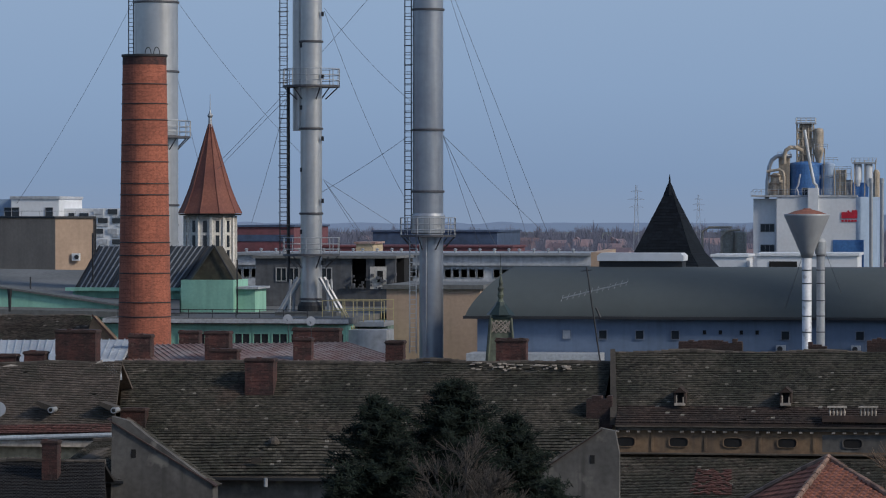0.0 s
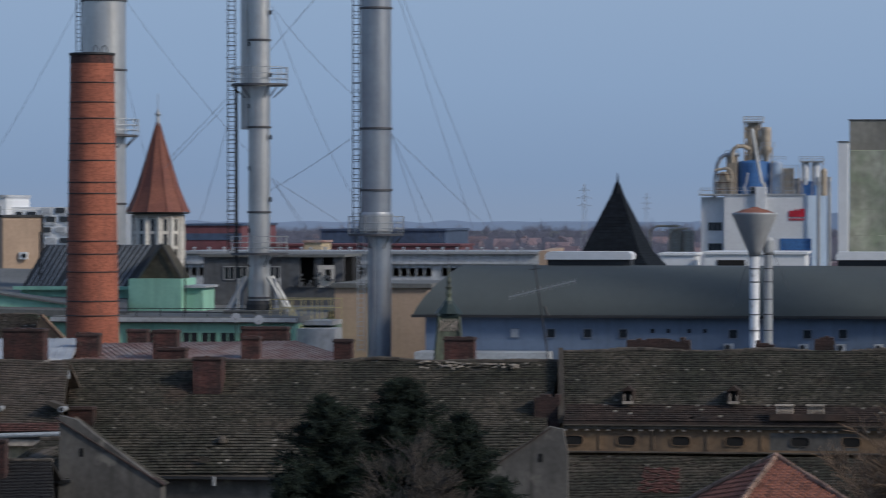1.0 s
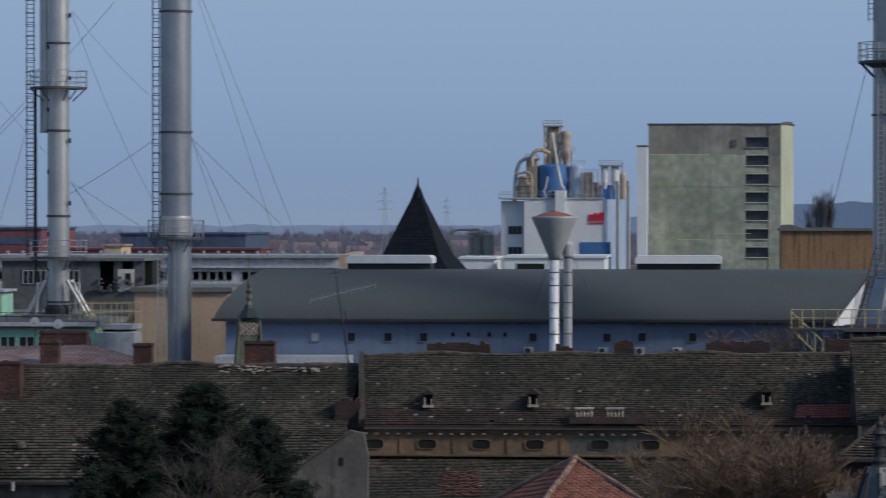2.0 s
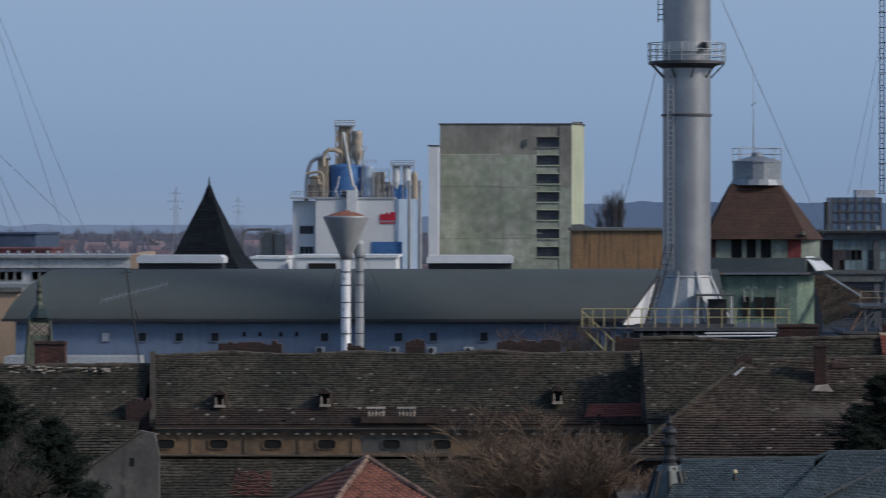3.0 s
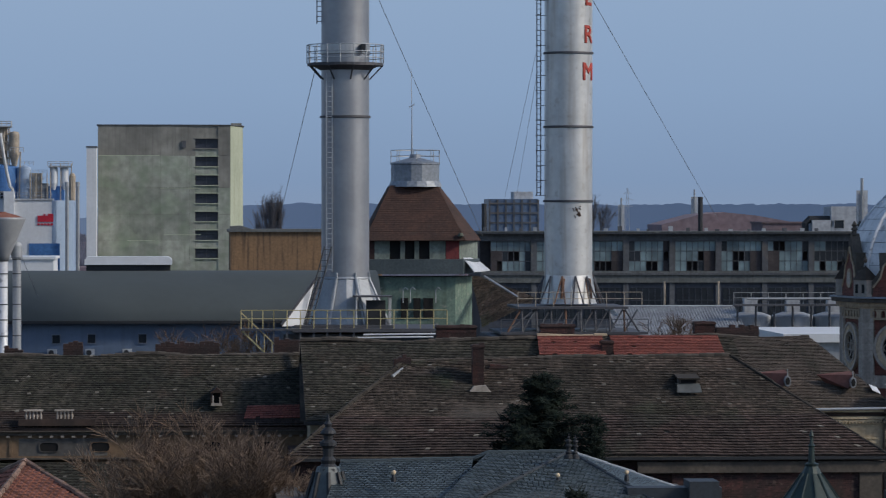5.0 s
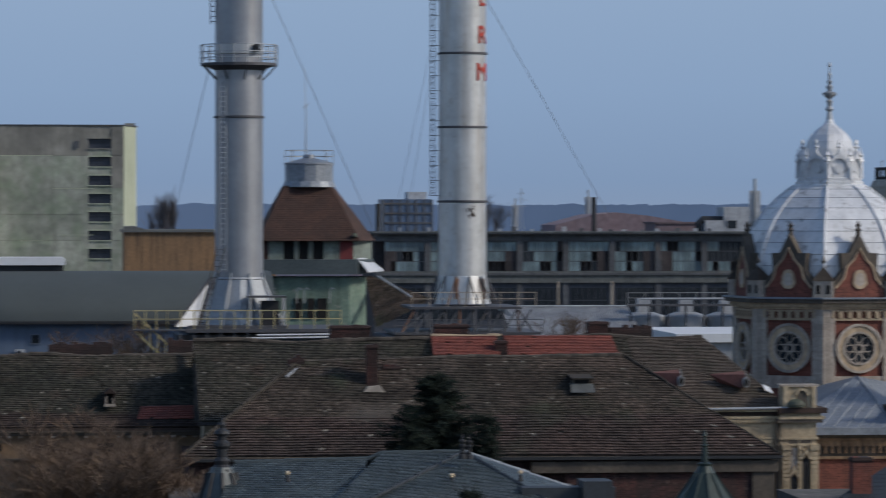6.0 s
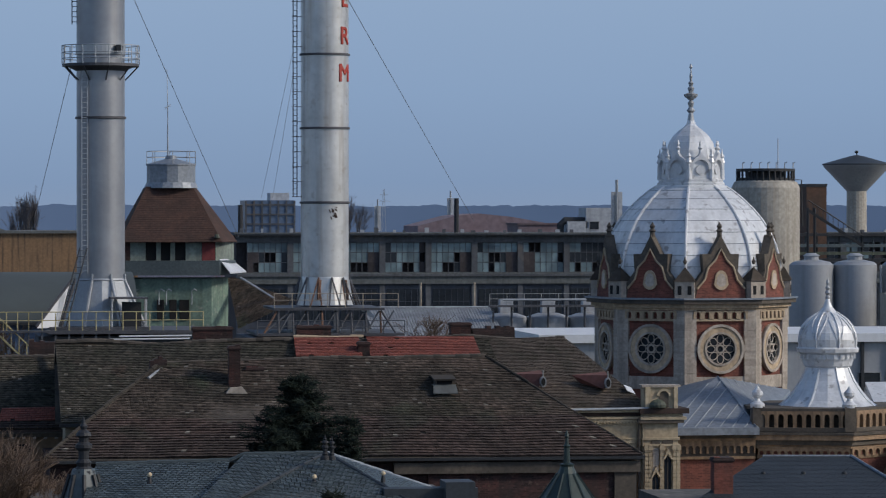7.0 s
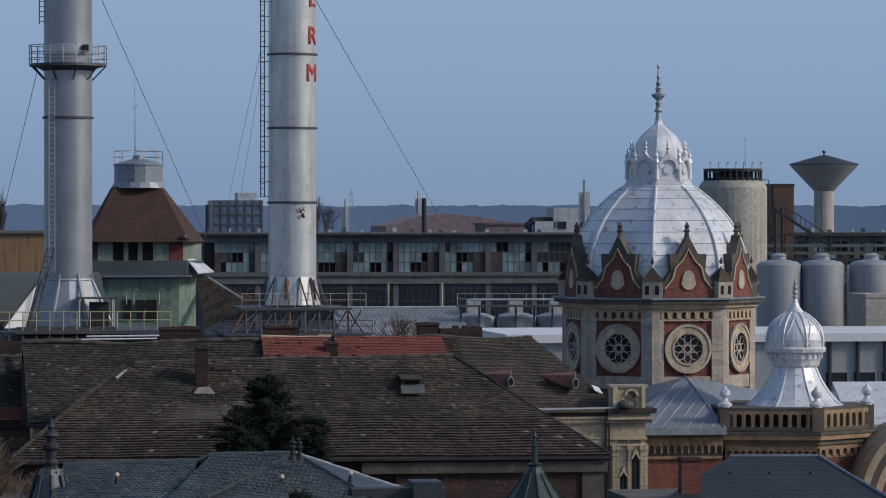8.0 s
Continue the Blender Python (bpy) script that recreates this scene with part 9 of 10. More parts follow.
# brick roof chimneys
brick_stack((-46.49, 182.0, 15.98), 2.11, 1.1, 2.0, "broad dark red brick chimney on a ridge", cap=0.2)
brick_stack((-50.12, 181.6, 15.91), 1.02, 0.8, 0.79, "small low brick chimney on a ridge")
brick_stack((-48.61, 181.6, 15.92), 1.08, 0.8, 0.91, "small low brick chimney on a ridge")
brick_stack((-46.45, 196.0, 16.39), 1.23, 0.9, 0.86, "low red brick chimney on a sheet roof")
brick_stack((-45.21, 203.0, 16.46), 1.14, 0.9, 0.83, "low red brick chimney on a sheet roof")
brick_stack((-41.84, 195.0, 16.33), 1.34, 1.0, 1.16, "red brick chimney on a sheet roof")
brick_stack((-39.7, 186.6, 15.83), 1.46, 0.9, 0.99, "dark brick chimney behind the ridge")
brick_stack((-37.11, 183.4, 14.57), 1.48, 1.0, 1.93, "stout old brick chimney on a tile slope")
brick_stack((-37.08, 195.0, 16.29), 0.98, 0.8, 0.86, "small red brick chimney on a sheet roof")
brick_stack((-38.34, 206.0, 16.32), 2.71, 1.0, 1.03, "long dark brick parapet stack")
brick_stack((-30.57, 186.6, 15.94), 0.93, 0.8, 1.4, "tall narrow brick chimney by the ridge")
brick_stack((-24.39, 186.4, 15.93), 1.56, 0.9, 1.56, "broad red brick chimney on the ridge")
brick_stack((-14.07, 187.0, 16.68), 3.28, 0.9, 0.76, "long ragged brick stack along the ridge", ragged=True)
brick_stack((-8.56, 187.0, 16.77), 0.94, 0.8, 0.59, "low brick stack on the ridge", ragged=True)
brick_stack((-5.51, 187.0, 16.78), 1.0, 0.8, 0.79, "low brick stack on the ridge", ragged=True)
brick_stack((0.36, 187.0, 16.83), 3.28, 0.9, 0.7, "long ragged brick stack along the ridge", ragged=True)
brick_stack((5.52, 187.0, 16.95), 1.35, 0.8, 0.82, "crumbling brick stack on the ridge", ragged=True)
brick_stack((-19.29, 181.8, 13.5), 1.29, 0.8, 1.23, "crumbling brick chimney above a firewall", ragged=True)
brick_stack((-43.3, 181.2, 12.74), 1.27, 0.8, 1.21, "pale brick chimney above a firewall")
brick_stack((-43.28, 164.4, 11.45), 0.72, 0.7, 1.9, "tall dark brick chimney in the yard")
brick_stack((14.27, 172.9, 15.72), 0.54, 0.55, 2.11, "slim red brick chimney with pale flashing")
fl = thing("chimney_flashing", (14.31, 172.4, 15.63), "pale mortar flashing at the chimney's foot", "flashing")
part("flashing", prism(B(), [(-0.5, 0), (0.55, -0.02), (0.4, 0.16), (0.3, 0.3), (-0.28, 0.26), (-0.4, 0.12)], "y", -0.3, 0.4), STONE_GREY, fl)
brick_stack((10.72, 174.5, 16.67), 0.82, 0.6, 0.66, "small brick stack at a hip", ragged=True)
brick_stack((15.34, 173.9, 16.37), 0.82, 0.5, 0.44, "low patched brick hump in the tiles")
brick_stack((26.85, 184.0, 17.67), 1.04, 0.7, 0.98, "red brick chimney behind the ridge")
brick_stack((28.56, 184.0, 17.71), 2.19, 0.7, 0.69, "long dark brick stack behind the ridge", ragged=True)
brick_stack((21.42, 180.5, 17.13), 0.57, 0.5, 0.62, "small brick stub between red tiles")
brick_stack((14.06, 184.0, 17.73), 2.02, 0.7, 0.69, "long brick stack behind the ridge")
brick_stack((19.46, 186.0, 17.64), 1.75, 0.7, 0.82, "long brick stack behind the ridge")


def skylight(at, w, h):
    t = thing("roof_hatch", at, "dark open roof hatch with a pale sheet sill", "hatch", "roof hatches")
    part("frame", box(B(), -w / 2, w / 2, -0.5, 0.9, -0.1, h), STONE_DARK, t)
    part("opening", box(B(), -w / 2 + 0.08, w / 2 - 0.08, -0.53, -0.48, 0.02, h - 0.1), VOID, t)
    part("apron", slab((-w / 2 - 0.15, -0.95, -0.38), (w / 2 + 0.15, -0.95, -0.38), (w / 2 + 0.1, -0.5, 0.0), (-w / 2 - 0.1, -0.5, 0.0), 0.05), WORKS_BAND, t)
    part("lid", slab((-w / 2 - 0.1, -0.7, h), (w / 2 + 0.1, -0.7, h), (w / 2 + 0.1, 1.0, h + 0.2), (-w / 2 - 0.1, 1.0, h + 0.2), 0.06), RIDGE_TILE, t)


skylight((24.36, 172.6, 15.99), 0.89, 0.27)


def pipe_dormer(at):
    t = thing("roof_dormer", at, "small rusty tiled dormer with a pipe vent", "dormer", "roof dormers")
    bm = B()
    q = [bm.verts.new(p) for p in ((-1.35, 0.5, 0.72), (0.32, -0.35, 0.74), (0.34, 0.5, 0.9), (0.1, -0.45, 0.05), (-0.9, 0.5, 0.3), (0.34, 0.6, 0.1))]
    for f in ((0, 1, 2), (0, 3, 1), (0, 4, 3), (4, 5, 3), (1, 3, 5, 2), (0, 2, 5, 4)):
        bm.faces.new([q[k] for k in f])
    part("hood", bm, EAVE_TILE, t, "rust-red sheet hood")
    ring = [(0.16 * math.cos(2 * math.pi * k / 16), 0.27 * math.sin(2 * math.pi * k / 16)) for k in range(16)]
    part("vent_ring", prism(B(), [(0.3 + p[0], 0.36 + p[1]) for p in ring], "y", -0.62, 0.1), FRAME_GREY, t, "grey oval vent ring")
    part("vent_hole", prism(B(), [(0.3 + p[0] * 0.66, 0.36 + p[1] * 0.72) for p in ring], "y", -0.64, -0.6), VOID, t)
    part("spike", tube(B(), (0.3, -0.5, 0.62), (0.3, -0.5, 0.95), 0.03, 5), FRAME_GREY, t)
    return t


pd = pipe_dormer((29.72, 177.6, 15.5))
copy_thing(pd, pose(33.0, 177.6, 15.42))
part_sky = thing("skylight_pane", (34.51, 177.2, 15.42), "small bright roof light", "skylight")
part("pane", slab((-0.22, 0, 0), (0.22, 0.1, -0.2), (0.1, 0.5, 0.1), (-0.3, 0.4, 0.25), 0.04), SILVER_ROOF, part_sky)


# copper spire pavilion by house A
def copper_spire():
    x, y = -26.27, 196
    t = thing("copper_spire", (x, y, 0), "weathered green copper spire with a turned finial", "spire", site=True)
    def Z(py): return 35.73 - py * (35.73 - 4.68) / 1000
    s = 196 / 6385.2
    part("body", lathe(B(), [(40 * s, 0), (40 * s, Z(690)), (34 * s, Z(640)), (27 * s, Z(600)), (24 * s, Z(562))], 4, x, y, 0.95), COPPER, t)
    part("eave", lathe(B(), [(26 * s, Z(564)), (27 * s, Z(560)), (25 * s, Z(556))], 4, x, y, 0.95), COPPER_DARK, t)
    part("cap", lathe(B(), [(26 * s, Z(557)), (18 * s, Z(548)), (11 * s, Z(540)), (8 * s, Z(534))], 8, x, y), COPPER_DARK, t)
    part("finial", lathe(B(), [(r * s, Z(p)) for r, p in ((7, 536), (4, 528), (6, 522), (4, 516), (6, 510), (3, 505), (4, 500), (2.5, 494), (1, 488), (0.6, 470), (0.4, 450))], 10, x, y), COPPER, t)
    for i in range(4):
        a = 0.95 + i * math.pi / 2
        part("hip_roll", tube(B(), (x + 34 * s * math.cos(a), y + 34 * s * math.sin(a), Z(640)), (x + 25 * s * math.cos(a), y + 25 * s * math.sin(a), Z(562)), 0.09, 6), COPPER, t)
    # lattice of the lantern face
    a0, a1 = 0.95 - math.pi, 0.95 - math.pi / 2
    p0, p1 = Vector((x + 25 * s * math.cos(a0), y + 25 * s * math.sin(a0), 0)), Vector((x + 25 * s * math.cos(a1), y + 25 * s * math.sin(a1), 0))
    bm = B()
    for i in range(6):
        u0, u1 = max(0, (i - 2) / 4), min(1, (i + 1) / 4)
        tube(bm, p0.lerp(p1, u0) + Vector((0, -0.05, Z(588))), p0.lerp(p1, u1) + Vector((0, -0.05, Z(566))), 0.03, 4)
        tube(bm, p0.lerp(p1, u1) + Vector((0, -0.05, Z(588))), p0.lerp(p1, u0) + Vector((0, -0.05, Z(566))), 0.03, 4)
    part("lattice", bm, STONE_GREY, t)


copper_spire()


def tv_aerial():
    x, y = -20.24, 186
    t = thing("tv_aerial", (-19.79, 186.0, 16.77), "tall thin rooftop television aerial", "aerial", site=True)
    part("mast", tube(B(), (-19.73, 186.0, 16.33), (-20.44, 186.0, 21.25), 0.045, 6), IRON, t)
    b0, b1 = Vector((-21.71, 186.0, 19.6)), Vector((-18.33, 186.0, 20.43))
    bo = part("boom", tube(B(), b0, b1, 0.025, 5), GALV, t)
    for i in range(12):
        p = b0.lerp(b1, i / 11)
        part("element", tube(B(), p + Vector((-0.05, -0.1, -0.16)), p + Vector((0.05, 0.1, 0.16)), 0.012, 4), GALV, bo)
    part("boom", tube(B(), (-20.74, 186.0, 21.01), (-20.15, 186.0, 21.07), 0.02, 5), IRON, t)
    part("bracket", tube(B(), (-19.94, 186.0, 19.11), (-19.73, 186.0, 18.61), 0.06, 6), IRON, t)


tv_aerial()


def dish(at, r=0.32, label="small grey satellite dish on a pole"):
    t = thing("satellite_dish", at, label, "dish", "satellite dishes")
    part("pole", tube(B(), (0, 0, -1.5), (0, 0, 0), 0.03, 5), IRON, t)
    part("reflector", lathe(B(), [(0.03, 0), (r * 0.6, 0.05), (r, 0.14), (r, 0.16)], 18, cap=True), SILO, t, m=Matrix.Rotation(radians(75), 4, "X"))
    part("arm", tube(B(), (0, -0.05, -0.15), (0, -0.4, 0.05), 0.015, 4), IRON, t)


dish((-39.02, 200.6, 17.99), 0.28)
dish((-37.69, 200.6, 17.87), 0.28)
dish((-49.43, 177.4, 14.03), 0.4)


# ---------------- front roofs ----------------
def front_red_roof():
    """Hipped roof of newer red tiles at the foot of the view: every tile of the near slope its own piece."""
    a, b = Vector((-8.42, 120.0, 14.19)), Vector((-2.6, 118.0, 14.15))
    ap = Vector((-5.3, 124.0, 15.61))
    t = thing("red_roofed_house", (ap.x, ap.y, 0), "small house with a hipped red tile roof", "house", site=True)
    c = Vector((-3.91, 128.0, 14.35))
    L = Vector((-9.39, 128.0, 13.23))
    def tri(v):
        bm = B()
        bm.faces.new([bm.verts.new(q) for q in v])
        bm.faces.new([bm.verts.new(q - Vector((0, 0, 0.3))) for q in v][::-1])
        return bm
    f0, f1 = Vector((-6.17, 117.0, 14.46)), Vector((-2.62, 119.0, 14.34))
    part("roof_deck", tri([f0, f1, ap]), FRONT_TILE, t)
    part("roof_deck", tri([L, f0, ap]), FRONT_TILE, t)
    one = B()
    pts = [(-0.13, 0.02), (-0.1, 0.0), (0.0, 0.0), (0.05, 0.035), (0.1, 0.05), (0.14, 0.03)]
    for p, q in zip(pts, pts[1:]):
        vs = [one.verts.new((p[0], -0.17, p[1])), one.verts.new((q[0], -0.17, q[1])), one.verts.new((q[0], 0.2, q[1])), one.verts.new((p[0], 0.2, p[1]))]
        one.faces.new(vs)
        e = [one.verts.new((p[0], -0.17, p[1] - 0.055)), one.verts.new((q[0], -0.17, q[1] - 0.055))]
        one.faces.new((e[0], e[1], vs[1], vs[0]))
    me = finish(one, "tile", FRONT_TILE)
    rng = random.Random(8)
    for p0, p1 in ((f0, f1), (L, f0)):
        ex = (p1 - p0).normalized()
        nrm = ex.cross(ap - p0).normalized()
        if nrm.z < 0:
            nrm = -nrm
        ey = nrm.cross(ex)
        hgt = (ap - p0).dot(ey)
        rows = int(hgt / 0.33)
        for r in range(rows):
            v = (r + 0.5) * 0.33
            fr = v / hgt
            l, rr = p0.lerp(ap, fr), p1.lerp(ap, fr)
            n = int((rr - l).length / 0.26)
            for i in range(n):
                pos = l + ex * (0.26 * (i + 0.5 + 0.2 * rng.random() * 0.2)) + nrm * 0.03
                if abs(pos.z - ap.z) > 2.6:
                    continue
                m = Matrix((ex, ey, nrm)).transposed().to_4x4()
                m.translation = pos
                part("tile", me, FRONT_TILE, t, m=m @ Matrix.Rotation(-0.15 + (rng.random() - 0.5) * 0.05, 4, "X"))
    for p in (f0, f1, L):
        ridge_caps(t, "hip", p + Vector((0, 0, 0.1)), ap + Vector((0, 0, 0.1)), FRONT_HIP, r=0.11, step=0.33)
    part("body", prism(B(), [(L.x + 0.5, 0), (f1.x, 0), (f1.x, f1.z - 0.4), (L.x + 0.5, f1.z - 0.4)], "y", 119.5, 127), PLASTER_GREY, t)


front_red_roof()


def slate_mansion():
    """Dark green slate roofs with turned finials at the foot of the view."""
    y = 130
    t = thing("slate_roofed_house", (12.63, 132, 0), "house with dark green slate hip roofs and finials", "house", site=True)
    rl, rm, rr_ = Vector((5.93, 134.0, 14.9)), Vector((10.91, 134.0, 14.99)), Vector((11.44, 134.0, 15.22))
    ap = Vector((14.5, 134.0, 15.23))
    e0, e1 = Vector((4.56, 126.0, 12.74)), Vector((9.67, 126.0, 12.67))
    part("roof", tile_mesh("slates", [(e0, e1, rm, rl)], SLATE_GREEN, 0.2, 0.2, 0.0, lift=0.03, lost=0, gap=0.015), SLATE_GREEN, t)
    f0 = Vector((8.28, 126.0, 13.28))
    f1 = Vector((17.17, 127.0, 13.69))
    part("roof", tile_mesh("slates", [(f0, f1, ap, rr_)], SLATE_GREEN, 0.2, 0.2, 0.0, lift=0.03, lost=0, gap=0.015), SLATE_GREEN, t)
    s1 = Vector((18.76, 134.0, 13.79))
    s0 = Vector((17.17, 127.0, 13.69))
    part("roof", tile_mesh("slates", [(s0, s1, ap + Vector((0.05, 0, 0)), ap)], SLATE_GREEN, 0.2, 0.2, 0.0, lift=0.03, lost=0, gap=0.015), ZINC, t, "slope that catches the light")
    ridge_caps(t, "ridge", rl, rm, SLATE_GREEN, r=0.09, sag=0)
    ridge_caps(t, "ridge", rm, rr_, SLATE_GREEN, r=0.09, sag=0)
    ridge_caps(t, "ridge", rr_, ap, SLATE_GREEN, r=0.09, sag=0)
    ridge_caps(t, "hip", Vector((9.74, 127.0, 13.68)), ap, SLATE_BLUE, r=0.08, sag=0)
    ridge_caps(t, "hip", s0, ap, SLATE_BLUE, r=0.08, sag=0)
    ridge_caps(t, "hip", s1, ap + Vector((0, 0.3, 0)), GALV, r=0.08, sag=0)
    part("body", box(B(), 3.62, 19.62, 129, 142, 0, 13.42), PLASTER_GREY, t)
    part("back_slope", slab((ap.x, 142, 13), (rl.x, 142, 13), rl, ap, 0.2), SLATE_GREEN, t)
    # snow guards with glossy pale amber knobs
    for q in ((7.71, 130.5, 14.65), (13.69, 130.5, 14.52), (16.21, 130.5, 14.62)):
        s = part("snow_guard", lathe(B(), [(0.1, -0.25), (0.08, -0.1), (0.06, 0)], 8), IRON, t, m=Matrix.Translation(q))
        part("glass_knob", lathe(B(), [(0.03, 0), (0.085, 0.05), (0.09, 0.1), (0.04, 0.17)], 10), AMBER_GLASS, s, "glossy pale amber knob")
    # dark sheet gutter box to the right
    part("box_gutter", box(B(), 16.01, 19.41, 128.5, 129.5, 13.87, 14.28), SLATE_BLUE, t)
    part("gutter_head", box(B(), 18.17, 19.24, 128, 129.6, 13.61, 14.53), SLATE_BLUE, t)
    # finials
    def finial(px, top, base, s, d):
        f = d / 6385.2
        zt, zb = 32.08 - top * (32.08 - 11.17) / 1000, 32.08 - base * (32.08 - 11.17) / 1000
        h = zt - zb
        x = (3.561 + 20.367 * (px / 1000) + 0.498 * (px / 1000) ** 2)
        pr = [(22, 0), (20, 0.12), (12, 0.2), (14, 0.26), (9, 0.32), (10, 0.45), (15, 0.50), (15, 0.55), (8, 0.6), (9, 0.66), (14, 0.70), (12, 0.75), (5, 0.8), (7, 0.85), (3, 0.9), (1.5, 1.0)]
        part("finial", lathe(B(), [(r * s * f, zb + v * h) for r, v in pr], 12, x, 132), IRON, t, "dark turned metal finial")
    finial(90, 733, 840, 1.0, 132)
    finial(518, 768, 812, 0.42, 132)
    finial(530, 770, 812, 0.36, 132)
    tl = Vector((5.39, 132.0, 14.77))
    part("turret_roof", lathe(B(), [(1.4, tl.z - 3.2), (0.5, tl.z - 0.2), (0.4, tl.z + 0.1)], 8, tl.x, tl.y), SLATE_GREEN, t)
    for i in range(8):
        a = i * math.pi / 4
        part("hip", tube(B(), (tl.x + 1.4 * math.cos(a), tl.y + 1.4 * math.sin(a), tl.z - 3.2), (tl.x + 0.5 * math.cos(a), tl.y + 0.5 * math.sin(a), tl.z - 0.1), 0.08, 5), IRON, t)


slate_mansion()


def green_turret():
    x, y = 22.04, 125
    t = thing("conical_turret", (x, y, 0), "dark green conical turret roof with a slim finial", "turret", site=True)
    z0 = 15.33
    part("roof", lathe(B(), [(1.9, z0 - 2.6), (1.1, z0 - 1.35), (0.35, z0 - 0.3), (0.2, z0)], 12, x, y), COPPER_DARK, t)
    for i in range(12):
        a = 2 * math.pi * i / 12
        part("standing_seam", pipe(B(), [(x + r * math.cos(a), y + r * math.sin(a), z) for r, z in ((1.92, z0 - 2.6), (1.12, z0 - 1.35), (0.36, z0 - 0.3))], 0.035, 4), COPPER_DARK, t)
    part("finial", lathe(B(), [(0.24, z0 - 0.05), (0.26, z0 + 0.02), (0.12, z0 + 0.08), (0.1, z0 + 0.6), (0.13, z0 + 0.66), (0.07, z0 + 0.72), (0.05, z0 + 0.95), (0.09, z0 + 1.0), (0.02, z0 + 1.2)], 12, x, y), COPPER_DARK, t)
    part("body", lathe(B(), [(1.8, 0), (1.8, z0 - 2.55)], 12, x, y), PLASTER_GREY, t)


green_turret()


def dark_roof():
    t = thing("dark_slate_house", (36.57, 150, 0), "house with a plain dark slate hip roof", "house", site=True)
    a, b = (31.0, 148.0, 11.85), (41.97, 148.0, 11.72)
    c, d = (39.79, 154.0, 13.55), (35.83, 154.0, 13.59)
    part("roof", tile_mesh("slates", [(a, b, c, d)], SLATE_BLUE, 0.2, 0.3, 0.0, lift=0.012, lost=0), SLATE_BLUE, t)
    part("roof_deck", slab(*[(p[0], p[1], p[2] - 0.05) for p in (a, b, c, d)]), SLATE_BLUE, t)
    part("side_roof", slab(b, (b[0] + 1, b[1] + 10, b[2]), (c[0], c[1] + 1, c[2]), c, 0.1), SLATE_BLUE, t)
    part("ridge", tube(B(), (d[0], d[1], d[2] + 0.03), (c[0], c[1], c[2] + 0.03), 0.06, 6), ZINC, t)
    part("hip", tube(B(), (b[0], b[1], b[2] + 0.05), (c[0], c[1], c[2] + 0.03), 0.08, 6), ZINC, t)
    part("back_roof", slab((c[0], 160, a[2]), (d[0], 160, a[2]), d, c, 0.1), SLATE_BLUE, t)
    part("body", box(B(), a[0] + 0.5, b[0] - 0.5, 148.5, 160, 0, a[2] - 0.1), PLASTER_GREY, t)
    for q in ((35.39, 152.0, 12.99), (37.16, 152.0, 12.98), (38.97, 152.0, 12.96)):
        part("roof_hook", lathe(B(), [(0.12, -0.05), (0.1, 0.06), (0.04, 0.1)], 8), IRON, t, m=Matrix.Translation(q))


dark_roof()
brick_stack((33.13, 150.0, 11.55), 0.8, 0.7, 2.3, "tall red brick chimney with a sooty top", mat=BRICK_SYN)


# ---------------- trees ----------------
def conifer(at, h, r, seed, label, layers=26, per=16, crown=8.5):
    """Trunk, drooping limbs, and sprays of short needle blades."""
    rng = random.Random(seed)
    t = thing("conifer", at, label, "tree", "conifers")
    part("trunk", tube(B(), (0, 0, 0), (0, 0, h * 0.96), 0.22, 8, 0.03), BARK, t)
    lb = B()
    V, F = [], []
    for k in range(layers):
        f = k / layers
        z = h - crown * (1 - 0.98 * f)
        reach = r * (1 - f ** 2.2) ** 0.75 * (0.75 + 0.4 * rng.random()) + 0.15
        for j in range(max(4, int(per * (1 - 0.6 * f)))):
            a = rng.random() * 2 * math.pi
            L = reach * (0.55 + 0.55 * rng.random())
            droop = 0.05 * L + 0.5 * L * f * rng.random()
            tip = Vector((L * math.cos(a), L * math.sin(a), z + droop))
            base = Vector((0, 0, z))
            tube(lb, base, tip, 0.03, 3, 0.008)
            n = int(7 + L * 9)
            for e in range(n):
                u = 0.2 + 0.8 * e / n
                p = base.lerp(tip, u)
                sp = 0.28 * (1.15 - u) + 0.14
                for q in range(5):
                    d = Vector((rng.gauss(0, 1), rng.gauss(0, 1), rng.gauss(0.15, 0.6))).normalized() * sp * (0.6 + 0.8 * rng.random())
                    w = d.orthogonal().normalized() * 0.026
                    i = len(V)
                    o = p + Vector((rng.gauss(0, 0.06), rng.gauss(0, 0.06), rng.gauss(0, 0.06)))
                    V += [tuple(o - w), tuple(o + w), tuple(o + d + w * 0.4), tuple(o + d - w * 0.4)]
                    F.append((i, i + 1, i + 2, i + 3))
    part("branching", lb, BARK, t)
    tagged(part("crown", mesh_of("crown", V, F, NEEDLES), NEEDLES, t), kind="stuff")
    return t


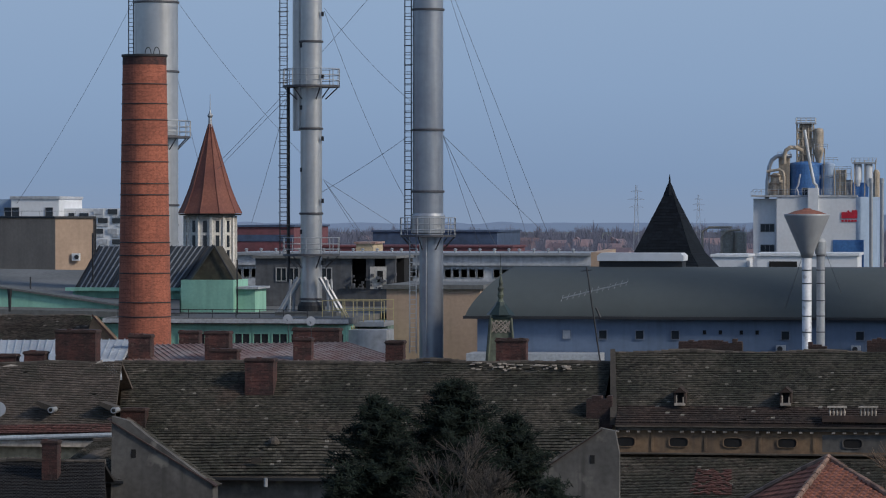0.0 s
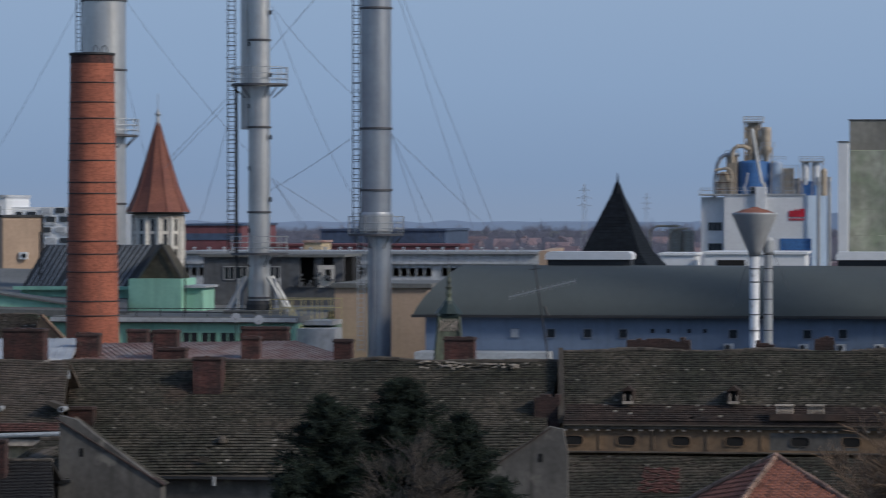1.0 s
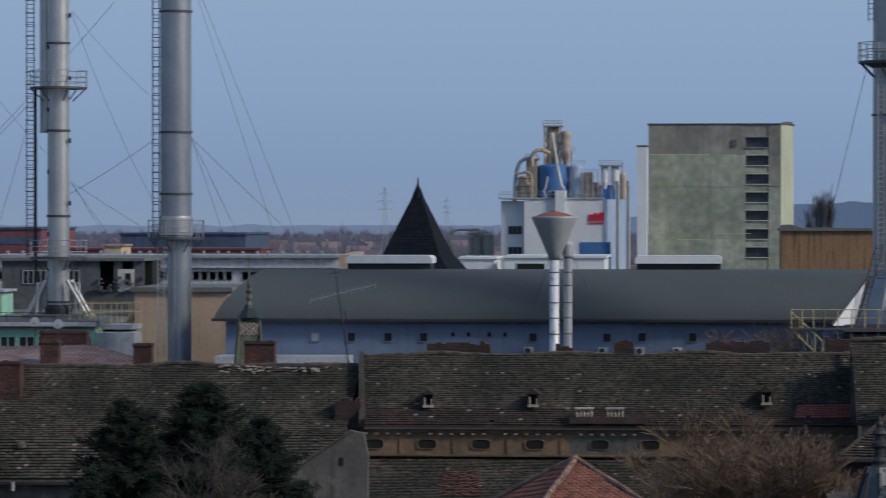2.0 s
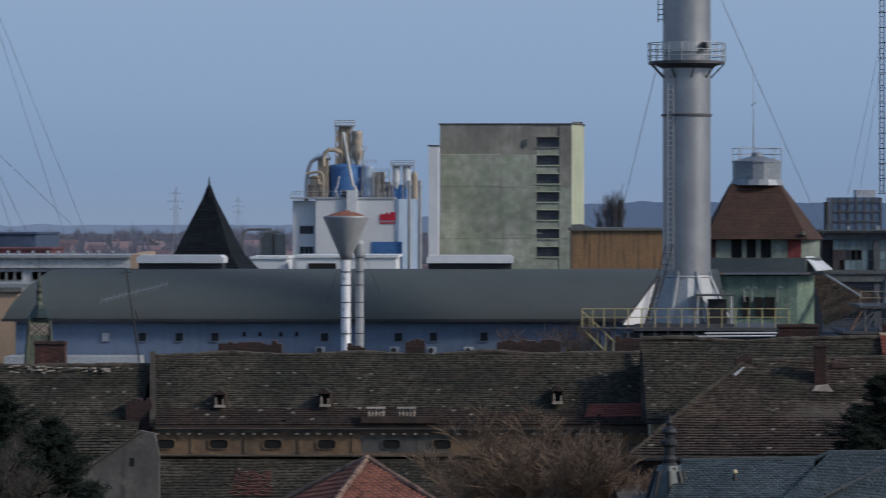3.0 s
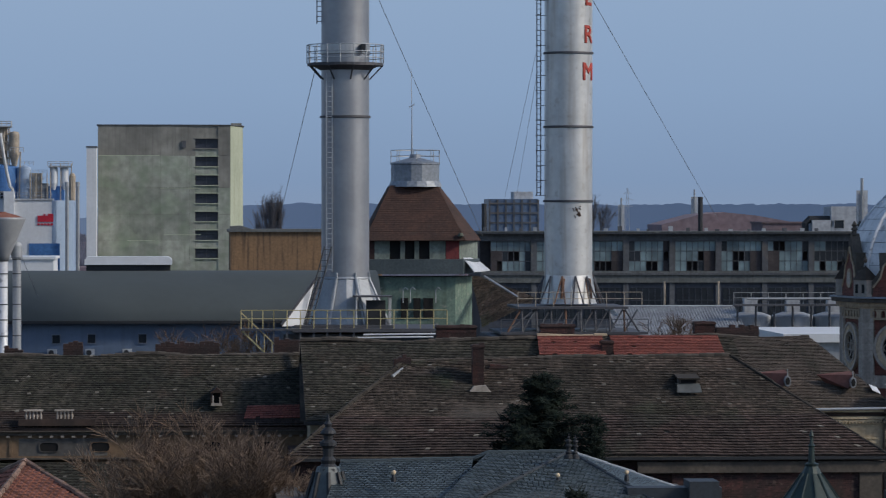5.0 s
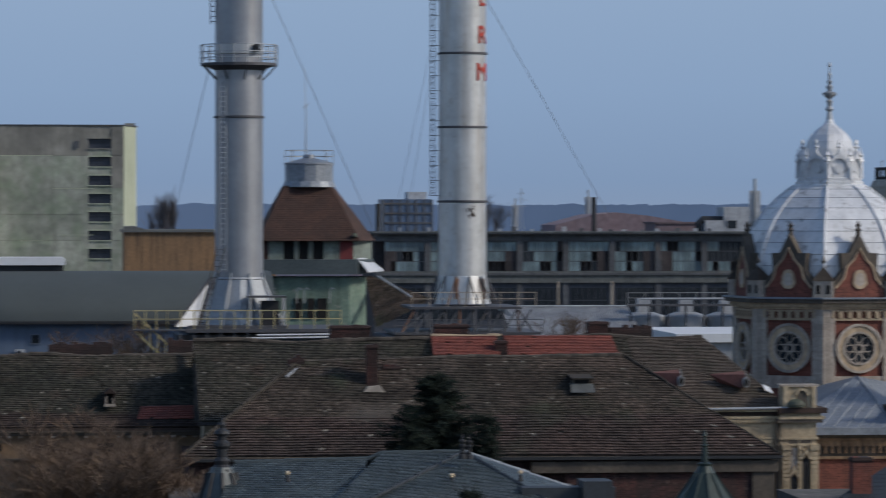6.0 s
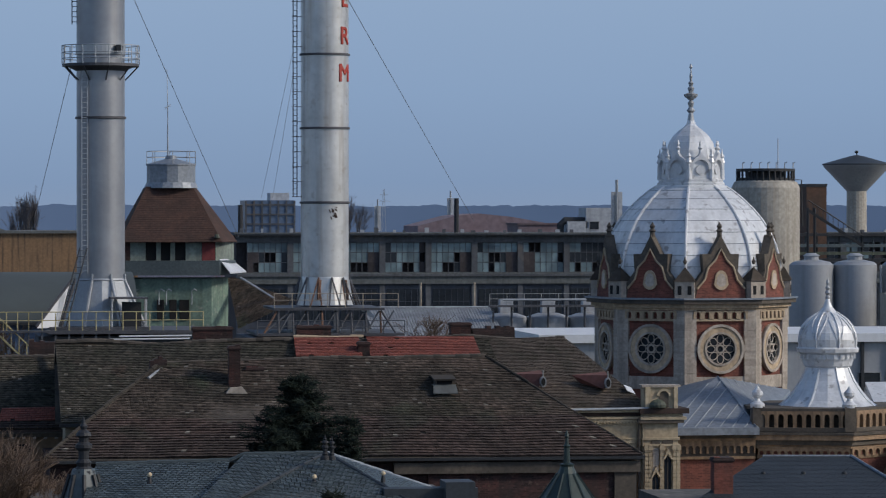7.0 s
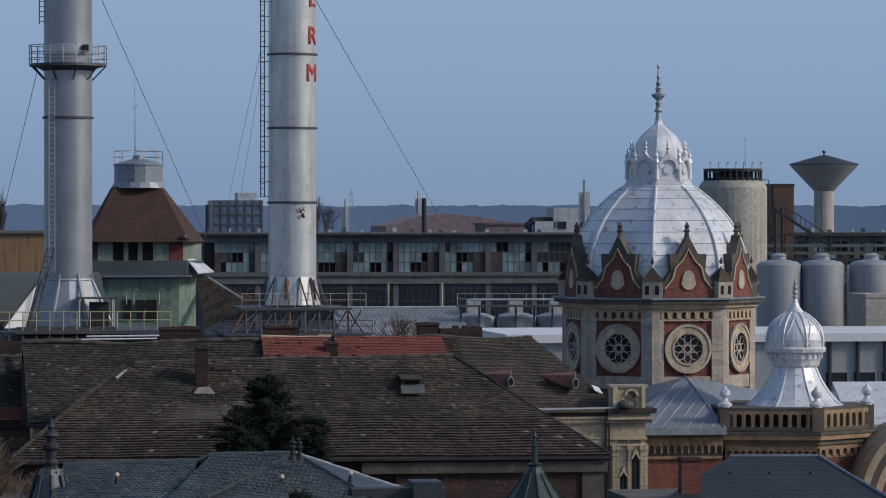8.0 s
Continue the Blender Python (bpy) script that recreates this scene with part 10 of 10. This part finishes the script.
def bare_tree(at, h, spread, seed, label, twigs=7, top=7.0, fine=0.014, mat=None):
    """Trunk, forking limbs, and fine upright winter twigs."""
    rng = random.Random(seed)
    t = thing("bare_tree", at, label, "tree", "bare trees")
    V, F = [], []
    def stick(a, b, r0, r1):
        d = (b - a)
        u = d.orthogonal().normalized()
        v = d.cross(u).normalized()
        i = len(V)
        for p, r in ((a, r0), (b, r1)):
            for e in range(3):
                w = 2 * math.pi * e / 3
                V.append(tuple(p + r * (math.cos(w) * u + math.sin(w) * v)))
        for e in range(3):
            g = (e + 1) % 3
            F.append((i + e, i + g, i + 3 + g, i + 3 + e))
    lb = B()
    def grow(p, d, L, r, lev):
        q = p + d * L
        if lev < 2:
            tube(lb, p, q, r, 6, r * 0.65)
        else:
            stick(p, q, r, r * 0.6)
        if lev >= 5:
            return
        for j in range(3 if lev < 2 else (4 if lev < 4 else twigs)):
            s = 0.42 if lev < 2 else 0.5
            nd = (d + Vector((rng.gauss(0, s) * spread, rng.gauss(0, s) * spread, rng.gauss(0.12, 0.25)))).normalized()
            grow(p + d * L * (0.45 + 0.55 * rng.random()), nd, L * (0.62 + 0.2 * rng.random()), max(r * 0.55, fine), lev + 1)
    tube(lb, (0, 0, 0), (0, 0, h - top), 0.2, 8, 0.16)
    grow(Vector((0, 0, h - top - 0.1)), Vector((0, 0, 1)), top * 0.40, 0.02 * top, 0)
    part("branching", lb, BARK, t)
    tagged(part("twig_mass", mesh_of("twig_mass", V, F, mat or TWIGS), mat or TWIGS, t), kind="stuff")
    return t


TB = 0.0
conifer((-22.34, 152, TB), 17.11 - TB, 3.0, 1, "dark bushy conifer in a yard", 30, 20)
conifer((-25.25, 150, TB), 16.4 - TB, 3.2, 2, "dark conifer with an uneven crown", 28, 20)
conifer((-20.1, 154, TB), 15.51 - TB, 3.1, 3, "dark conifer with an uneven crown", 26, 18)
conifer((-26.27, 146, TB), 13.5 - TB, 2.0, 5, "low dark conifer in a yard", 18, 16)
conifer((-17.43, 146, TB), 13.5 - TB, 1.6, 6, "low dark conifer in a yard", 18, 14)
conifer((16.06, 160, TB), 17.19 - TB, 3.1, 7, "dark broad conifer before the tiled roofs", 26, 20)
conifer((18.1, 158, TB), 15.6 - TB, 1.5, 8, "slim dark conifer beside a bigger one", 18, 14)
conifer((14.73, 158, TB), 15.15 - TB, 1.3, 9, "slim dark conifer beside a bigger one", 18, 14)
conifer((13.68, 124, 0.0), 14.93, 0.9, 10, "small dark conifer tip by the slate roof", 18, 12)
bare_tree((-20.91, 140, 0), 15.7, 1.0, 3, "bare dark winter tree in a yard", mat=BARK)
bare_tree((-19.12, 140, 0), 15.08, 1.0, 4, "bare dark winter tree in a yard", mat=BARK)
for i, (px, py) in enumerate(((610, 790), (660, 768), (710, 755), (755, 750), (800, 742), (845, 745), (880, 742), (920, 760), (955, 785), (985, 800))):
    x = (-16.716 + 21.605 * (px / 1000) + 0.006 * (px / 1000) ** 2)
    z = 32.28 - py * (32.28 - 10.66) / 1000
    bare_tree((x, 138 + (i % 3) * 2, 0), z, 1.0, 20 + i, "bare brown winter tree with fine twigs")
bare_tree((13.4, 530, 0), 26.6, 0.2, 41, "bare poplar by an ochre wall", 3, 16.0, 0.022, GREY_TWIGS)
bare_tree((14.7, 532, 0), 26.44, 0.2, 42, "bare poplar by an ochre wall", 3, 15.0, 0.022, GREY_TWIGS)
bare_tree((12.67, 534, 0), 25.78, 0.2, 43, "bare poplar by an ochre wall", 3, 15.0, 0.022, GREY_TWIGS)
for i, px in enumerate((545, 562, 578)):
    bare_tree(((15.107 + 86.406 * (px / 1000) + 2.114 * (px / 1000) ** 2), 560 + 4 * i, 0), 27.06 - (1.5, 0, 1.2)[i], 0.4, 51 + i, "bare tree beyond the workshop, coloured grey for haze", 3, 11.0, 0.022, GREY_TWIGS)
for i, px in enumerate((800, 850, 900, 930)):
    x = (-25.679 + 33.190 * (px / 1000) + 0.009 * (px / 1000) ** 2)
    bare_tree((x, 212, 0), 17.8, 1.0, 50 + i, "leafless dark shrub before a blue wall", 3)
for i, px in enumerate((690, 730)):
    x = (6.744 + 38.574 * (px / 1000) + 0.944 * (px / 1000) ** 2)
    bare_tree((x, 250, 0), 17.41, 1.0, 60 + i, "bare greyish shrub behind the roofs", 3)
